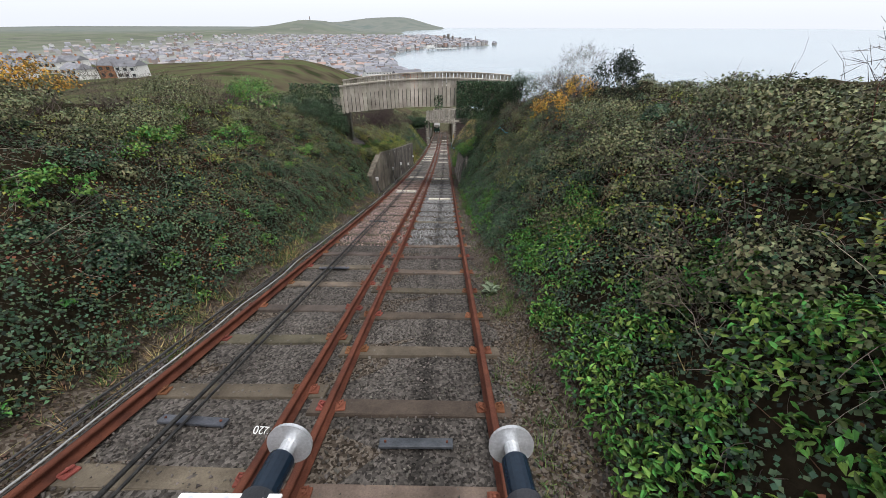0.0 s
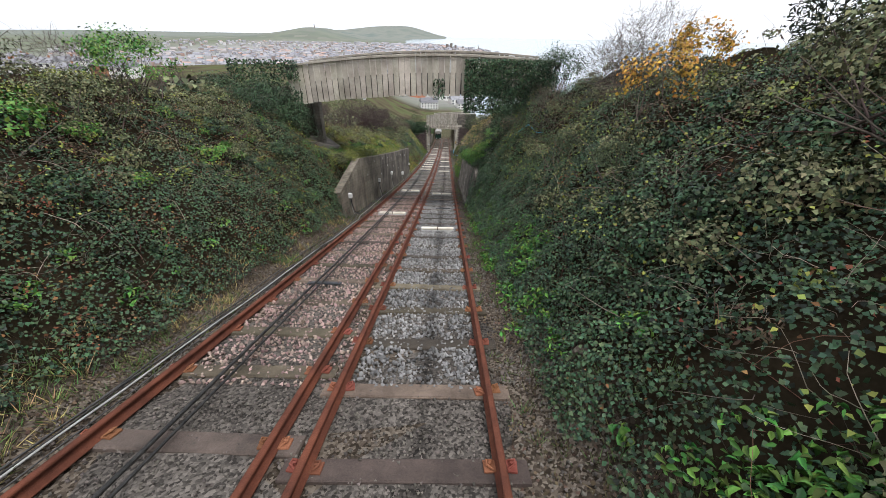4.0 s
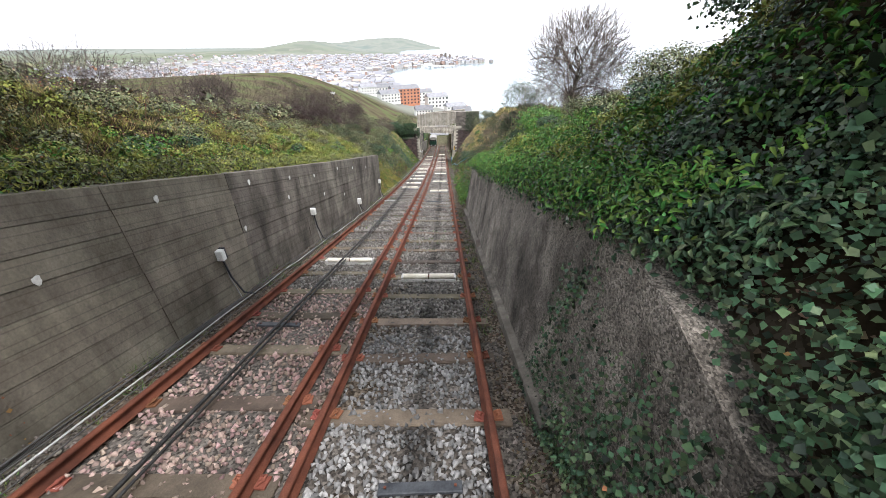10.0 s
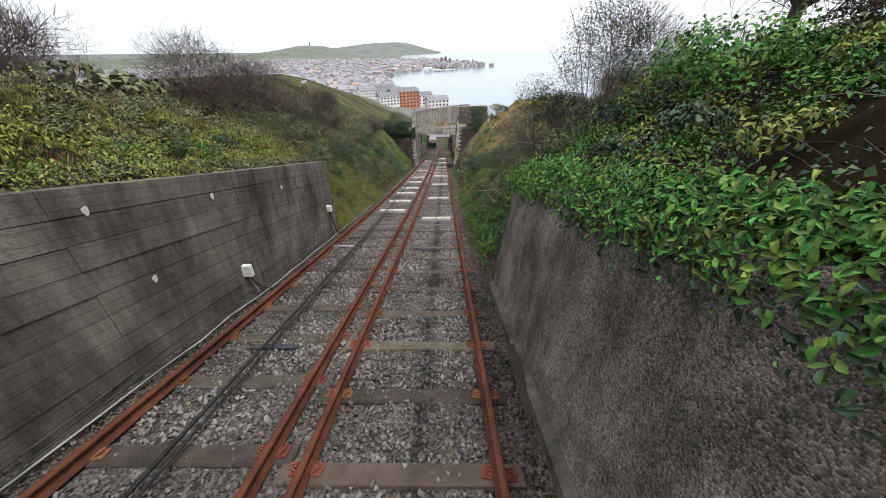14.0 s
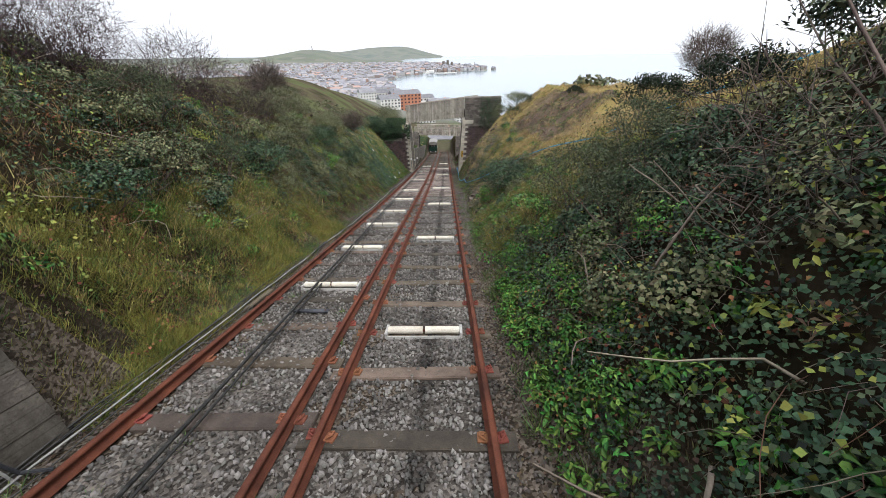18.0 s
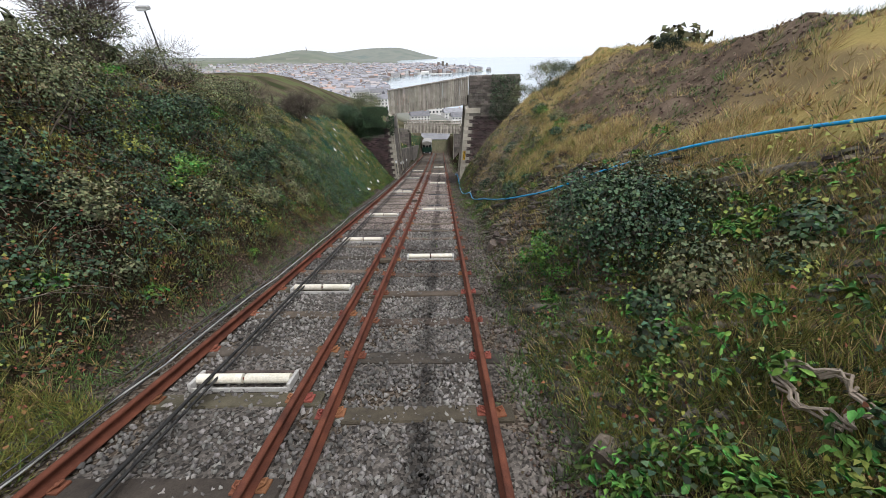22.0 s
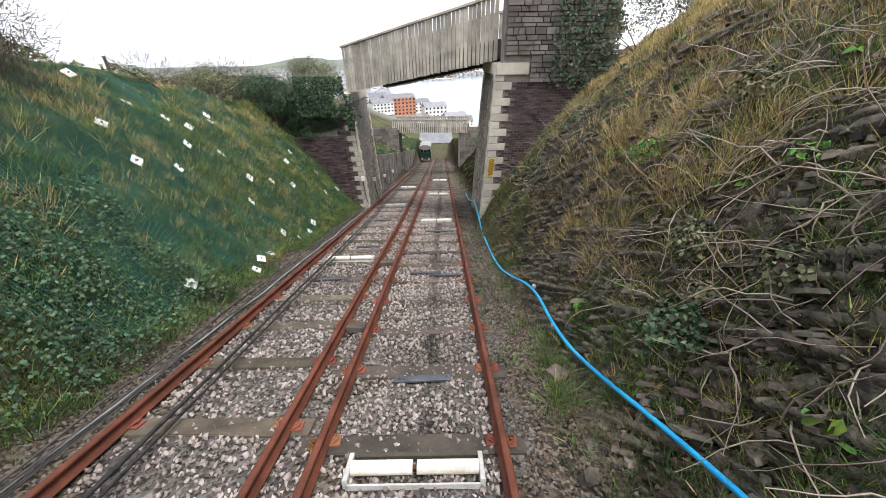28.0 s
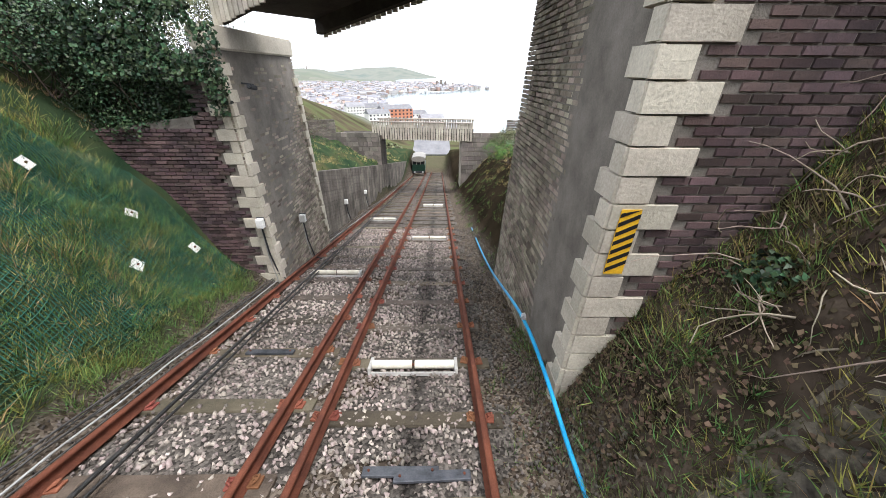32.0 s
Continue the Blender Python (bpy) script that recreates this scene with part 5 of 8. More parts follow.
def hump(x, y):
    """Small mounds of growth, 0 to 1."""
    a = np.sin(x * 6.3 + 1.3 * np.sin(y * 2.1)) * np.sin(y * 5.1 + 1.7 * np.sin(x * 2.7))
    b = np.sin(x * 12.1 + y * 4.3) * np.sin(y * 10.7 - x * 3.9 + 1)
    return 0.5 + 0.34 * a + 0.16 * b


def patchy(x, y, f, ph):
    """Slow variation, about 0 to 1."""
    return 0.5 + 0.25 * (np.sin(x * f * 1.3 + ph) + np.sin(y * f + ph * 1.7)) * np.cos((x - y) * f * 0.6 + ph) + 0.25 * np.sin(y * f * 2.3 + x * f + ph * 3)


def stuff(name, me, material, label, category):
    ob = mesh_ob(name, me, material)
    return tagged(ob, label, category, kind="stuff")


def scatter(x0, x1, y0, y1, per_m2, ph, lo=0.3, freq=0.9):
    """Places on the ground in a strip, thinned where the patch is weak."""
    n = int(abs(x1 - x0) * (y1 - y0) * per_m2)
    x, y = RG.uniform(min(x0, x1), max(x0, x1), n), RG.uniform(y0, y1, n)
    keep = patchy(x, y, freq, ph) + RG.uniform(-0.25, 0.25, n) > lo
    return x[keep], y[keep]


def carpet(name, label, material, zones, size, lift, ph, lo, tilt=0.55, freq=0.9, aspect=0.9, droop=0.0, bulge=0.0):
    xs, ys = zip(*[scatter(a, b, c, d, n * 2.4, ph, lo, freq) for a, b, c, d, n in zones])
    x, y = np.concatenate(xs), np.concatenate(ys)
    G = gn(x, y)
    keep = RG.uniform(0, 1, len(x)) < np.clip(1 / G[:, 2], 1, 2.4) / 2.4
    x, y, G = x[keep], y[keep], G[keep]
    N = G + np.array([0, -0.2, 0.3])
    z = gz(x, y)
    rise = np.zeros(len(x))
    if bulge:
        h = hump(x, y)
        keep = RG.uniform(0, 1, len(x)) < 0.2 + 1.0 * h
        x, y, z, h, N, G = x[keep], y[keep], z[keep], h[keep], N[keep], G[keep]
        rise = h * bulge
        e = 0.04
        N = N - np.stack([(hump(x + e, y) - h) / e, (hump(x, y + e) - h) / e, 0 * h], 1) * bulge * 0.7
    P = np.stack([x, y, z], 1) + G * (rise + RG.uniform(*lift, len(x)))[:, None]
    N = N + RG.normal(size=(len(x), 3)) * tilt
    stuff(name, leaf_mesh(name, P, N, RG.uniform(*size, len(x)), aspect=aspect, droop=droop), material, label, "plants")


# ivy: strips of x0, x1, y0, y1, leaves to the square metre
carpet("ivy", "dense dark green ivy carpeting the cutting sides", M_IVY,
       [(-3.95, -6.0, 0, 20, 900), (-6.0, -7.4, 0, 20, 350), (-4.1, -6.4, 19, 23.5, 900), (3.6, 6.0, 8, 22, 700), (1.9, 5.8, 22, 27, 700), (1.4, 2.7, 19.8, 24, 2300)],
       (0.024, 0.06), (-0.02, 0.12), 0.4, 0.02, tilt=0.5, bulge=0.16)
carpet("ivy", "patches of dark ivy and bramble on the lower cutting sides", M_IVY,
       [(-4.6, -6.2, 47, 65.5, 520), (-6.2, -7.5, 43, 63, 220), (1.8, 4.6, 46.5, 52, 160)],
       (0.026, 0.066), (-0.02, 0.13), 0.9, 0.42, tilt=0.5, bulge=0.22)
carpet("ivy", "small-leaved dark ivy covering the steep bank by the rail", M_IVY,
       [(1.5, 3.6, 8, 22, 1700), (1.8, 4.6, 1, 8, 500), (1.7, 4.2, 37, 46.5, 600)],
       (0.024, 0.058), (-0.02, 0.12), 0.4, 0.02, tilt=0.5, bulge=0.16)
carpet("ivy", "dark ivy at the lower edge of the netting", M_IVY,
       [(-3.9, -5.7, 62.5, 68.5, 800)], (0.025, 0.065), (-0.02, 0.16), 0.4, 0.2, tilt=0.5, bulge=0.2)
carpet("pale_leaves", "lighter yellow-green leaves scattered through the brambles", M_LIME,
       [(-5.2, -8.5, 0, 22, 120), (2.6, 6, 0, 22, 110), (-4.3, -8, 43, 63, 90), (2.2, 5, 38, 54, 110), (-4.3, -8, 24, 43, 100)],
       (0.025, 0.06), (0.0, 0.24), 5.1, 0.5, tilt=0.6, freq=1.5, bulge=0.3)


def clumps(name, label, material, zones, radius, leaves, size, ph, lo, aspect=0.75, flat=0.75, freq=1.1, swell_by=0.35, slim=True):
    """Rounded cushions of leaves crowding a bank, with dark hollows between them."""
    xs, ys = zip(*[scatter(a, b, c, d, n, ph, lo, freq) for a, b, c, d, n in zones])
    x, y = np.concatenate(xs), np.concatenate(ys)
    r = RG.uniform(0, 1, len(x)) ** 1.6 * (radius[1] - radius[0]) + radius[0]
    up = unit(gn(x, y) + np.array([0, -0.1, 0.7]))
    k = np.maximum(26, (2.3 * leaves * r**2).astype(int))
    own = np.repeat(np.arange(len(x)), k)
    n = len(own)
    d = unit(RG.normal(size=(n, 3)))
    low = (d * up[own]).sum(1)
    d = unit(d + up[own] * np.where(low < -0.15, -1.7 * low, 0.0)[:, None])
    lump = 0.86 + 0.16 * np.sin(d[:, 0] * 7 + own * 1.3) * np.sin(d[:, 1] * 6 + own * 2.1) + 0.1 * np.sin(d[:, 2] * 9 + own)
    reach = (r[own] * lump * RG.uniform(0.7, 1.06, n))[:, None]
    h = (d * up[own]).sum(1)[:, None] * up[own]
    swell = swell_by * np.clip(patchy(x, y, 2.6, ph + 0.8) - 0.35, 0, 0.6) / 0.6 * RG.uniform(0.5, 1.0, len(x))
    P = (np.stack([x, y, gz(x, y)], 1) + up * swell[:, None])[own] + (d - h * (1 - flat)) * reach + up[own] * 0.03
    P[:, 2] = np.maximum(P[:, 2], gz(P[:, 0], P[:, 1]) + 0.015)
    N = d + RG.normal(size=(n, 3)) * 0.45 + np.array([0, -0.1, 0.35])
    stuff(name, leaf_mesh(name, P, N, RG.uniform(*size, n), aspect=aspect, droop=0.15, slim=slim), material, label, "plants")


clumps("bramble_thicket", "dull grey-green bramble thicket heaped over the bank", M_BRAMBLE,
       [(2.7, 5.4, -0.5, 13, 3.0), (5.4, 8, 0, 13, 1.6), (2.6, 5.4, 13, 22, 1.2), (5.4, 9, 13, 22, 1.0), (-5.6, -9.5, -1, 21, 1.5), (-6.6, -10, 43, 66, 1.3), (2.1, 5, 37.5, 47, 2.2), (5, 8.5, 38, 50, 1.2), (4.6, 8, 24, 38, 1.3), (2.3, 4.6, 47.5, 52, 0.5), (2.3, 4.6, 52, 56, 1.4), (2.7, 5.2, 61.5, 68, 1.3), (-7.5, -10, 62, 79, 1.0), (-5.4, -9, 24, 43, 1.6)],
       (0.18, 0.5), 1250, (0.033, 0.07), 1.7, 0.12)
clumps("bramble_thicket", "patches of bramble thicket between grass on the bank", M_BRAMBLE,
       [(-5.0, -6.6, 45, 52, 2.4), (-4.5, -6.6, 52, 66, 2.6)], (0.2, 0.5), 1500, (0.034, 0.072), 2.2, 0.5, freq=0.8, swell_by=0.5)
clumps("ivy_cushions", "dark glossy ivy and bramble cushions on the bank", M_IVY,
       [(2.5, 5.2, -0.5, 13, 1.4), (-4.6, -8, -1, 21, 1.1), (-4.9, -7, 46, 64, 1.5), (1.9, 4.6, 37.5, 47, 2.2), (2.4, 4.4, 50, 55, 1.2), (2.5, 4.8, 60, 67.5, 1.3), (2.0, 3.2, 61, 66, 0.8), (2.4, 4.6, 73, 78, 0.6), (2.6, 5.5, 24, 37, 1.0), (-4.4, -6, 24, 42, 0.8)],
       (0.16, 0.42), 1350, (0.036, 0.076), 3.4, 0.3)
clumps("leafy_cushions", "fresh green leafy cushions among the brambles", M_BRIGHT,
       [(-5.2, -8.5, 1, 20, 1.1), (1.9, 3.6, -0.5, 7.5, 1.8), (-4.6, -7.4, 44, 62, 0.7), (1.7, 3.4, 39, 47, 1.4), (2.1, 3.6, 50.5, 56, 0.8), (2.8, 5, 62, 68, 0.5), (2.2, 5, 24, 37, 1.0), (-4.3, -5.6, 20, 31, 2.2)],
       (0.14, 0.36), 1200, (0.03, 0.068), 0.4, 0.45, 0.5, slim=False)
clumps("yellow_cushions", "yellow-green leafy cushions among the scrub", M_LIME,
       [(-5.6, -9, 1, 20, 0.35), (-4.3, -5.4, 19.6, 42, 3.2), (-5.2, -7.5, 24, 43, 1.2), (2.05, 3.6, 23.2, 31, 3.8), (-4.4, -7.4, 43, 62, 0.3), (3, 6, 2, 13, 0.25), (2.4, 5, 40, 56, 0.35), (2.6, 6, 23, 38, 0.4)],
       (0.14, 0.32), 850, (0.035, 0.07), 5.2, 0.4, 0.6)
clumps("yellow_cushions", "lush yellow-green plants along the wall tops", M_LIME,
       [(2.05, 3.4, 23.4, 33, 2.4), (-4.3, -5.2, 20, 31, 2.0)], (0.16, 0.34), 900, (0.035, 0.075), 1.2, -0.2, 0.5)
clumps("withered_cushions", "brown withered bracken and bramble on the bank", M_LITTER,
       [(-4.4, -7.6, 43, 64, 1.2), (2.4, 5, 38, 54, 0.9), (-4.6, -8, 0, 20, 1.2), (2.6, 5, 1, 14, 0.9), (-5, -8, 24, 43, 0.8)],
       (0.14, 0.34), 650, (0.03, 0.075), 2.6, 0.42, 0.3)
clumps("russet_cushions", "russet dead bracken and bramble leaves on the bank", M_RUSSET,
       [(-4.4, -7.6, 43, 64, 0.35), (2.6, 5, 38, 48, 0.4), (-4.4, -7.6, 0, 19, 0.6), (3, 5.2, 2, 14, 0.3)],
       (0.1, 0.24), 700, (0.03, 0.065), 4.6, 0.45, 0.45)
clumps("hillside_scrub", "dull olive and brown scrub over the open hillside", M_BRAMBLE,
       [(-11, -30, 50, 118, 0.22), (-9, -14, 20, 100, 0.5), (-30, -75, 50, 150, 0.05), (9, 30, 66, 116, 0.12), (-14, -40, 4, 50, 0.12)],
       (0.5, 1.3), 24, (0.2, 0.4), 0.9, 0.1, 0.7, 0.55, 0.2)
clumps("hillside_scrub", "low scrub on the far shoulder of the hill", M_BRAMBLE,
       [(-6, -70, 112, 270, 0.1)], (0.7, 1.9), 9, (0.35, 0.7), 3.1, -0.1, 0.7, 0.5, swell_by=0.2)
clumps("hillside_scrub", "brown winter scrub over the open hillside", M_LITTER,
       [(-9, -30, 48, 118, 0.25), (-30, -75, 50, 150, 0.04), (8, 30, 70, 116, 0.12), (-12, -40, 4, 50, 0.1)],
       (0.4, 1.2), 26, (0.16, 0.36), 2.4, 0.25, 0.4, 0.55, 0.2)
carpet("undergrowth", "low tangled leaves covering the ground beneath the brambles", M_IVY,
       [(1.7, 4.6, -0.5, 8, 420), (-5.4, -7.6, 42.5, 52, 210), (-4.2, -7.6, 52, 64, 210), (1.6, 4.4, 37, 46.5, 380), (1.6, 4.4, 46.5, 56, 110), (2.0, 8, 22.5, 38, 200), (-5, -8.5, -1, 20, 150)],
       (0.03, 0.07), (-0.01, 0.08), 1.9, -0.2, tilt=0.55, aspect=0.7, bulge=0.12)
carpet("dead_leaves", "russet and brown dead leaves caught on the banks", M_RUSSET,
       [(-4.0, -7.5, -1, 23, 130), (-4.2, -6, 19, 24, 80), (1.5, 4, 8, 22, 14), (2.4, 6, 0, 22, 40), (1.4, 4, 38, 50, 70), (1.4, 4, 50, 60, 20), (-3.7, -5, 43, 63, 120), (-5.0, -7, 43, 60, 130), (-4.2, -8, 22, 43, 50)],
       (0.018, 0.05), (0.02, 0.2), 2.9, 0.5, freq=1.4, bulge=0.25)
carpet("litter", "brown leaf litter and bits of twig on the bare ground", M_LITTER,
       [(-3.45, -4.4, -2, 63, 190), (1.0, 2.2, -1, 80, 190), (-4, -9, 43, 64, 60), (1.7, 6, 46, 69, 70), (1.7, 4.6, 69, 78, 420)],
       (0.018, 0.055), (0.0, 0.03), 0.9, 0.2, tilt=0.3)


def weeds(name, label, material, zones, per_plant, spread, height, size, ph, lo, aspect=0.42):
    xs, ys = zip(*[scatter(a, b, c, d, n, ph, lo, 0.8) for a, b, c, d, n in zones])
    x, y = np.concatenate(xs), np.concatenate(ys)
    n = len(x)
    c = np.stack([x, y, gz(x, y)], 1)
    ang, rad = RG.uniform(0, 6.283, (n, per_plant)), np.sqrt(RG.uniform(0, 1, (n, per_plant)))
    k = RG.uniform(0.6, 1.3, (n, 1))
    off = np.stack([np.cos(ang) * rad * spread * k, np.sin(ang) * rad * spread * k, (1.05 - 0.55 * rad**2) * height * k * RG.uniform(0.75, 1.1, (n, per_plant))], -1)
    P = (c[:, None] + off).reshape(-1, 3)
    N = off * np.array([1.1, 1.1, 0]) / spread + np.array([0, 0, 0.9])
    N = N.reshape(-1, 3) + RG.normal(size=(n * per_plant, 3)) * 0.3
    stuff(name, leaf_mesh(name, P, N, RG.uniform(*size, n * per_plant), aspect=aspect, droop=0.35, slim=False), material, label, "plants")


weeds("green_weeds", "lush bright green leafy weeds at the foot of the bank", M_BRIGHT,
      [(1.75, 3.3, -0.5, 7.5, 26), (3.0, 4.6, -0.5, 4.0, 7), (1.3, 2.4, 7, 14, 15), (1.25, 2.0, 14, 21, 8), (-4.0, -5.0, -1, 19, 2.4), (1.35, 2.3, 37.5, 47, 26), (1.35, 2.3, 47, 51, 12), (2.3, 4, 38, 50, 3), (1.9, 4.4, 50, 57, 5.0), (-4.1, -4.8, 43, 62, 1.2)],
      50, 0.2, 0.24, (0.045, 0.1), 0.3, 0.33)
weeds("green_weeds", "bright green leafy plants hanging over the wall tops", M_BRIGHT,
      [(2.0, 3.6, 22.5, 38, 15), (-4.15, -5.3, 20, 41, 4), (3.2, 5.5, 24, 38, 7)], 64, 0.25, 0.3, (0.035, 0.085), 2.3, 0.38)
weeds("lime_weeds", "yellow-green leafy plants on the slopes above the walls", M_LIME,
      [(-4.2, -6.6, 22, 42, 5), (2.4, 5.5, 24, 42, 5), (-4.3, -7, 16, 24, 1.0), (-8, -12, 2, 14, 0.8), (3, 6, 0, 10, 0.7)], 40, 0.22, 0.25, (0.05, 0.1), 4.1, 0.42)
weeds("broad_weeds", "broad-leaved dock and foxglove plants among the ivy", M_BRIGHT,
      [(1.5, 2.6, 8, 22, 1.5), (2, 4.5, 50, 76, 0.7), (-4.1, -5.2, 0, 18, 0.8), (1.6, 3, 40, 50, 1.5)], 11, 0.12, 0.12, (0.07, 0.14), 5.3, 0.3, 0.5)


def overhang(name, label, material, y0, y1, x_edge, lift, side, n, reach, size):
    """Leafy plants spilling over a wall's top edge; side -1 spills to smaller x."""
    y = RG.uniform(y0, y1, n)
    k = 34
    lean = RG.uniform(0, 1, (n, k)) ** 1.3
    a = RG.uniform(-0.28, 0.28, (n, k))
    grow = (0.5 + 0.7 * hump(y * 0.7, y * 1.3))[:, None]
    x = x_edge(y)[:, None] + side * (lean * reach * grow - 0.3) + RG.normal(size=(n, k)) * 0.05
    yy = y[:, None] + a
    z = tz(yy) + lift + 0.28 * grow - 0.4 * lean**2 * grow + RG.normal(size=(n, k)) * 0.06
    P = np.stack([x, yy, z], -1).reshape(-1, 3)
    N = np.stack([side * (0.3 + lean), a * 1.5 - 0.15, 1.1 - 0.5 * lean], -1).reshape(-1, 3) + RG.normal(size=(n * k, 3)) * 0.3
    stuff(name, leaf_mesh(name, P, N, RG.uniform(*size, n * k), aspect=0.42, droop=0.4, slim=False), material, label, "plants")


overhang("overhanging_plants", "fresh green leafy plants spilling over the wall top", M_BRIGHT, 22.8, 36.8, lambda y: 1.78 + 0 * y, 2.45, -1, 620, 0.6, (0.03, 0.08))
overhang("overhanging_plants", "dark leafy growth under the wall-top plants", M_IVY, 22.4, 36.9, lambda y: 1.82 + 0 * y, 2.34, -1, 460, 0.6, (0.035, 0.075))
overhang("overhanging_plants", "mixed grass and leaves along the wall top", M_LIME, 21.5, 37, lambda y: np.interp(y, [19.3, 22.5, 36.8, 42.3], [-4.0, -3.95, -3.82, -3.72]), 2.5, 1, 170, 0.3, (0.03, 0.08))
overhang("overhanging_plants", "dull bramble leaves along the wall top", M_BRAMBLE, 20.5, 42.3, lambda y: np.interp(y, [19.3, 22.5, 36.8, 42.3], [-4.05, -4.0, -3.85, -3.75]), 2.48, 1, 420, 0.3, (0.03, 0.08))


def tufts(name, label, material, zones, blades, length, ph, lo, width=0.0044, spread=0.1):
    xs, ys = zip(*[scatter(a, b, c, d, n, ph, lo, 0.8) for a, b, c, d, n in zones])
    x, y = np.concatenate(xs), np.concatenate(ys)
    n = len(x)
    big = RG.uniform(0.6, 1.25, (n, 1)) * (0.6 + 0.8 * hump(x * 0.6, y * 0.6))[:, None]
    a = RG.uniform(0, 6.283, (n, blades))
    r = RG.uniform(0, 1, (n, blades))
    px, py = (x[:, None] + np.cos(a) * r * spread * big).ravel(), (y[:, None] + np.sin(a) * r * spread * big).ravel()
    P = np.stack([px, py, gz(px, py) - 0.01], 1)
    W = np.stack([np.cos(a) * (0.15 + r * 0.9), np.sin(a) * (0.15 + r * 0.9), np.ones_like(a)], -1).reshape(-1, 3) + RG.normal(size=(n * blades, 3)) * 0.25
    L = (RG.uniform(*length, (n, blades)) * big).ravel()
    stuff(name, blade_mesh(name, P, W, L, RG.uniform(width * 0.6, width * 1.4, n * blades)), material, label, "grass")


tufts("grass", "green grass tufts on the verges and slopes", M_GRASS,
      [(-3.5, -4.35, 0, 20, 30), (2.0, 4.8, 60, 68, 60), (3.2, 5.2, 68, 76, 40), (1.5, 2.6, 60, 68, 50), (-4.4, -7.5, 43, 62, 34), (-3.55, -5.6, 42.3, 53, 110), (-3.55, -4.8, 53, 63, 50), (-3.8, -5.4, 62, 79.2, 150), (-5.2, -8.0, 62, 79.2, 85), (1.2, 2.3, 0, 9, 14), (0.98, 1.75, 0, 37, 14), (1.0, 1.7, 52, 76, 16), (-3.5, -4.0, 20, 43, 12), (1.25, 2.2, 37, 53, 80), (1.5, 4.6, 46, 56, 95), (-5.2, -7.5, 43, 63, 10), (1.5, 4.6, 52, 70, 17), (1.6, 4.6, 70, 77, 75), (-4.2, -8, 22, 43, 16), (1.5, 4, 80, 110, 8), (-4.3, -8, 83, 115, 8), (-3.4, -3.7, 20, 43, 10), (5, 9, 52, 76, 12), (-0.5, 0.6, 29.5, 32.5, 5), (-0.3, 0.6, 56, 63, 3.0), (-3.0, -1, 30, 46, 1.5)],
      20, (0.09, 0.23), 1.1, 0.32, 0.005)
tufts("straw_grass", "dry straw-coloured grass on the upper slopes", M_STRAW,
      [(-4.3, -7.5, 43, 63, 10), (4.0, 4.9, 52, 76, 110), (4.9, 11, 66, 80, 40), (4.9, 11, 50, 56.5, 40), (4.9, 9.5, 56.5, 66, 5), (9, 13, 54, 74, 34), (2.0, 3.6, 55, 69, 14), (2.0, 3.6, 69, 78, 4), (3.4, 5.2, 53.5, 62, 55), (3.2, 5.2, 62, 76, 7), (2.1, 6, 46.5, 53.5, 46), (-5.0, -9, 24, 44, 14), (-6.5, -12, 62, 80, 12), (1.6, 2.8, 1, 6, 1.5), (-4, -6, 16, 23, 2), (5, 10, 40, 52, 8), (-4.5, -7, 84, 116, 8), (3, 7, 82, 116, 6), (-4.2, -7.5, 62, 79, 30), (1.6, 5, 46.5, 56, 36), (-3.9, -5.6, 43, 54, 26), (-3.5, -4.4, 0, 20, 14)],
      20, (0.12, 0.3), 3.3, 0.36, 0.0048)


M_WITHER = mat("withered_olive_grass", (0.055, 0.048, 0.026), (0.15, 0.125, 0.062), 1.8, 0.8, bump=0, island=0.6, spec=0.1)
tufts("withered_grass", "short withered olive-brown grass on the bank foot", M_WITHER,
      [(1.7, 4.4, 70, 78, 130), (1.5, 2.6, 56, 70, 60), (-4.0, -7.2, 43, 63, 70), (1.6, 4.4, 46, 56, 80), (1.5, 2.6, 37, 46, 40), (1.3, 2.2, 0, 9, 30), (-3.6, -4.4, 0, 20, 30), (-4.3, -7, 24, 43, 40)],
      15, (0.06, 0.18), 4.4, 0.2, 0.005, 0.12)
M_YGRASS = mat("yellow_green_grass", (0.14, 0.145, 0.037), (0.31, 0.295, 0.08), 1.3, 0.7, bump=0, island=0.6, spec=0.1)
tufts("rough_grass", "long yellow-green grass on the open slopes", M_YGRASS,
      [(-3.55, -5.4, 42.3, 52, 260), (-4.2, -6.4, 52, 62, 36), (1.6, 4.8, 46.8, 53, 140), (2.6, 4.9, 53, 60, 40), (-4.2, -7, 23, 42, 60), (2.4, 4.6, 60, 68, 40), (2.0, 4.6, 69.5, 76, 22), (-3.6, -6, 42.0, 44.2, 260), (-4.0, -7.6, 64, 79, 40), (-5.2, -8, 52, 64, 24)],
      24, (0.1, 0.27), 3.9, 0.3, 0.0042, 0.11)
tufts("straw_tussocks", "long drooping straw tussocks on the rock ledges", M_STRAW,
      [(2.6, 3.9, 66.2, 69.2, 12), (3.0, 4.4, 55, 61, 3)], 130, (0.26, 0.55), 1.5, 0.2, 0.0036, 0.2)
tufts("straw_tufts", "large dry straw tussocks hanging on the rock face", M_STRAW,
      [(2.5, 4.8, 62, 71, 5), (2.3, 3.1, 3.8, 6.4, 2.5), (2.2, 4.6, 56, 62, 4), (4.0, 4.9, 51, 72, 3), (-4.8, -7.5, 64, 78, 1.6)], 90, (0.2, 0.48), 0.7, 0.35, 0.0042, 0.16)
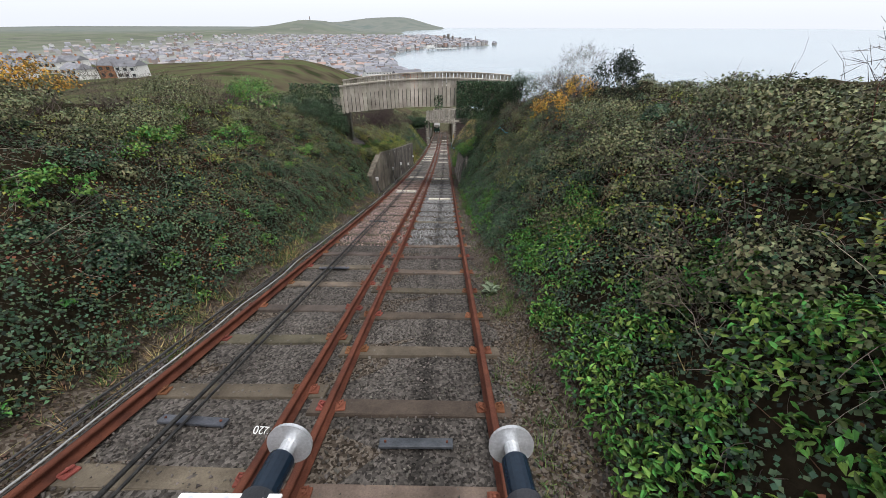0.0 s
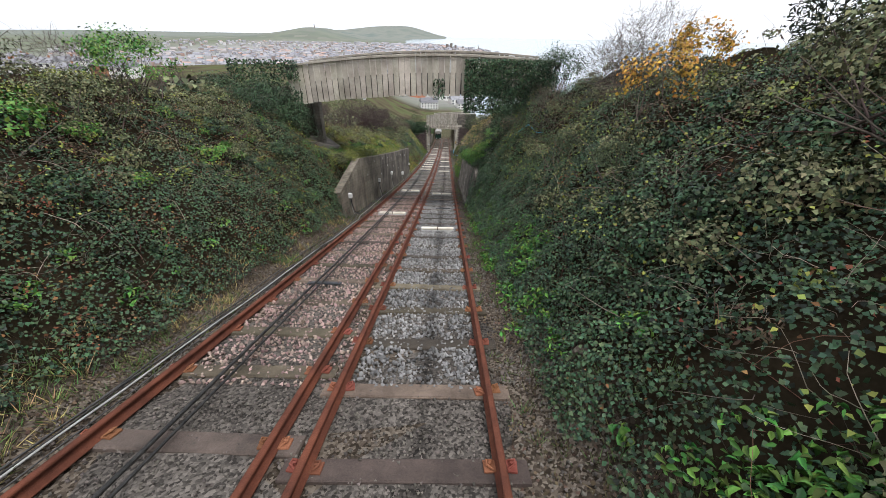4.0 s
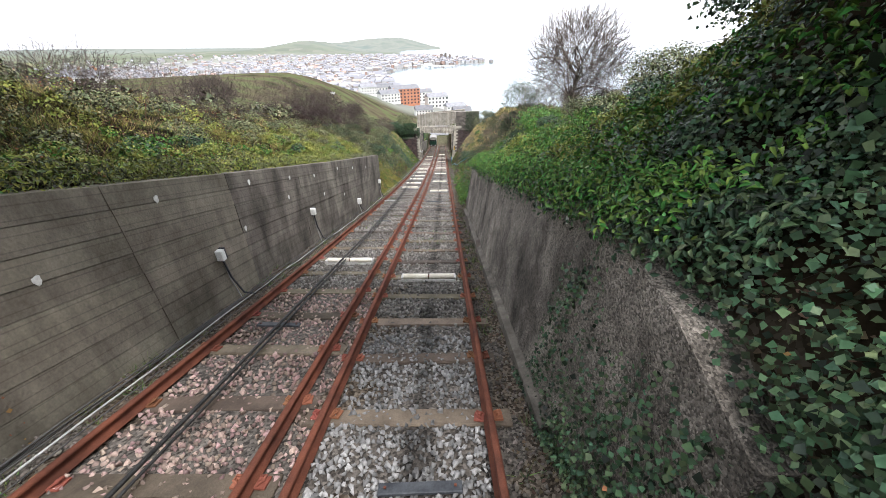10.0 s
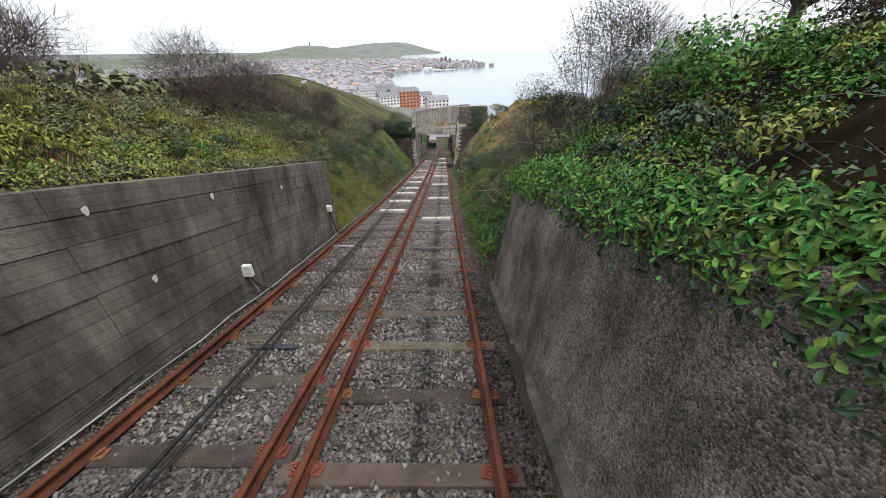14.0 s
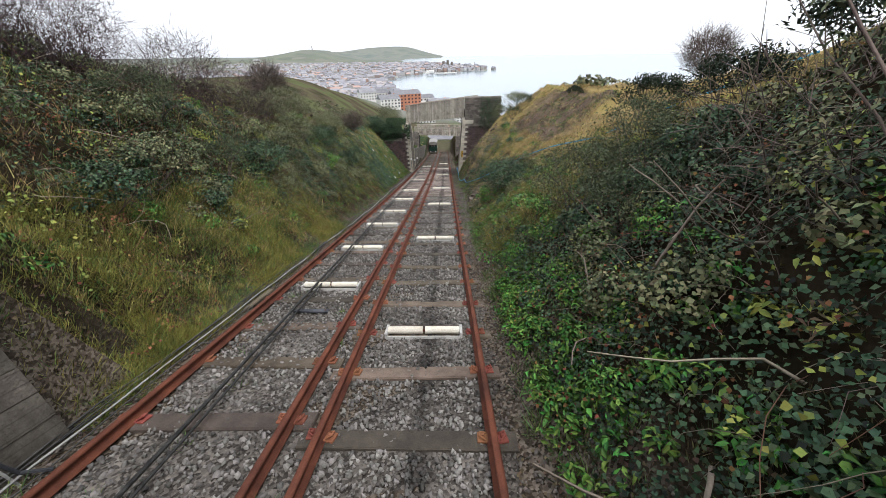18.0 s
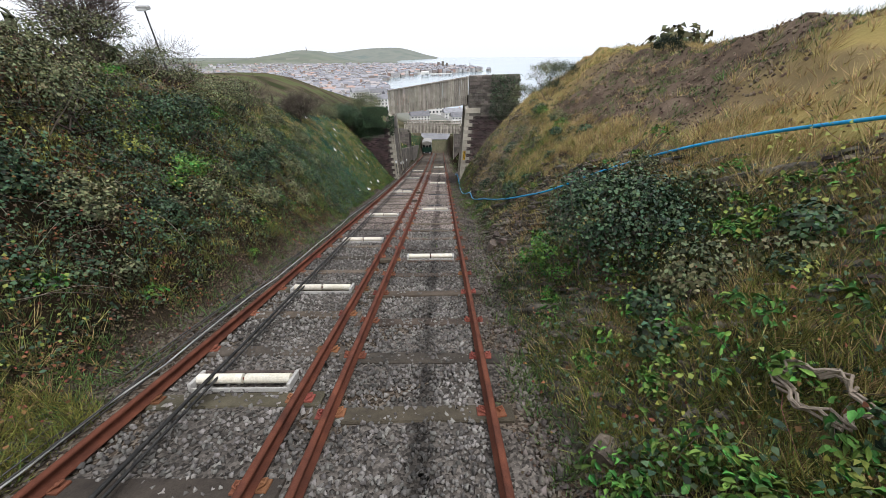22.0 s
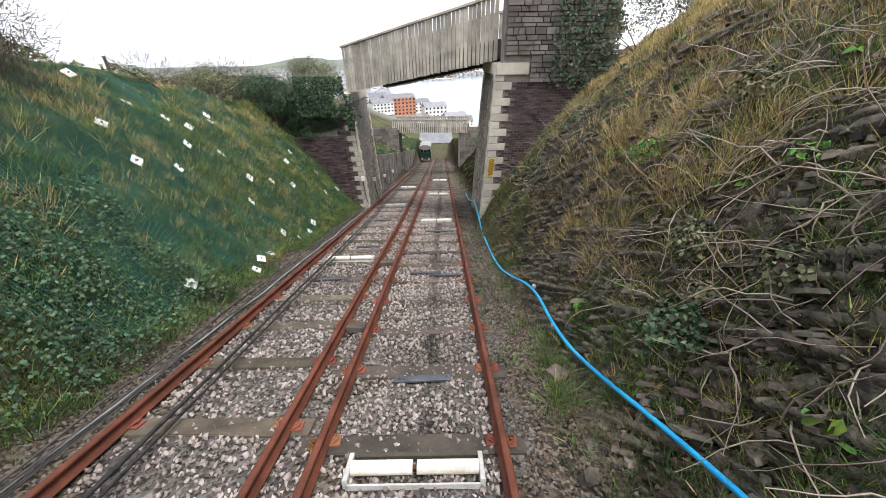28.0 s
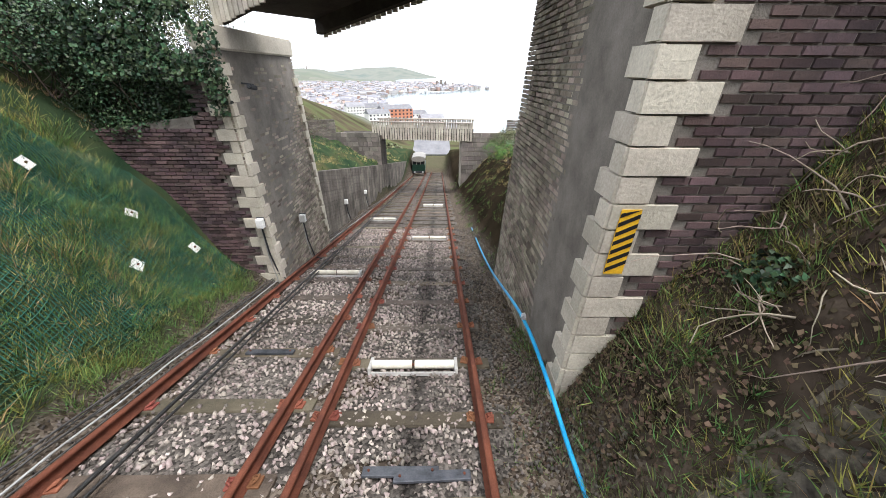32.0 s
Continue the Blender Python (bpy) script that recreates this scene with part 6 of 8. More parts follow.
tufts("grass_tufts", "tall green grass tussocks pushing through the netting", M_GRASS,
      [(-3.9, -6.6, 63, 79, 12), (1.7, 3.6, 52, 62, 3), (1.6, 3.2, 61, 67, 7), (-3.6, -5, 43, 50, 4)], 80, (0.14, 0.34), 2.2, 0.4, 0.0045, 0.16)


# ---- bushes and trees ----
def ball(n, hollow=0.55):
    d = unit(RG.normal(size=(n, 3)))
    return d * RG.uniform(hollow, 1, (n, 1)) ** 0.6


def bush(x, y, rx, ry, rz, kind, dens=1.0, sink=0.25):
    """A shrub standing on the bank: stems and a crown of many leaves in clumps."""
    z = float(gz(np.array([x]), np.array([y]))[0])
    c = np.array([x, y, z + rz * (1 - sink)])
    R = np.array([rx, ry, rz])
    spec = {"green": ("leafy_shrub", "leafy green shrub with rounded crown on the bank", M_BRAMBLE, 0.048, 0.8, 6200, M_TWIG),
            "ivy": ("ivy_mound", "thick mound of glossy dark green ivy", M_IVY, 0.05, 0.9, 8500, M_TWIG),
            "bright": ("leafy_shrub", "fresh green leafy shrub on the bank", M_BRIGHT, 0.075, 0.55, 3800, M_TWIG),
            "gorse": ("gorse_bush", "spiny grey-green gorse bush", M_GORSE, 0.06, 0.28, 7000, M_TWIG),
            "flower": ("gorse_bush", "gorse bush covered in dull yellow flowers", M_GORSE, 0.05, 0.25, 5000, M_TWIG),
            "fir": ("conifer_bush", "dark wind-shaped conifer bush", M_FIR, 0.085, 0.28, 9000, M_TWIG),
            "bare": ("bare_shrub", "leafless grey-brown twiggy shrub", M_BRAMBLE, 0.035, 0.7, 700, M_TWIG),
            "purple": ("bare_shrub", "leafless purplish-brown thicket of twigs", M_BRAMBLE, 0.04, 0.7, 250, M_PURPLE)}[kind]
    name, label, lm, size, asp, n, tw = spec
    group = {"bare_shrub": "leafless shrubs on the skyline", "leafy_shrub": "leafy shrubs on the banks", "gorse_bush": "gorse bushes on the banks"}.get(name, "")
    b = thing(name, label, "shrub", group, at=(x, y, z))
    vol = (rx * ry * rz) ** (2 / 3)
    n = int(n * vol * dens * 0.6)
    if kind in ("bare", "purple"):
        m = int(95 * vol * dens)
        s = np.stack([x + RG.normal(size=m) * rx * 0.35, y + RG.normal(size=m) * ry * 0.35, np.full(m, z - 0.1)], 1)
        s[:, 2] = gz(s[:, 0], s[:, 1]) - 0.05
        w = ball(m, 0.2) * R + np.array([0, 0, rz * 1.1])
        w[:, 2] = np.abs(w[:, 2])
        me = strand_mesh("stem_frame", s, w, RG.uniform(0.7, 1.15, m) * np.linalg.norm(w, axis=1) * 0.85, 0.5, RG.uniform(0.003, 0.008, m), 4, 0.3)
        mesh_ob("stem_frame", me, tw, b)
        fine = int(400 * vol * dens)
        P = c + ball(fine, 0.3) * R * np.where(RG.uniform(0, 1, (fine, 1)) < 0.25, 1.0, 0.86)
        P[:, 2] = np.maximum(P[:, 2], gz(P[:, 0], P[:, 1]) + 0.02)
        w = (P - c) / R + RG.normal(size=(fine, 3)) * 0.8 + np.array([0, 0, 0.5])
        mesh_ob("twig_spray", strand_mesh("twig_spray", P, w, RG.uniform(0.18, 0.5, fine), 0.4, RG.uniform(0.0035, 0.007, fine), 1, 0.3), tw, b)
    else:
        m = int(26 * vol) + 8
        s = np.stack([x + RG.normal(size=m) * rx * 0.2, y + RG.normal(size=m) * ry * 0.2, np.full(m, z - 0.15)], 1)
        w = ball(m, 0.5) * R + np.array([0, 0, rz])
        mesh_ob("stem_frame", strand_mesh("stem_frame", s, w, np.linalg.norm(w, axis=1) * 0.95, 0.25, RG.uniform(0.008, 0.02, m), 4, 0.3), tw, b)
    k = max(6, int(n / 55))
    cl = ball(k, 0.75)
    cl[:, 2] = np.where(cl[:, 2] < -0.35, -cl[:, 2], cl[:, 2])
    cl *= RG.uniform(0.8, 1.12, (k, 1))
    which = RG.integers(0, k, n)
    u = cl[which] * RG.uniform(0.72, 1.0, (n, 1)) + np.clip(RG.normal(size=(n, 3)), -1.6, 1.6) * 0.12
    P = c + u * R
    low = gz(P[:, 0], P[:, 1])
    P[:, 2] = np.maximum(P[:, 2], low + 0.02)
    N = u + RG.normal(size=(n, 3)) * 0.55 + np.array([0, 0, 0.35])
    if asp < 0.3:
        N = np.cross(N, RG.normal(size=(n, 3)))
    mesh_ob("crown", leaf_mesh("crown", P, N, RG.uniform(0.6, 1.3, n) * size, aspect=asp), lm, b)
    if kind == "flower":
        f = int(n * 0.55)
        i = RG.integers(0, n, f)
        top = u[i][:, 2] > -0.1
        Q = (P[i] + unit(u[i]) * 0.05)[top]
        mesh_ob("blossom", leaf_mesh("blossom", Q, u[i][top] + RG.normal(size=(top.sum(), 3)) * 0.5, RG.uniform(0.045, 0.075, top.sum()), aspect=0.9), M_GORSEFL, b, "dull yellow gorse flowers")
    return b


for x, y, rx, ry, rz, kd, *more in [
        # left of the line, from the top down
        (-6.7, 3.8, 1.1, 1.3, 0.5, "green"), (-8.0, 6.2, 1.2, 1.5, 0.5, "green"), (-7.4, 9.4, 1.1, 1.3, 0.55, "green"), (-9.2, 1.5, 1.2, 1.4, 0.45, "bare"), (-8.6, 3.6, 1.0, 1.2, 0.4, "flower"),
        (-11.5, 10.5, 1.2, 1.4, 0.8, "flower"), (-9.3, 13.0, 1.3, 1.5, 0.85, "green"), (-7.0, 13.5, 0.9, 1.2, 0.6, "green"), (-8.2, 16.5, 1.2, 1.2, 0.9, "bright"), (-10.8, 17.5, 1.3, 1.6, 1.0, "purple"),
        (-6.6, 17.6, 0.8, 0.9, 0.6, "green"), (-7.2, 21.3, 1.3, 1.1, 1.15, "ivy"), (-8.8, 21.2, 1.2, 1.0, 0.9, "ivy"), (-10.4, 21.4, 1.3, 1.1, 0.6, "ivy"), (-12, 14, 1.6, 1.8, 0.9, "bare"),
        (-9.5, 31, 1.5, 2.0, 0.8, "purple"), (-10.5, 35, 1.6, 2.2, 1.0, "purple"), (-9.0, 39, 1.4, 1.8, 1.0, "purple"), (-11.5, 28, 1.5, 1.8, 0.9, "bare"), (-7.8, 43.4, 1.4, 1.6, 1.25, "purple", 1.9), (-6.1, 21.5, 0.9, 0.8, 1.1, "ivy"), (-6.6, 26.0, 0.9, 1.0, 0.5, "green"), (-7.6, 33, 1.3, 1.8, 0.6, "purple"), (-7.9, 29, 1.2, 1.6, 0.5, "bare"),
        (-6.3, 44.6, 1.0, 1.0, 0.6, "gorse"), (-8.0, 46.2, 1.4, 1.7, 1.15, "purple", 1.9), (-8.4, 48.8, 1.5, 1.8, 1.35, "purple", 1.9), (-7.6, 51.6, 1.3, 1.6, 1.25, "purple", 1.9), (-10.3, 46.5, 1.7, 2.2, 1.5, "purple"), (-10.5, 51, 1.7, 2.2, 1.4, "purple"), (-7.0, 53.8, 1.0, 1.3, 0.95, "purple", 1.9), (-7.2, 55.3, 0.9, 1.2, 0.6, "green"),
        (-6.0, 58.2, 0.9, 1.1, 0.6, "ivy"), (-8.2, 59.0, 1.2, 1.5, 0.8, "green"), (-9.5, 56.0, 1.3, 1.6, 0.9, "bare"), (-9.0, 63.0, 1.1, 1.4, 0.8, "bare"), (-5.6, 49.0, 0.7, 0.9, 0.5, "gorse"),
        (-5.9, 80.2, 1.3, 0.9, 1.5, "ivy", 2.2), (-7.4, 79.8, 1.6, 1.0, 1.15, "ivy", 2.2), (-4.9, 80.7, 0.8, 0.8, 1.5, "ivy", 2.2), (-9.2, 80.4, 1.9, 1.3, 1.1, "purple", 1.8), (-6.2, 82.5, 1.6, 1.2, 1.5, "green", 1.8), (-8.4, 77.4, 1.2, 1.1, 0.8, "green"), (-9.6, 78.5, 1.5, 1.3, 1.0, "bare"), (-8.9, 75.0, 1.0, 1.4, 0.7, "bare"), (-9.0, 69.8, 0.8, 1.2, 0.5, "bare"),
        (-7.2, 90, 1.4, 2.0, 0.6, "purple"), (-8.2, 96, 1.6, 2.2, 0.8, "bare"), (-6.5, 104, 1.4, 2.0, 0.6, "green"),
        (-6.0, 5.2, 0.7, 0.8, 0.35, "bright"), (-6.4, 8.0, 0.7, 0.9, 0.4, "bright"), (-6.6, 11.6, 0.8, 1.0, 0.45, "bright"), (-5.9, 15.6, 0.6, 0.8, 0.35, "bright"), (-5.6, 46.6, 0.8, 1.0, 0.5, "green", 1.3), (-6.0, 53.5, 0.9, 1.0, 0.5, "green", 1.3), (-5.3, 57.0, 0.6, 0.8, 0.4, "bright"),
        (-7.4, 64.8, 0.9, 0.9, 0.7, "bare", 1.4), (-7.3, 69.6, 1.1, 1.2, 0.75, "bare", 1.5), (-8.2, 61.5, 0.9, 1.0, 0.6, "green", 1.2),
        (-5.4, 51.0, 0.8, 1.0, 0.6, "ivy"), (-6.2, 55.5, 0.9, 1.1, 0.7, "green", 1.3), (-5.2, 59.6, 0.7, 0.9, 0.55, "ivy"), (-6.6, 48.4, 0.9, 1.0, 0.6, "gorse", 1.3), (-5.3, 45.4, 0.6, 0.8, 0.4, "ivy"), (-6.6, 61.5, 0.9, 1.2, 0.6, "green", 1.3),
        # right of the line
        (4.6, 3.4, 1.3, 1.6, 0.33, "green"), (5.6, 5.6, 1.5, 1.7, 0.33, "green"), (4.0, 4.6, 0.9, 1.1, 0.5, "bare"), (3.9, 6.6, 1.1, 1.4, 0.55, "green"), (6.3, 8.4, 1.4, 1.6, 0.33, "green"), (4.4, 9.4, 1.2, 1.4, 0.6, "green"), (6.9, 2.6, 1.5, 1.8, 0.33, "green"), (6.4, 4.6, 1.0, 1.2, 0.75, "bare"), (3.1, 3.0, 0.8, 1.0, 0.45, "bare"),
        (5.35, 11.4, 0.75, 0.75, 1.0, "fir"), (4.2, 13.4, 0.75, 0.8, 0.75, "flower"), (5.4, 14.5, 0.7, 0.8, 0.7, "flower"), (3.3, 12.0, 0.8, 1.0, 0.4, "gorse"), (3.4, 15.2, 0.8, 1.0, 0.55, "gorse"), (5.2, 16.6, 1.2, 1.4, 1.0, "bare"),
        (3.9, 19.2, 1.0, 1.1, 0.8, "bare"), (5.6, 19.0, 1.3, 1.4, 1.0, "bare"), (3.0, 21.0, 0.6, 0.7, 0.5, "bare"), (4.6, 21.7, 1.2, 0.7, 1.0, "ivy"), (2.9, 22.1, 0.9, 0.45, 0.9, "ivy"), (5.0, 26.2, 1.4, 0.9, 1.0, "ivy"), (7.4, 20.5, 1.6, 1.6, 1.4, "bare"),
        (5.0, 28.4, 1.1, 1.3, 0.35, "green"), (4.2, 29.8, 1.0, 1.3, 0.35, "green"), (6.5, 31.5, 1.3, 1.6, 0.6, "green"), (7.2, 36.5, 1.5, 1.7, 1.2, "purple"), (4.3, 36.0, 1.0, 1.4, 0.7, "bright"),
        (3.1, 41.2, 0.9, 1.1, 1.3, "gorse"), (4.6, 47.6, 0.9, 1.0, 0.5, "gorse"), (4.7, 43.6, 0.9, 1.0, 0.7, "fir"), (2.3, 55.0, 0.6, 0.7, 0.4, "bright"), (6.0, 41.5, 1.3, 1.6, 1.0, "bare"), (3.2, 42.4, 0.9, 1.2, 0.7, "bare"), (3.6, 45.6, 0.9, 1.1, 0.7, "gorse"), (5.6, 46.6, 0.8, 1.0, 0.55, "fir"), (5.4, 48.9, 0.8, 0.9, 0.55, "fir"), (3.0, 44.4, 0.8, 1.0, 0.6, "gorse"), (2.5, 47.9, 0.7, 0.9, 0.5, "bright"),
        (2.9, 54.0, 1.1, 1.2, 0.8, "ivy", 1.4), (4.1, 39.6, 1.1, 1.0, 1.6, "gorse", 1.4), (5.2, 40.6, 1.2, 1.2, 1.3, "bare", 1.6), (3.2, 46.4, 1.1, 1.2, 0.85, "gorse", 1.3), (8.5, 64.0, 0.6, 0.7, 0.4, "fir"), (6.3, 68.6, 0.8, 0.8, 0.6, "gorse", 1.4), (5.4, 67.2, 0.6, 0.7, 0.45, "gorse", 1.3), (5.4, 72.6, 1.2, 1.2, 0.8, "green"), (6.0, 70.2, 1.2, 1.3, 0.7, "green"), (9.5, 44, 1.8, 2.0, 1.2, "bare"),
        (3.9, 88, 1.2, 1.8, 0.7, "green"), (4.2, 94, 1.2, 1.8, 0.7, "bright"), (5.4, 99, 1.6, 1.2, 0.8, "green"), (3.6, 107, 1.2, 2.0, 0.7, "green")]:
    bush(x, y, rx, ry, rz, kd, *more)


def tree(x, y, h, spread, label, leafy=0, material=None):
    """A small bare tree: trunk, limbs and many twigs."""
    z = float(gz(np.array([x]), np.array([y]))[0])
    t = thing("tree", label, "tree", at=(x, y, z))
    rn = random.Random(int(x * 10 + y))
    bm = bmesh.new()
    lean = rn.uniform(-0.1, 0.1)
    tube(bm, [(x, y, z - 0.2), (x + lean * 0.4, y, z + h * 0.18), (x + lean, y + 0.05, z + h * 0.36), (x + lean * 1.5, y, z + h * 0.55)], 0.035 * h ** 0.7 + 0.02, 8, 0.025)
    part("trunk", bm, M_TWIG, t, smooth=True)
    m = 16
    s = np.array([(x + lean * f, y, z + h * (0.1 + 0.4 * f)) for f in RG.uniform(0, 1, m)])
    a = RG.uniform(0, 6.28, m)
    w = np.stack([np.cos(a) * spread, np.sin(a) * spread, RG.uniform(0.3, 1.0, m) * h * 0.6], 1)
    mesh_ob("branching", strand_mesh("branching", s, w, np.linalg.norm(w, axis=1) * 0.75, 0.3, RG.uniform(0.014, 0.026, m) * h ** 0.5, 8, 0.35), M_TWIG, t)
    m = int(700 * h)
    c = np.array([x, y, z + h * 0.58])
    P = c + ball(m, 0.25) * np.array([spread, spread, h * 0.4])
    w = (P - c) / np.array([spread, spread, h * 0.4]) + np.array([0, 0, 0.7]) + RG.normal(size=(m, 3)) * 0.5
    P = P - unit(w) * 0.25
    mesh_ob("twig_spray", strand_mesh("twig_spray", P, w, RG.uniform(0.3, 0.7, m) * h ** 0.4 * 0.7, 0.45, RG.uniform(0.005, 0.01, m), 2, 0.4), M_TWIG, t)
    if leafy:
        P = c + ball(leafy, 0.4) * np.array([spread, spread, h * 0.4])
        mesh_ob("crown", leaf_mesh("crown", P, RG.normal(size=(leafy, 3)), RG.uniform(0.03, 0.07, leafy), aspect=0.7), material or M_BRAMBLE, t)


tree(5.7, 36.8, 4.1, 2.0, "bare rounded thorn tree above the wall", 900)
tree(-6.9, 68.4, 1.5, 0.9, "small wind-bent bare thorn tree on the skyline", 500)
tree(-9.2, 60.5, 2.4, 1.1, "bare thorn tree behind the cutting")
tree(13.5, 60.0, 2.8, 1.3, "bare tree on the grassy mound")
tree(-12.5, 42.0, 2.4, 1.4, "bare wind-bent tree on the hillside")
tree(-14, 26, 2.0, 1.2, "small bare tree on the hillside")


# long pale bramble stems and roots
def stems(name, label, zones, n_m2, length, r, material, sag=0.25, up=0.8, bend=0.5):
    xs, ys = zip(*[scatter(a, b, c, d, n_m2, 0.3, -1) for a, b, c, d in zones])
    x, y = np.concatenate(xs), np.concatenate(ys)
    n = len(x)
    P = np.stack([x, y, gz(x, y) + 0.03], 1)
    W = gn(x, y) * up + RG.normal(size=(n, 3)) * np.array([0.8, 0.8, 0.3])
    stuff(name, strand_mesh(name, P, W, RG.uniform(*length, n), bend, RG.uniform(*r, n), 5, 0.4, sag), material, label, "plants")


stems("bramble_stems", "pale arching bramble stems over the bank", [(2.6, 5.5, 1, 9), (2.4, 5, 9, 21), (-5, -8, 0, 19), (2.2, 5, 38, 50), (-4.5, -8, 44, 62)], 3.0, (0.4, 1.1), (0.003, 0.007), M_TWIG_PALE, 0.25, 0.8, 0.75)
stems("dead_canes", "thick pale dead canes curving over the bank", [(2.7, 5.2, 1.5, 8), (2.4, 3.6, 38, 42), (-5.5, -7.5, 0, 5), (-6, -8, 44, 52)], 1.3, (0.7, 1.7), (0.005, 0.01), M_TWIG_PALE, 0.2, 0.8, 0.75)
stems("bramble_canes", "red-brown bramble canes arching over the leaves", [(2.2, 5.5, 0, 21), (2.0, 5, 37, 54), (-4.5, -8, 0, 20), (-4.2, -8, 43, 63), (-5, -9, 24, 43)], 4, (0.5, 1.5), (0.002, 0.005), M_CANE, 0.2, 0.9)
stems("dark_stems", "brown tangled stems in the undergrowth", [(2.2, 6, 0, 21), (-4.2, -8, 0, 20), (2, 5, 37, 53), (-4.2, -8, 44, 63), (2.0, 4.5, 22, 37), (-5, -9, 24, 43)], 9, (0.3, 0.9), (0.002, 0.005), M_TWIG, 0.1)
stems("dry_stems", "pale dry bramble stems tangled over the banks", [(2.6, 5.0, 0.5, 13), (-4.7, -7.6, 46, 63), (-4.8, -7.5, 1, 20), (2.1, 4.4, 37.5, 47)], 22, (0.25, 0.75), (0.002, 0.0042), M_TWIG_PALE, 0.2, 0.9, 0.7)
stems("roots", "pale gnarled roots and ivy stems on the rock face", [(2.5, 4.2, 63.2, 67.6), (2.5, 4.4, 64, 67.4), (2.5, 4.4, 63.6, 67.8), (2.6, 4.4, 71, 75)], 36, (0.3, 0.9), (0.004, 0.01), M_TWIG_PALE, 0.25, 0.5, 1.0)
stems("ivy_trunks", "thick gnarled ivy trunks climbing the bank", [(1.9, 3.6, 38.5, 43.5)], 2.6, (0.7, 1.6), (0.009, 0.022), M_TWIG_PALE, 0.05, 0.7, 0.7)

# ---- slate face of the lower cutting ----
M_SLATE = mat("wet_grey_slate", (0.045, 0.036, 0.029), (0.19, 0.153, 0.12), 5.0, 0.7, bump=1.0, fine=26, rand=0.4, spec=0.3)
M_SLATE2 = mat("wet_grey_slate_rubble", (0.05, 0.041, 0.034), (0.17, 0.142, 0.118), 1.2, 0.75, bump=0.6, fine=30, island=0.75, spec=0.2)

weather(M_SLATE, 0.6, 0.0, 0.0, (1.0, 1.4, 6))


def slab_mesh(seed):
    rn = random.Random(seed)
    bm = bmesh.new()
    n = 7
    lo, hi = [], []
    for i in range(n):
        a = 2 * math.pi * i / n + rn.uniform(-0.25, 0.25)
        r = rn.uniform(0.36, 0.55)
        lo.append(bm.verts.new((math.cos(a) * r, math.sin(a) * r * 0.7, -0.5 + rn.uniform(-0.1, 0.1))))
        hi.append(bm.verts.new((math.cos(a) * r * rn.uniform(0.82, 1), math.sin(a) * r * 0.7 * rn.uniform(0.82, 1), 0.5 + rn.uniform(-0.2, 0.1))))
    bm.faces.new(lo[::-1])
    bm.faces.new(hi)
    for i in range(n):
        bm.faces.new((lo[i], lo[(i + 1) % n], hi[(i + 1) % n], hi[i]))
    me = bpy.data.meshes.new("slab")
    bm.to_mesh(me)
    bm.free()
    me.materials.append(M_SLATE)
    return me


SLABS = [slab_mesh(s) for s in range(8)]
face = thing("rock_face", "broken layered slate rock face with ledges beside the line", "rock face", kind="structure")


def dice(i, j):
    """A fixed throw for a pair of whole numbers, 0 to 1."""
    v = np.sin(i * 127.1 + j * 311.7) * 43758.5453
    return v - np.floor(v)


DIP = 0.6  # the beds fall this much to the metre along the line


def beds(y, z, x):
    """Height across the bedding."""
    return (z + DIP * y + 0.12 * np.sin(y * 0.7) + 0.03 * np.sin(y * 3.1 + x * 4)) / 1.17


def bareness(x, y):
    """Where the rock shows, 0 to 1."""
    return smooth(-0.55, 0.25, np.sin(y * 0.8 + x * 1.7) + 0.6 * np.sin(y * 2.3 - x * 1.1) + 0.55 + 0.6 * smooth(66.5, 69, y) - 1.5 * smooth(60, 62, y) * smooth(67.5, 65.5, y) * smooth(2.5, 3.2, x))


ry = np.arange(51.0, 73.6, 0.035)
rv = np.linspace(0, 1, 150)
prof_x = np.array([[profile(KEY_R, y)[0][0], profile(KEY_R, y)[4][0]] for y in ry])
RX = prof_x[:, :1] + 0.05 + (prof_x[:, 1:] - prof_x[:, :1] - 0.1) * rv[None, :] ** 1.1
RY = np.broadcast_to(ry[:, None], RX.shape)
RZ = gz(RX.ravel(), RY.ravel()).reshape(RX.shape)
RN = gn(RX.ravel(), RY.ravel()).reshape(*RX.shape, 3)
height = beds(RY, RZ, RX)
thick = height / 0.17
group_of = np.floor(thick)
inner = thick - group_of
split = 0.3 + 0.4 * dice(group_of, 5)
layer = group_of * 2 + (inner > split)
in_bed = np.where(inner > split, (inner - split) / (1 - split), inner / split)
course = dice(layer, 1)
span_y = 0.16 + 0.55 * dice(layer, 7)
run = (RY + RX * 0.6 + dice(layer, 3) * 2) / span_y
cell = np.floor(run)
chip = np.floor(height / 0.03)
proud = 0.1 * course + 0.12 * dice(layer, cell) + 0.02 * dice(chip, np.floor(RY * 5 + 3 * dice(chip, 2)))
slit = (in_bed < 0.16 + 0.2 * dice(layer, cell + 9)) | ((run - cell) * span_y < 0.035)
proud = np.where(slit, -0.1 - 0.1 * dice(layer, cell + 4), proud - 0.09)
bare = bareness(RX, RY)
rim = np.minimum(1, 9 * np.minimum(rv, 1 - rv))[None, :] * np.minimum(1, np.minimum(ry - 51.0, 73.6 - ry) * 0.7)[:, None]
proud = proud * (0.25 + 0.75 * bare) * rim + 0.04 * np.sin(RY * 1.9) * np.sin(RX * 2.3 + RY) * rim
RP = np.stack([RX, RY, RZ], -1) + RN * proud[..., None]
na, nb = RX.shape
q = (np.arange(na - 1)[:, None] * nb + np.arange(nb - 1)).ravel()
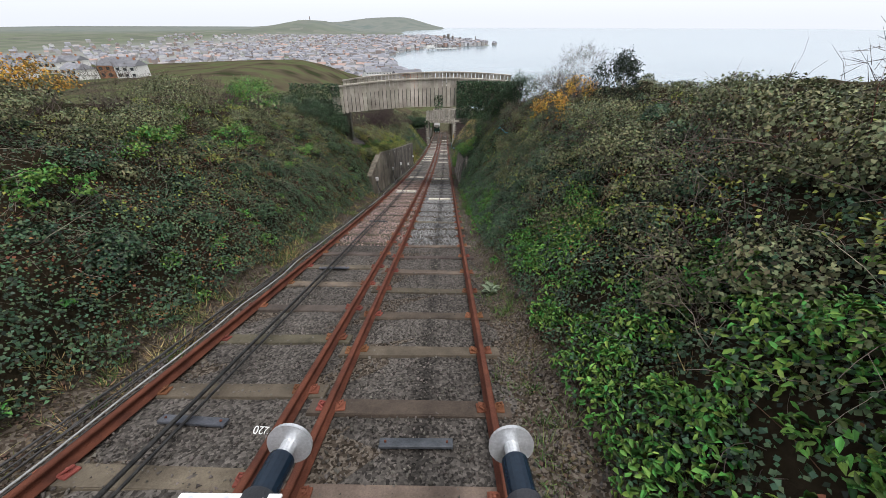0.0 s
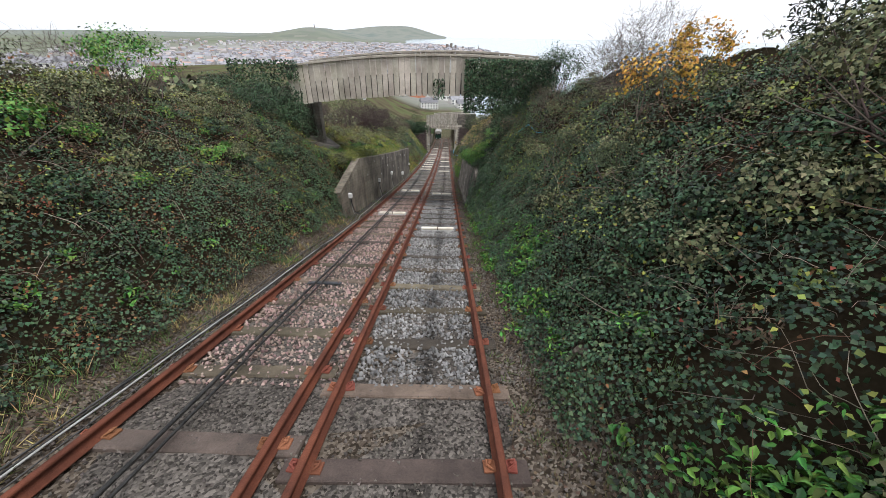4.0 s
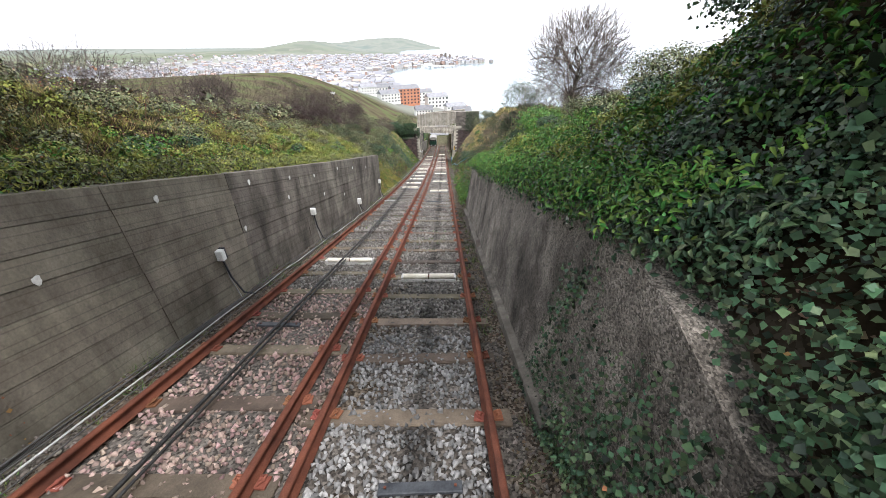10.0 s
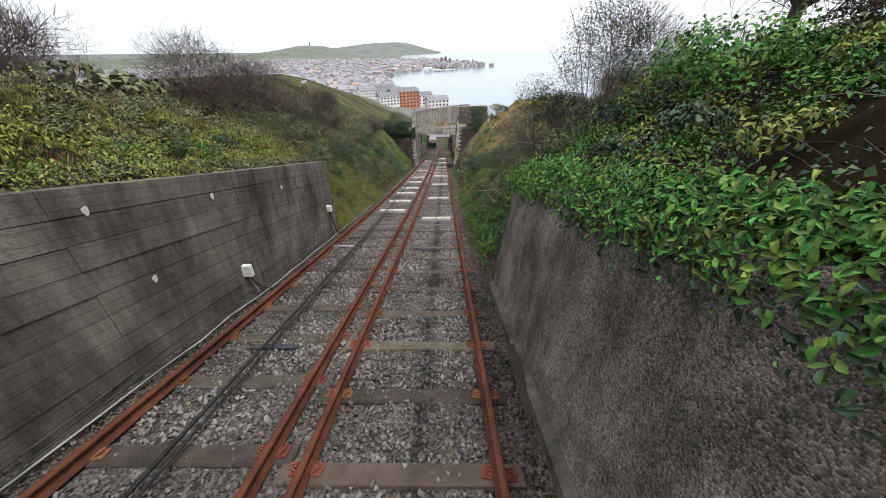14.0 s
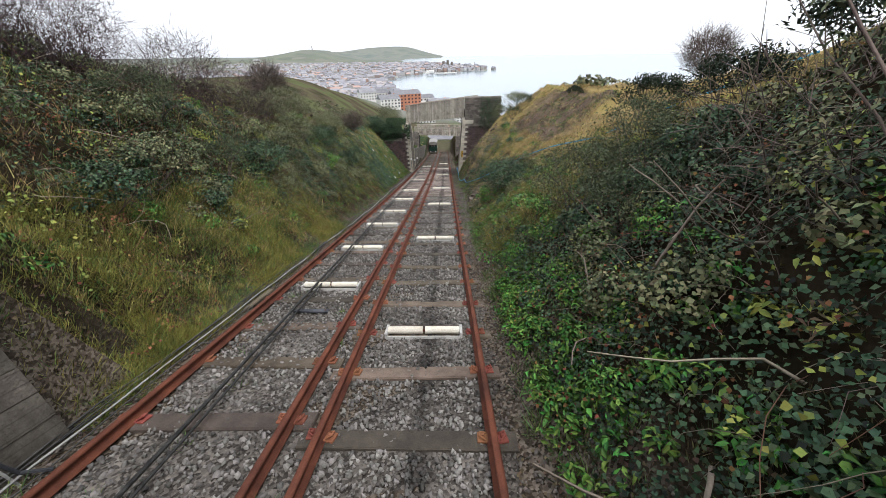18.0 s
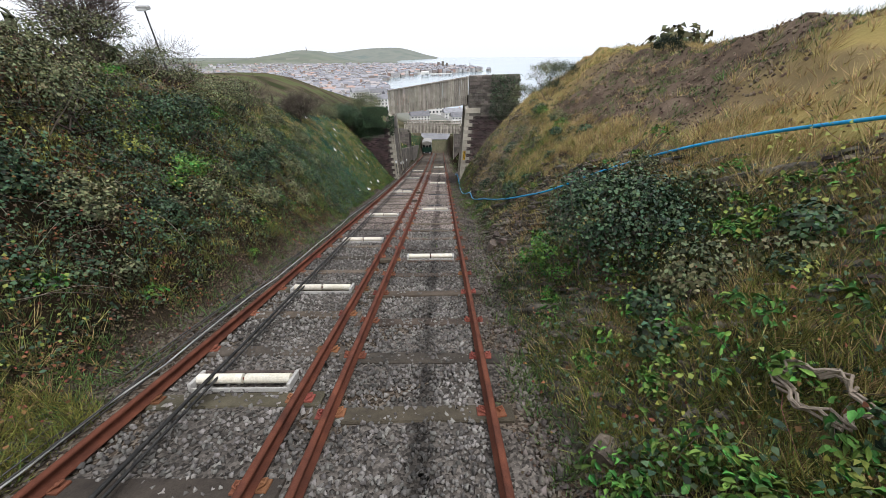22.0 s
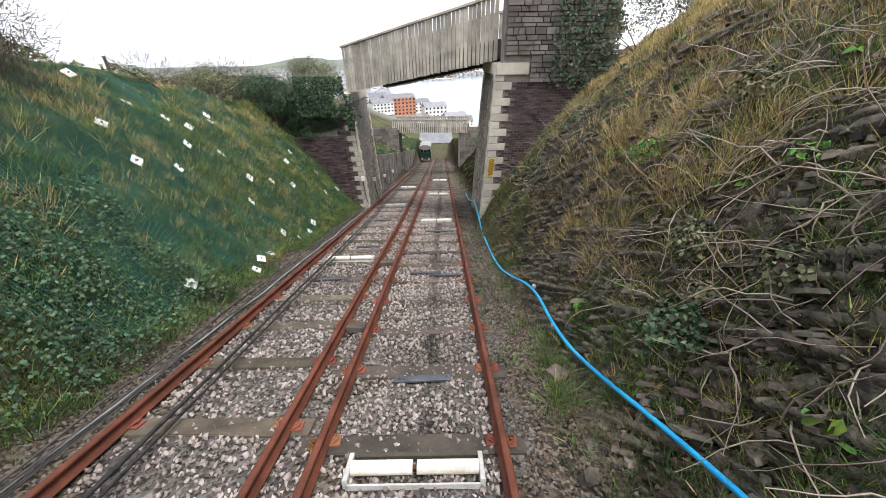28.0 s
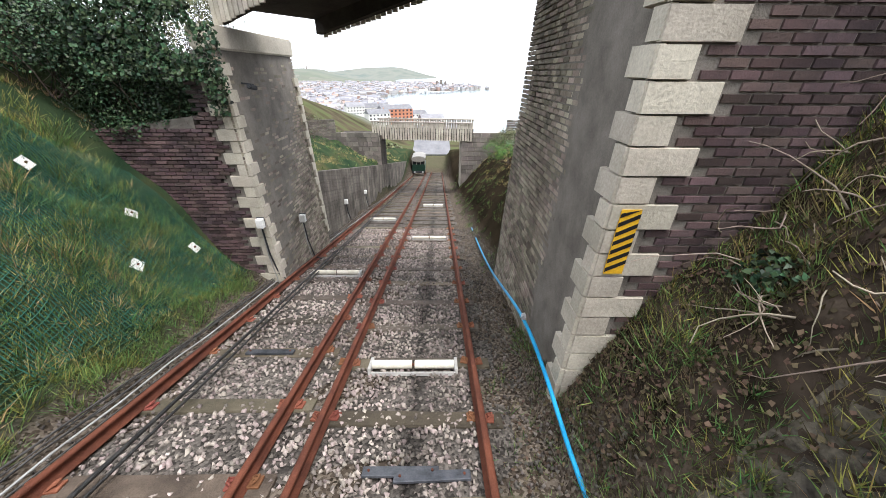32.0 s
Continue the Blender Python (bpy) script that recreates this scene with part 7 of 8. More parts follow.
mesh_ob("rock_layers", np_mesh("rock_layers", RP.reshape(-1, 3), np.stack([q, q + 1, q + nb + 1, q + nb], 1)), M_SLATE, face, "stepped beds of brown-grey shale")
rn = random.Random(21)
joined_v, joined_f, count = [], [], 0
while count < 3300:
    y = rn.uniform(51.5, 73.3)
    pr = profile(KEY_R, y)
    hx = rn.uniform(pr[1][0] - 0.05, pr[4][0] - 0.2)
    if float(bareness(hx, y)) < rn.uniform(0.2, 0.9):
        continue
    spot_z = float(gz(np.array([hx]), np.array([y]))[0])
    n = gn(np.array([hx]), np.array([y]))[0]
    out = rn.uniform(-0.03, 0.05)
    wide = rn.uniform(0.06, 0.22) * (1.7 if rn.random() < 0.12 else 1)
    m = Matrix.LocRotScale((hx + n[0] * out, y + n[1] * out, spot_z + n[2] * out), Euler((-0.54 + rn.uniform(-0.1, 0.1), rn.uniform(-0.16, 0.16), rn.uniform(-0.5, 0.5) + 1.5708 * (rn.random() < 0.5)), 'ZYX'), (wide, wide * rn.uniform(0.7, 1.2), rn.uniform(0.014, 0.05)))
    me = SLABS[count % 8]
    if count < 300:
        ob = mesh_ob("slab", me, None, face)
        ob.matrix_basis = m
    else:
        b = len(joined_v)
        joined_v += [tuple(m @ v.co) for v in me.vertices]
        joined_f += [[k + b for k in p.vertices] for p in me.polygons]
    count += 1
me = bpy.data.meshes.new("slate_rubble")
me.from_pydata(joined_v, [], joined_f)
tagged(mesh_ob("slate_rubble", me, M_SLATE2, face, "thin broken slate pieces"), kind="stuff")
for i, (x, y, s, a) in enumerate([(1.72, 51.2, 0.28, 0.3), (1.75, 58.1, 0.42, 1.0), (1.95, 58.5, 0.3, 0.2), (2.0, 57.9, 0.25, 2.0), (2.75, 52.4, 0.34, 0.6), (2.95, 52.7, 0.26, 1.3), (1.6, 55.8, 0.22, 0.4), (1.55, 64.6, 0.2, 0.9), (1.7, 66.0, 0.26, 0.1), (1.45, 21.4, 0.24, 0.8), (1.5, 20.9, 0.2, 1.8), (2.9, 60.0, 0.35, 0.5), (1.75, 14.0, 0.2, 0.5), (1.7, 5.0, 0.22, 1.1), (1.9, 9.1, 0.2, 0.2)]):
    r = tagged(new("loose_rock", SLABS[i % 8]), "angular loose slate block lying at the bank foot", "rock", "loose rocks by the line")
    r.matrix_basis = Matrix.LocRotScale((x, y, float(gz(np.array([x]), np.array([y]))[0]) + 0.05), Euler((0.2, 0.15, a)), (s * 1.4, s * 1.3, s * 0.55))

# ---- netted slope ----
M_NET = mat("dark_green_netting", (0.016, 0.075, 0.055), (0.03, 0.115, 0.083), 1.5, 0.6, bump=0, fine=40)
rows_v, rows_f = [], []


def ribbon(xs, ys, w, along_y):
    z = gz(xs, ys) + 0.06
    n = len(xs)
    off = np.array([0.0, w, 0]) if not along_y else np.array([w, 0.0, 0])
    P = np.stack([xs, ys, z], 1)
    b = len(rows_v)
    rows_v.extend((P - off).tolist() + (P + off).tolist())
    rows_f.extend([(b + i, b + i + 1, b + n + i + 1, b + n + i) for i in range(n - 1)])


def net_edge(y):
    return -4.15 - 0.1 * np.sin(y * 1.1)


for y in np.arange(66.0, 79.3, 0.05):
    top = -8.0 + 0.35 * math.sin(y * 0.7) + max(0, 68.5 - y) * 0.7 + max(0, y - 76) * 0.75
    if top < -4.6:
        xs = np.arange(top, float(net_edge(y)), 0.16)
        ribbon(xs, np.full(len(xs), y) + 0.02 * np.sin(xs * 9), 0.0075, False)
for x in np.arange(-7.9, -4.2, 0.045):
    ys = np.arange(66.2 + 1.5 * max(0.0, -6.2 - x), 79.2 - max(0.0, (-x - 5.2)) * 0.6, 0.2)
    ribbon(x + 0.02 * np.sin(ys * 7), ys, 0.0075, True)
me = bpy.data.meshes.new("slope_netting")
me.from_pydata(rows_v, [], rows_f)
tagged(mesh_ob("slope_netting", me, M_NET), "dark green erosion netting pinned over grassy slope", "netting", kind="stuff")
plate = None
for x, y in [(-6.72, 74.15), (-5.86, 72.77), (-5.33, 72.91), (-5.06, 72.18), (-5.32, 74.12), (-6.06, 77.73), (-5.66, 76.29), (-5.09, 75.12), (-5.35, 78.38), (-4.82, 77.52), (-4.66, 78.71), (-4.33, 74.33), (-4.3, 73.81),
             (-4.22, 72.74), (-4.2, 70.38), (-4.26, 70.95), (-4.42, 72.22), (-4.15, 69.98), (-7.57, 71.21), (-6.91, 71.56), (-6.34, 70.1), (-6.67, 72.27), (-6.47, 72.74), (-6.93, 74.36), (-6.04, 71.83), (-5.8, 69.91), (-5.69, 70.8), (-4.3, 68.2)]:
    n = Vector(gn(np.array([x]), np.array([y]))[0])
    p = Vector((x, y, float(gz(np.array([x]), np.array([y]))[0]) + 0.075))
    m = Matrix.Translation(p) @ n.to_track_quat('Z', 'Y').to_matrix().to_4x4() @ pose(0, 0, 0, 0, 0, (x * 77) % 40)
    if plate is None:
        plate = thing("anchor_plate", "square white anchor plate pinning the green netting", "anchor plate", "anchor plates on the netting")
        bm = bmesh.new()
        box(bm, (0, 0, 0), (0.2, 0.2, 0.012), bevel=0.003)
        part("plate", bm, M_WHITE, plate)
        bm = bmesh.new()
        tube(bm, [(0, 0, 0), (0, 0, 0.035)], 0.018, 6)
        part("nut", bm, M_RUST, plate)
        plate.matrix_basis = m
    else:
        copy_thing(plate, m)

# ---- ballast stones ----


def stones(name, label, material, x0, x1, y0, y1, per_m2, size):
    n = int((x1 - x0) * (y1 - y0) * per_m2)
    x, y = RG.uniform(x0, x1, n), RG.uniform(y0, y1, n)
    ds = np.abs(((y + 3.15 - (0.25 if x1 < -0.9 else 0)) + 0.55) % 1.1 - 0.55)
    tie = np.round((y + 3.15 - (0.25 if x1 < -0.9 else 0)) / 1.1)
    bury = np.sin(tie * 127.1 + x1) * 43758.5453
    keep = (ds > 0.14) | (RG.uniform(0, 1, n) < 0.12 + 0.85 * (bury - np.floor(bury)) ** 1.5)
    for rx in (-G2, G2):
        keep &= np.abs(x - NEAR_X - rx) > 0.075
        keep &= np.abs(x - left_x(y) - rx) > 0.075
    x, y = x[keep], y[keep]
    n = len(x)
    s = RG.uniform(*size, n)[:, None, None]
    base = np.array([(-0.9, -0.7, -0.8), (1.0, -0.6, -0.8), (0.05, 1.0, -0.8), (-0.8, -0.7, 0.8), (0.9, -0.6, 0.8), (0.0, 0.9, 0.8)], float)
    V = base[None] * RG.uniform(0.5, 1.15, (n, 6, 3)) * RG.uniform(0.7, 1.25, (n, 1, 3)) * s
    q = unit(RG.normal(size=(n, 4)) * np.array([1, 0.35, 0.35, 1.4]))
    w, a = q[:, :1], q[:, 1:]
    V = V + 2 * np.cross(a[:, None], np.cross(a[:, None], V) + w[:, None] * V)
    c = np.stack([x, y, np.maximum(tz(y) - 0.025, np.where((x > 1.05) | (x < -3.4), gz(x, y) + 0.004, -999)) + RG.uniform(-0.012, 0.024, n)], 1)
    V = V + c[:, None]
    o = (np.arange(n) * 6)[:, None]
    F = np.concatenate([o + np.array(f) for f in ((3, 4, 5, 5), (0, 1, 4, 3), (1, 2, 5, 4), (2, 0, 3, 5))])
    F = np.concatenate([np.concatenate([F[:, [0, 1, 2]], F[:, [0, 2, 3]]])])
    F = F[F[:, 1] != F[:, 2]]
    stuff(name, np_mesh(name, V.reshape(-1, 3), F), material, label, "ballast")


M_STONE_MID = mat("grimy_ballast_stone", (0.085, 0.08, 0.074), (0.24, 0.226, 0.208), 0.8, 0.9, bump=0.3, fine=60, island=0.55)
oil_drip(M_STONE_MID)
M_STONE_DK = mat("dirty_slate_chips", (0.05, 0.044, 0.038), (0.17, 0.15, 0.13), 1.1, 0.85, bump=0.3, fine=60, island=0.5)
stones("slate_chips", "dirty grey slate chips and earth between rails", M_STONE_DK, -3.7, 1.8, -0.5, 9.5, 360, (0.006, 0.022))
stones("ballast", "loose grey crushed-stone ballast between the rails", M_STONE, -0.88, 0.77, 9, 25, 370, (0.017, 0.038))
stones("ballast", "grimy grey crushed ballast between the rails", M_STONE_MID, -0.88, 0.77, 25, 61, 370, (0.015, 0.036))
stones("ballast", "pinkish beige crushed ballast between the rails", M_STONE_PINK, -0.88, 0.77, 61, 86, 370, (0.016, 0.034))
stones("ballast", "pinkish rust-stained crushed ballast in the other track", M_STONE_RED, -3.3, -0.98, 9, 27, 270, (0.016, 0.036))
stones("ballast", "grimy crushed ballast in the other track", M_STONE_MID, -3.3, -0.98, 27, 61, 270, (0.016, 0.036))
stones("ballast", "pinkish crushed ballast in the other track", M_STONE_PINK, -3.3, -0.98, 61, 86, 270, (0.016, 0.036))
stones("ballast", "scattered dirty ballast beside the rail", M_STONE_DK, 0.8, 1.9, 9, 86, 260, (0.008, 0.028))
stones("ballast", "scattered dirty ballast beside the rail", M_STONE_DK, -4.0, -3.0, 9, 86, 260, (0.007, 0.024))

M_CLOD = mat("dry_soil_clod", (0.065, 0.048, 0.036), (0.19, 0.145, 0.105), 1.4, 0.95, bump=0.4, fine=50, island=0.5, spec=0.1)
stones("soil_clods", "dry brown soil clods and stones on the bare patch", M_CLOD, 4.7, 9.6, 56.3, 66.5, 110, (0.012, 0.045))
stones("shale_debris", "loose dark shale debris at the foot of the rock face", M_STONE_DK, 1.15, 2.7, 51, 63, 260, (0.014, 0.045))

# ---- ivy hanging on the bridges ----
def ivy_sheet(label, pts):
    """Ivy on upright faces: rows of x0, x1, z0, z1, y, leaves."""
    Ps, Ns = [], []
    for x0, x1, z0, z1, y, n in pts:
        x, z = RG.uniform(x0, x1, n), RG.uniform(z0, z1, n)
        keep = patchy(x * 2, z * 2, 1.3, 0.7) + RG.uniform(-0.3, 0.3, n) > 0.22 - 0.3 * np.abs((x - (x0 + x1) / 2) / (x1 - x0) < 0.3)
        x, z = x[keep], z[keep]
        Ps.append(np.stack([x, y - RG.uniform(0.03, 0.22, len(x)), z], 1))
        Ns.append(RG.normal(size=(len(x), 3)) * 0.5 + np.array([0, -1.0, 0.5]))
    P, N = np.concatenate(Ps), np.concatenate(Ns)
    ob = stuff("hanging_ivy", leaf_mesh("hanging_ivy", P, N, RG.uniform(0.045, 0.095, len(P)), aspect=0.95, droop=0.5), M_IVY, label, "ivy")


ivy_sheet("dark ivy hanging over the boards of the upper footbridge", [(0.95, 4.8, -2.1, -0.05, 22.45, 9500), (-0.35, 0.15, -1.6, -0.8, 22.45, 160), (-8.8, -5.9, -3.4, -0.2, 22.4, 6500), (-7.4, -6.3, -4.2, -2.4, 22.4, 2000), (2.2, 6.0, -4.6, -1.8, 22.6, 4500)])
ivy_sheet("dark ivy over the end of the middle footbridge", [(-6.0, -3.9, -16.3, -14.7, 79.45, 5500), (-3.9, -3.5, -16.9, -15.4, 79.42, 600), (3.6, 5.6, -15.0, -12.2, 74.9, 1600)])

# ---- lamp and fence on the skyline ----
lamp = thing("floodlight", "grey floodlight on a slim leaning pole behind the cutting", "floodlight", at=(-13.6, 69.6, 0))
lz = float(gz(np.array([-13.6]), np.array([69.6]))[0])
bm = bmesh.new()
tube(bm, [(-13.6, 69.6, lz - 0.3), (-13.65, 69.6, lz + 2.0), (-13.72, 69.6, lz + 4.2)], 0.05, 8, 0.035)
part("pole", bm, M_CABLE_DK, lamp)
bm = bmesh.new()
box(bm, (-13.72, 69.55, lz + 4.3), (0.55, 0.3, 0.16), m=pose(0, 0, 0, 15), bevel=0.03)
part("lamp_head", bm, M_CABLE, lamp)
bm = bmesh.new()
box(bm, (-13.72, 69.4, lz + 4.2), (0.45, 0.04, 0.1), m=pose(0, 0, 0, 15), bevel=0.01)
part("lens", bm, M_WHITE, lamp)
fence = thing("fence_post", "weathered wooden fence post on the skyline", "fence post", "fence posts above the cutting")
bm = bmesh.new()
tube(bm, [(0, 0, -0.3), (0, 0, 0.5), (0.02, 0, 1.05)], 0.05, 7, 0.045)
part("post", bm, M_SLEEPER, fence)
fy = [(-9.7, 69.6), (-9.9, 72.4), (-9.8, 66.8), (-10.1, 63.9), (-10.0, 75.2)]
for i, (x, y) in enumerate(fy):
    m = pose(x, y, float(gz(np.array([x]), np.array([y]))[0]), 3 * (i % 3) - 3, 4 * (i % 2) - 2, 20 * i)
    if i == 0:
        fence.matrix_basis = m
    else:
        copy_thing(fence, m)


# ---- the other car and the lower station ----
def far_car(y):
    c = thing("railway_car", "dark green and cream railway car on the other track", "railway car")
    x, z = float(left_x(y)), zt(y) + 0.15
    M_GREEN = mat("dark_green_coach_paint", (0.01, 0.03, 0.02), (0.018, 0.045, 0.03), 3, 0.35, bump=0)
    M_CREAM = mat("grey_cream_coach_paint", (0.17, 0.16, 0.14), (0.23, 0.215, 0.19), 3, 0.4, bump=0)
    M_PANE = mat("dark_window_glass", (0.012, 0.014, 0.016), (0.02, 0.022, 0.025), 3, 0.08, bump=0)
    bm = bmesh.new()
    box(bm, (x, y, z + 0.75), (1.9, 3.2, 0.25), bevel=0.02)
    part("underframe", bm, M_BLACK, c)
    bm = bmesh.new()
    box(bm, (x, y, z + 1.35), (1.95, 3.0, 1.0), bevel=0.05)
    part("body", bm, M_GREEN, c)
    for sx in (-0.9, -0.3, 0.3, 0.9):
        bm = bmesh.new()
        box(bm, (x + sx, y - 1.45, z + 2.25), (0.09, 0.09, 0.9), bevel=0.01)
        part("pillar", bm, M_CREAM, c)
    for sx in (-0.6, 0.0, 0.6):
        bm = bmesh.new()
        box(bm, (x + sx, y - 1.44, z + 2.25), (0.5, 0.02, 0.8))
        part("pane", bm, M_PANE, c)
    bm = bmesh.new()
    box(bm, (x, y, z + 2.2), (1.85, 2.7, 0.75))
    part("cabin", bm, M_PANE, c)
    bm = bmesh.new()
    tube(bm, [(x, y - 1.7, z + 2.35), (x, y + 1.7, z + 2.35)], 1.02, 20)
    bmesh.ops.scale(bm, vec=(1, 1, 0.42), space=Matrix.Translation((-x, -y, -(z + 2.62))), verts=bm.verts)
    bmesh.ops.translate(bm, vec=(0, 0, 0.15), verts=bm.verts)
    part("roof", bm, M_CREAM, c)
    for sx in (-0.6, 0.6):
        bm = bmesh.new()
        tube(bm, [(x + sx, y - 1.75, z + 0.75), (x + sx, y - 1.55, z + 0.75)], 0.13, 14)
        part("buffer", bm, M_BUFF_ST, c)
    for sx in (-G2, G2):
        for sy in (-0.9, 0.9):
            bm = bmesh.new()
            tube(bm, [(x + sx - 0.05, y + sy, zt(y + sy) + 0.45), (x + sx + 0.05, y + sy, zt(y + sy) + 0.45)], 0.3, 18)
            part("wheel", bm, M_RUST, c)


far_car(126.0)
M_RENDER = mat("white_rendered_wall", (0.6, 0.59, 0.55), (0.72, 0.71, 0.68), 0.5, 0.8, bump=0.1)
M_ROOF = mat("grey_slate_roof", (0.14, 0.14, 0.15), (0.24, 0.24, 0.25), 0.4, 0.7, bump=0.2, rand=0.25)
M_PANE2 = mat("window_glass_far", (0.03, 0.035, 0.04), (0.05, 0.055, 0.06), 0.5, 0.1, bump=0)
M_BRICKO = mat("orange_brick_far", (0.34, 0.15, 0.08), (0.45, 0.22, 0.13), 0.3, 0.85, bump=0.1, rand=0.15)


def house(name, label, x, y, w, d, h, roof_h, wall_m, turn=0.0, rows=2, cols=3, z=None, group="", roof_m=None):
    """A building with storeys of windows and a pitched roof."""
    z = float(land(np.array([x]), np.array([y]))[0]) if z is None else z
    b = thing(name, label, "building", group, at=(x, y, z))
    M = Matrix.Translation((x, y, z)) @ pose(0, 0, 0, 0, 0, turn)

    def put(nm, bm, m, lab=""):
        bmesh.ops.transform(bm, matrix=M, verts=bm.verts)
        return part(nm, bm, m, b, lab)

    bm = bmesh.new()
    box(bm, (0, 0, h / 2 - 1), (w, d, h + 2))
    put("wall", bm, wall_m)
    bm = bmesh.new()
    v = [bm.verts.new(p) for p in ((-w / 2 - 0.3, -d / 2 - 0.3, h), (w / 2 + 0.3, -d / 2 - 0.3, h), (w / 2 + 0.3, d / 2 + 0.3, h), (-w / 2 - 0.3, d / 2 + 0.3, h), (-w / 2, 0, h + roof_h), (w / 2, 0, h + roof_h))]
    for f in ((0, 1, 5, 4), (2, 3, 4, 5), (1, 2, 5), (3, 0, 4), (3, 2, 1, 0)):
        bm.faces.new([v[i] for i in f])
    put("roof", bm, roof_m or M_ROOF)
    for r in range(rows):
        for c in range(cols):
            bm = bmesh.new()
            box(bm, ((c + 0.5) / cols * w - w / 2, -d / 2 - 0.02, (r + 0.55) / rows * h), (w / cols * 0.45, 0.1, h / rows * 0.5))
            put("window", bm, M_PANE2)
    bm = bmesh.new()
    box(bm, (w * 0.3, 0, h + roof_h + 0.2), (0.9, 0.6, 1.4))
    put("chimney", bm, M_BRICKO)
    return b


st_z = zt(147) - 0.3
house("station_building", "white lower station building with pale pitched roof below the line", -1.2, 152.0, 7.5, 9.0, 3.4, 2.4, M_RENDER, 0, 1, 3, st_z)
rn = random.Random(5)
for i in range(16):
    a = rn.uniform(0, 1)
    house("house", "white rendered house on the hillside beyond the fields", -165 - 130 * a + rn.uniform(-25, 25), 175 + 60 * rn.random() + 40 * a, rn.uniform(9, 14), rn.uniform(7, 9), rn.uniform(4.5, 6), 2.6, M_RENDER if rn.random() < 0.8 else M_BRICKO, rn.uniform(-30, 30), 2, 3, group="houses on the hillside")
house("apartment_block", "tall orange brick apartment block at the edge of town", -46, 470, 34, 15, 17, 4, M_BRICKO, 28, 5, 8)
for x, y, w, h, t in [(-8, 480, 26, 12, 20), (14, 462, 24, 9, 18), (-75, 500, 24, 12, 30), (-30, 520, 30, 11, 24), (20, 430, 20, 8, 10), (-100, 540, 26, 10, 35), (-60, 440, 22, 9, 30), (-20, 405, 18, 7, 12), (-85, 455, 18, 8, 25)]:
    house("town_house_block", "pale town building with slate roof near the promenade", x, y, w, 13, h, 4, M_RENDER, t, 3, 6, group="buildings at the foot of the hill")


def ramp_mat(name, stops, rough):
    m = bpy.data.materials.new(name)
    m.use_nodes = True
    nt = m.node_tree
    g, r = nt.nodes.new("ShaderNodeNewGeometry"), nt.nodes.new("ShaderNodeValToRGB")
    r.color_ramp.interpolation = 'CONSTANT'
    r.color_ramp.elements[0].color = (*stops[0][1], 1)
    r.color_ramp.elements[1].position, r.color_ramp.elements[1].color = stops[1][0], (*stops[1][1], 1)
    for p, c in stops[2:]:
        r.color_ramp.elements.new(p).color = (*c, 1)
    nt.links.new(g.outputs["Random Per Island"], r.inputs["Fac"])
    bs = nt.nodes["Principled BSDF"]
    nt.links.new(r.outputs["Color"], bs.inputs["Base Color"])
    bs.inputs["Roughness"].default_value = rough
    return m


M_TOWN = ramp_mat("town_walls", [(0, (0.36, 0.35, 0.34)), (0.3, (0.28, 0.26, 0.24)), (0.5, (0.5, 0.5, 0.49)), (0.62, (0.24, 0.2, 0.18)), (0.82, (0.3, 0.3, 0.31)), (0.93, (0.32, 0.22, 0.18))], 0.85)
M_TROOF = ramp_mat("town_roofs", [(0, (0.2, 0.2, 0.22)), (0.4, (0.27, 0.27, 0.29)), (0.75, (0.33, 0.3, 0.29)), (0.92, (0.36, 0.25, 0.21))], 0.75)
wv, wf, rv, rf = [], [], [], []
rn = random.Random(77)
placed = 0
while placed < 2600:
    y = 540 + 1750 * rn.random() ** 1.2
    x = float(coast(y)) - 12 - abs(rn.gauss(0, 1)) * (260 + y * 0.16)
    if x < -1500 or (rn.random() < 0.25 and math.sin(x * 0.03) + math.sin(y * 0.022) > 0.9):
        continue
    front = x > float(coast(y)) - 45
    h = rn.uniform(8, 12) if front else rn.uniform(5, 10)
    w, d = (rn.uniform(8, 14), rn.uniform(10, 14)) if front else (rn.uniform(7, 18), rn.uniform(7, 11))
    z = float(land(np.array([x]), np.array([y]))[0]) - 1
    a = 0.5 + 0.4 * math.sin(x * 0.004) + (1.57 if rn.random() < 0.4 else 0)
    u, v = Vector((math.cos(a), math.sin(a), 0)) * (w / 2), Vector((-math.sin(a), math.cos(a), 0)) * (d / 2)
    c = Vector((x, y, z))
    b = len(wv)
    ring = [c - u - v, c + u - v, c + u + v, c - u + v]
    up = Vector((0, 0, h))
    wv += [tuple(p) for p in ring] + [tuple(p + up) for p in ring]
    wf += [(b, b + 1, b + 5, b + 4), (b + 1, b + 2, b + 6, b + 5), (b + 2, b + 3, b + 7, b + 6), (b + 3, b, b + 4, b + 7)]
    b = len(rv)
    rr = [p + up for p in ring]
    g = Vector((0, 0, rn.uniform(2, 3.5)))
    rv += [tuple(p) for p in rr] + [tuple((rr[0] + rr[3]) / 2 + g), tuple((rr[1] + rr[2]) / 2 + g)]
    rf += [(b, b + 1, b + 5, b + 4), (b + 2, b + 3, b + 4, b + 5), (b + 1, b + 2, b + 5, b + 5), (b + 3, b, b + 4, b + 4)]
    placed += 1
rf = [tuple(dict.fromkeys(f)) for f in rf]
town = thing("town", "hazy seaside town of many pale houses round the bay", "town", kind="stuff")
for nm, V, F, m in (("town_walls", wv, wf, M_TOWN), ("town_roofs", rv, rf, M_TROOF)):
    me = bpy.data.meshes.new(nm)
    me.from_pydata(V, [], F)
    tagged(mesh_ob(nm, me, m, town), kind="stuff")

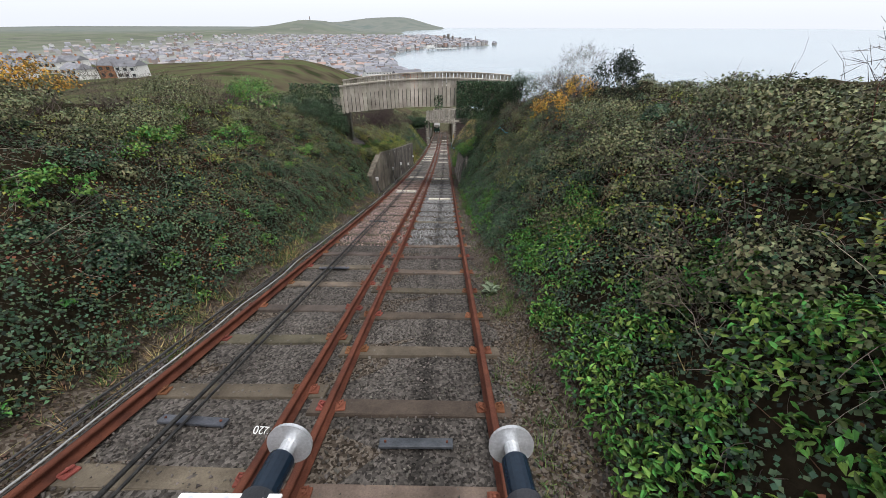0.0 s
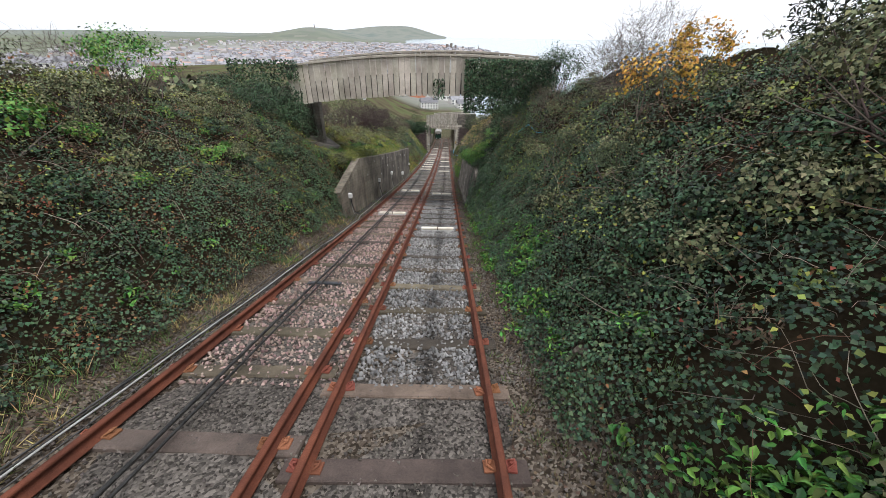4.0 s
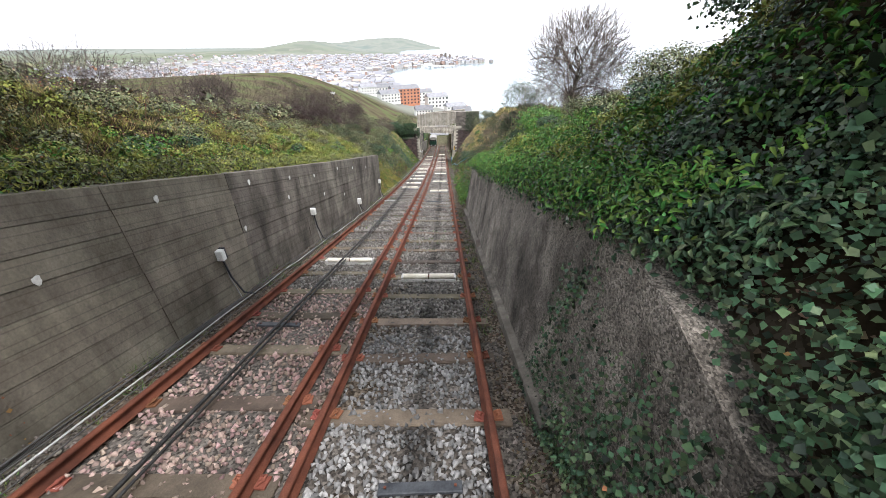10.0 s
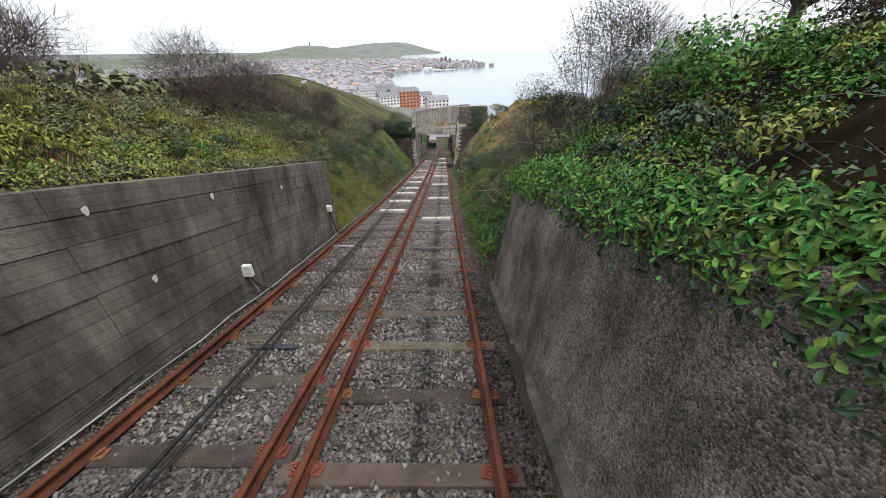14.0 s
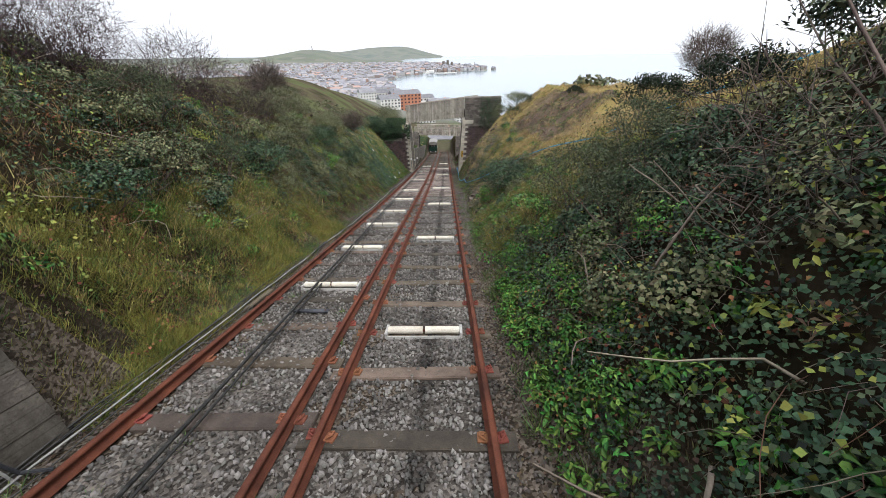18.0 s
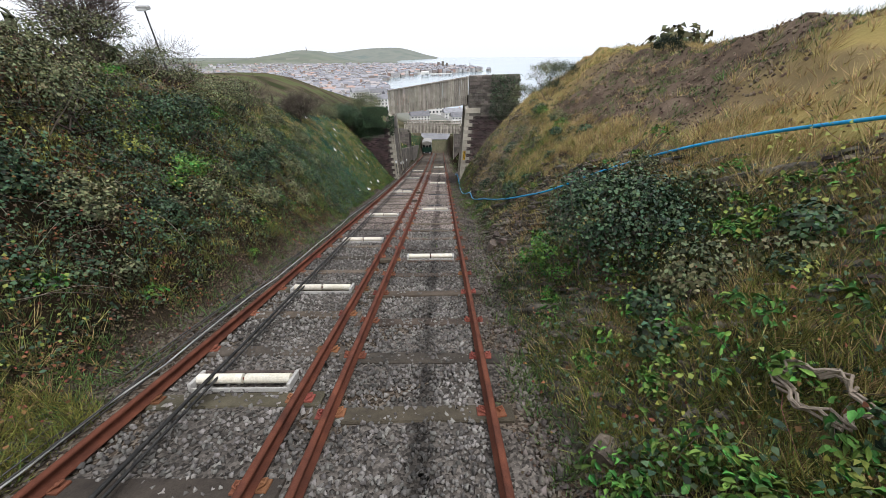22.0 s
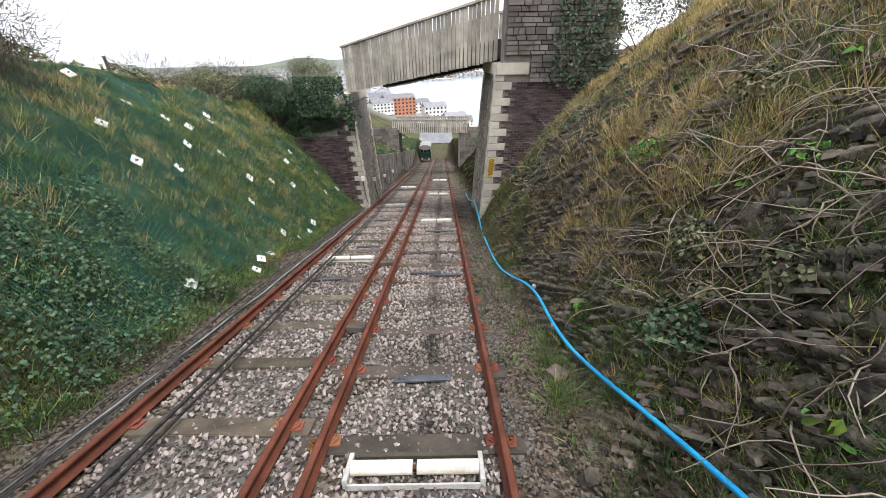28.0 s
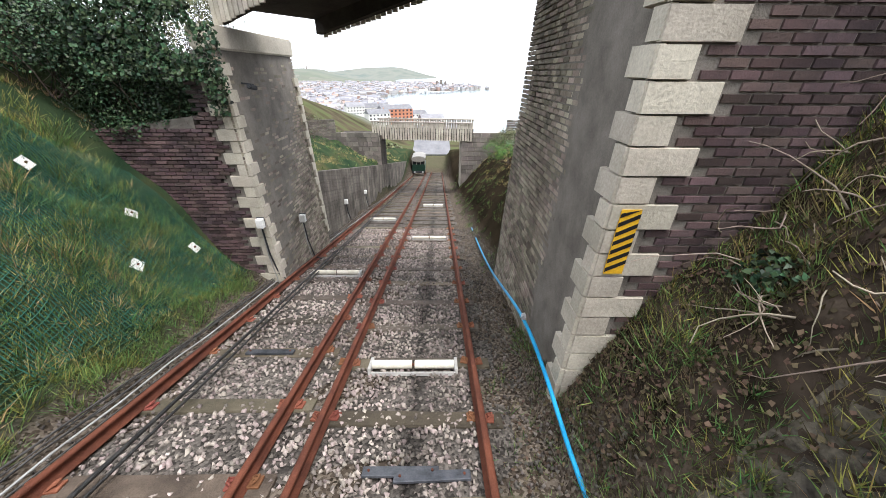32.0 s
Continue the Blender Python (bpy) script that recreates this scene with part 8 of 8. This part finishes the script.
# jetty, castle and monument on the headland
jetty = thing("pleasure_pier", "low white pleasure pier reaching into the bay", "pier")
for i in range(7):
    bm = bmesh.new()
    box(bm, (-55 + i * 14, 1265 + i * 4, SEA + 4.5), (13.5, 12 if i else 22, 2.5))
    part("pier_deck", bm, M_RENDER, jetty)
    bm = bmesh.new()
    tube(bm, [(-55 + i * 14, 1265 + i * 4, SEA - 4), (-55 + i * 14, 1265 + i * 4, SEA + 4)], 0.8, 8)
    part("pile", bm, M_DARKWOOD_AND_SHADE, jetty)
bm = bmesh.new()
box(bm, (-48, 1267, SEA + 9), (24, 18, 7), bevel=1.0)
part("pavilion", bm, M_RENDER, jetty)
castle = thing("castle_ruin", "ruined stone castle towers on the headland", "castle")
for x, y, r, h in [(10, 1760, 6, 22), (28, 1750, 5, 16), (-8, 1775, 7, 18), (60, 1735, 4, 12)]:
    bm = bmesh.new()
    tube(bm, [(x, y, SEA), (x, y, SEA + 8 + h)], r, 10, r * 0.9)
    part("tower", bm, M_RUBBLE, castle)
mon = thing("war_memorial", "tall stone memorial column on the headland", "monument")
for x, y, r, h in [(118, 1640, 3.0, 26)]:
    bm = bmesh.new()
    tube(bm, [(x, y, SEA), (x, y, SEA + 8), (x, y, SEA + h)], r, 8, 1.2)
    part("column", bm, M_RUBBLE, mon)
    bm = bmesh.new()
    box(bm, (x, y, SEA + 5), (9, 9, 6), bevel=0.4)
    part("plinth", bm, M_RUBBLE, mon)
hs = thing("hilltop_column", "tiny monument column on the far hilltop", "monument")
bm = bmesh.new()
tube(bm, [(-975, 3000, 0), (-975, 3000, 26)], 3.0, 8, 2.0)
part("column", bm, M_RUBBLE, hs)

# ---- small things by the line ----
def low(x, y):
    return float(gz(np.array([x]), np.array([y]))[0])


txt = bpy.data.curves.new("sleeper_number", 'FONT')
txt.body, txt.size, txt.extrude, txt.align_x = "220", 0.11, 0.002, 'CENTER'
tmp = bpy.data.objects.new("number_curve", txt)
scene.collection.objects.link(tmp)
me = bpy.data.meshes.new_from_object(tmp.evaluated_get(bpy.context.evaluated_depsgraph_get()))
bpy.data.objects.remove(tmp)
num = mesh_ob("sleeper_number", me, M_WHITE)
num.matrix_basis = lay(-1.56, 2.05, 0.008, 176)
tagged(num, "white painted number 220 on a timber sleeper", "number")

M_RAG = mat("blue_plastic_rag", (0.02, 0.07, 0.35), (0.03, 0.12, 0.5), 9, 0.5, bump=0.4, fine=60)
bm = bmesh.new()
bmesh.ops.create_icosphere(bm, subdivisions=2, radius=1.0)
rn = random.Random(4)
for v in bm.verts:
    v.co = Vector((v.co.x * 0.045, v.co.y * 0.035, v.co.z * 0.03)) * rn.uniform(0.6, 1.4)
rag = part("plastic_rag", bm, M_RAG)
rag.matrix_basis = pose(0.99, 1.98, zt(1.98) + 0.02)
tagged(rag, "crumpled blue plastic scrap beside the rail", "litter")

M_MULL = mat("felted_grey_green_leaf", (0.16, 0.2, 0.13), (0.26, 0.31, 0.2), 3, 0.8, bump=0.3, fine=60, island=0.2)
rosette = thing("mullein_plant", "pale grey-green felted leaf rosette by the rail", "plant", at=(1.24, 5.52, low(1.24, 5.52)))
n = 26
a = RG.uniform(0, 6.283, n)
P = np.stack([1.24 + np.cos(a) * 0.11, 5.52 + np.sin(a) * 0.11, np.full(n, low(1.24, 5.52) + 0.06) + RG.uniform(0, 0.12, n)], 1)
N = np.stack([-np.cos(a) * 0.5, -np.sin(a) * 0.5, np.ones(n)], 1)
mesh_ob("leaf_rosette", leaf_mesh("leaf_rosette", P, N, RG.uniform(0.14, 0.24, n), aspect=0.4, slim=False), M_MULL, rosette)


def timber(x, y, length, turn, label, material, w=0.1, h=0.05):
    bm = bmesh.new()
    box(bm, (0, 0, h / 2), (length, w, h), bevel=0.008)
    ob = part("timber_offcut", bm, material)
    ob.matrix_basis = lay(x, y, 0.0, turn)
    return tagged(ob, label, "timber", "loose timbers by the line")


timber(-1.12, 57.2, 0.34, 8, "short sawn timber block between the tracks", M_SLEEPER, 0.2, 0.09)
timber(-1.12, 70.6, 0.42, 4, "short sawn timber block between the tracks", M_SLEEPER, 0.22, 0.1)
timber(-1.15, 67.3, 0.3, -6, "short sawn timber block between the tracks", M_SLEEPER_DARK, 0.2, 0.1)
timber(1.35, 29.6, 1.4, 84, "dark rotten plank lying along the wall foot", M_SLEEPER_DARK, 0.14, 0.05)
timber(1.3, 33.0, 1.8, 93, "dark rotten plank lying along the wall foot", M_SLEEPER_DARK, 0.12, 0.04)
timber(-3.42, 45.3, 0.9, 70, "weathered plank end lying beside the cables", M_SLEEPER, 0.12, 0.04)

pipe = thing("plastic_pipe", "short length of pale grey plastic pipe lying on ballast", "pipe")
bm = bmesh.new()
tube(bm, [(-3.17, 39.85, -11.38), (-2.41, 39.89, -11.39)], 0.032, 10)
part("pipe_tube", bm, M_CABLE, pipe, smooth=True)

coil = thing("rope_coil", "loose coil of pale old rope on the bank", "rope", at=(2.70, 50.89, low(2.70, 50.89)))
bm = bmesh.new()
pts = []
for i in range(90):
    a = i * 0.28
    r = 0.11 + 0.025 * math.sin(i * 1.7)
    pts.append((2.70 + r * math.cos(a) + 0.02 * math.sin(i), 50.89 + r * 2.0 * math.sin(a), low(2.70 + r * math.cos(a), 50.89 + r * 2.0 * math.sin(a)) + 0.2 + 0.03 * math.sin(i * 0.6)))
tube(bm, pts, 0.011, 5)
part("rope_strand", bm, M_TWIG_PALE, coil)


def watch_camera(x, y, z, arm):
    c = thing("security_camera", "small dark security camera on a bracket arm", "camera", at=(x, y, z))
    bm = bmesh.new()
    tube(bm, [(x, y, z), (x + arm * 0.6, y, z + 0.02), (x + arm, y, z + 0.03)], 0.018, 6)
    part("bracket", bm, M_BLACK, c)
    bm = bmesh.new()
    box(bm, (x, y - 0.08, z - 0.04), (0.09, 0.26, 0.09), m=pose(0, 0, 0, -10), bevel=0.015)
    part("housing", bm, M_BLACK, c)
    bm = bmesh.new()
    tube(bm, [(x, y - 0.2, z - 0.02), (x, y - 0.23, z - 0.015)], 0.035, 10)
    part("lens", bm, M_PLATE, c)


watch_camera(-3.45, 80.2, LB + 4.3, -0.25)
watch_camera(-4.6, 25.2, -1.95, -0.2)
for (x, y, z) in ((1.66, 24.21, -5.07), (1.66, 24.11, -4.97)):
    k = copy_thing(spot, pose(x, y, z, 0, 0, 180) @ Matrix.Scale(0.8, 4))
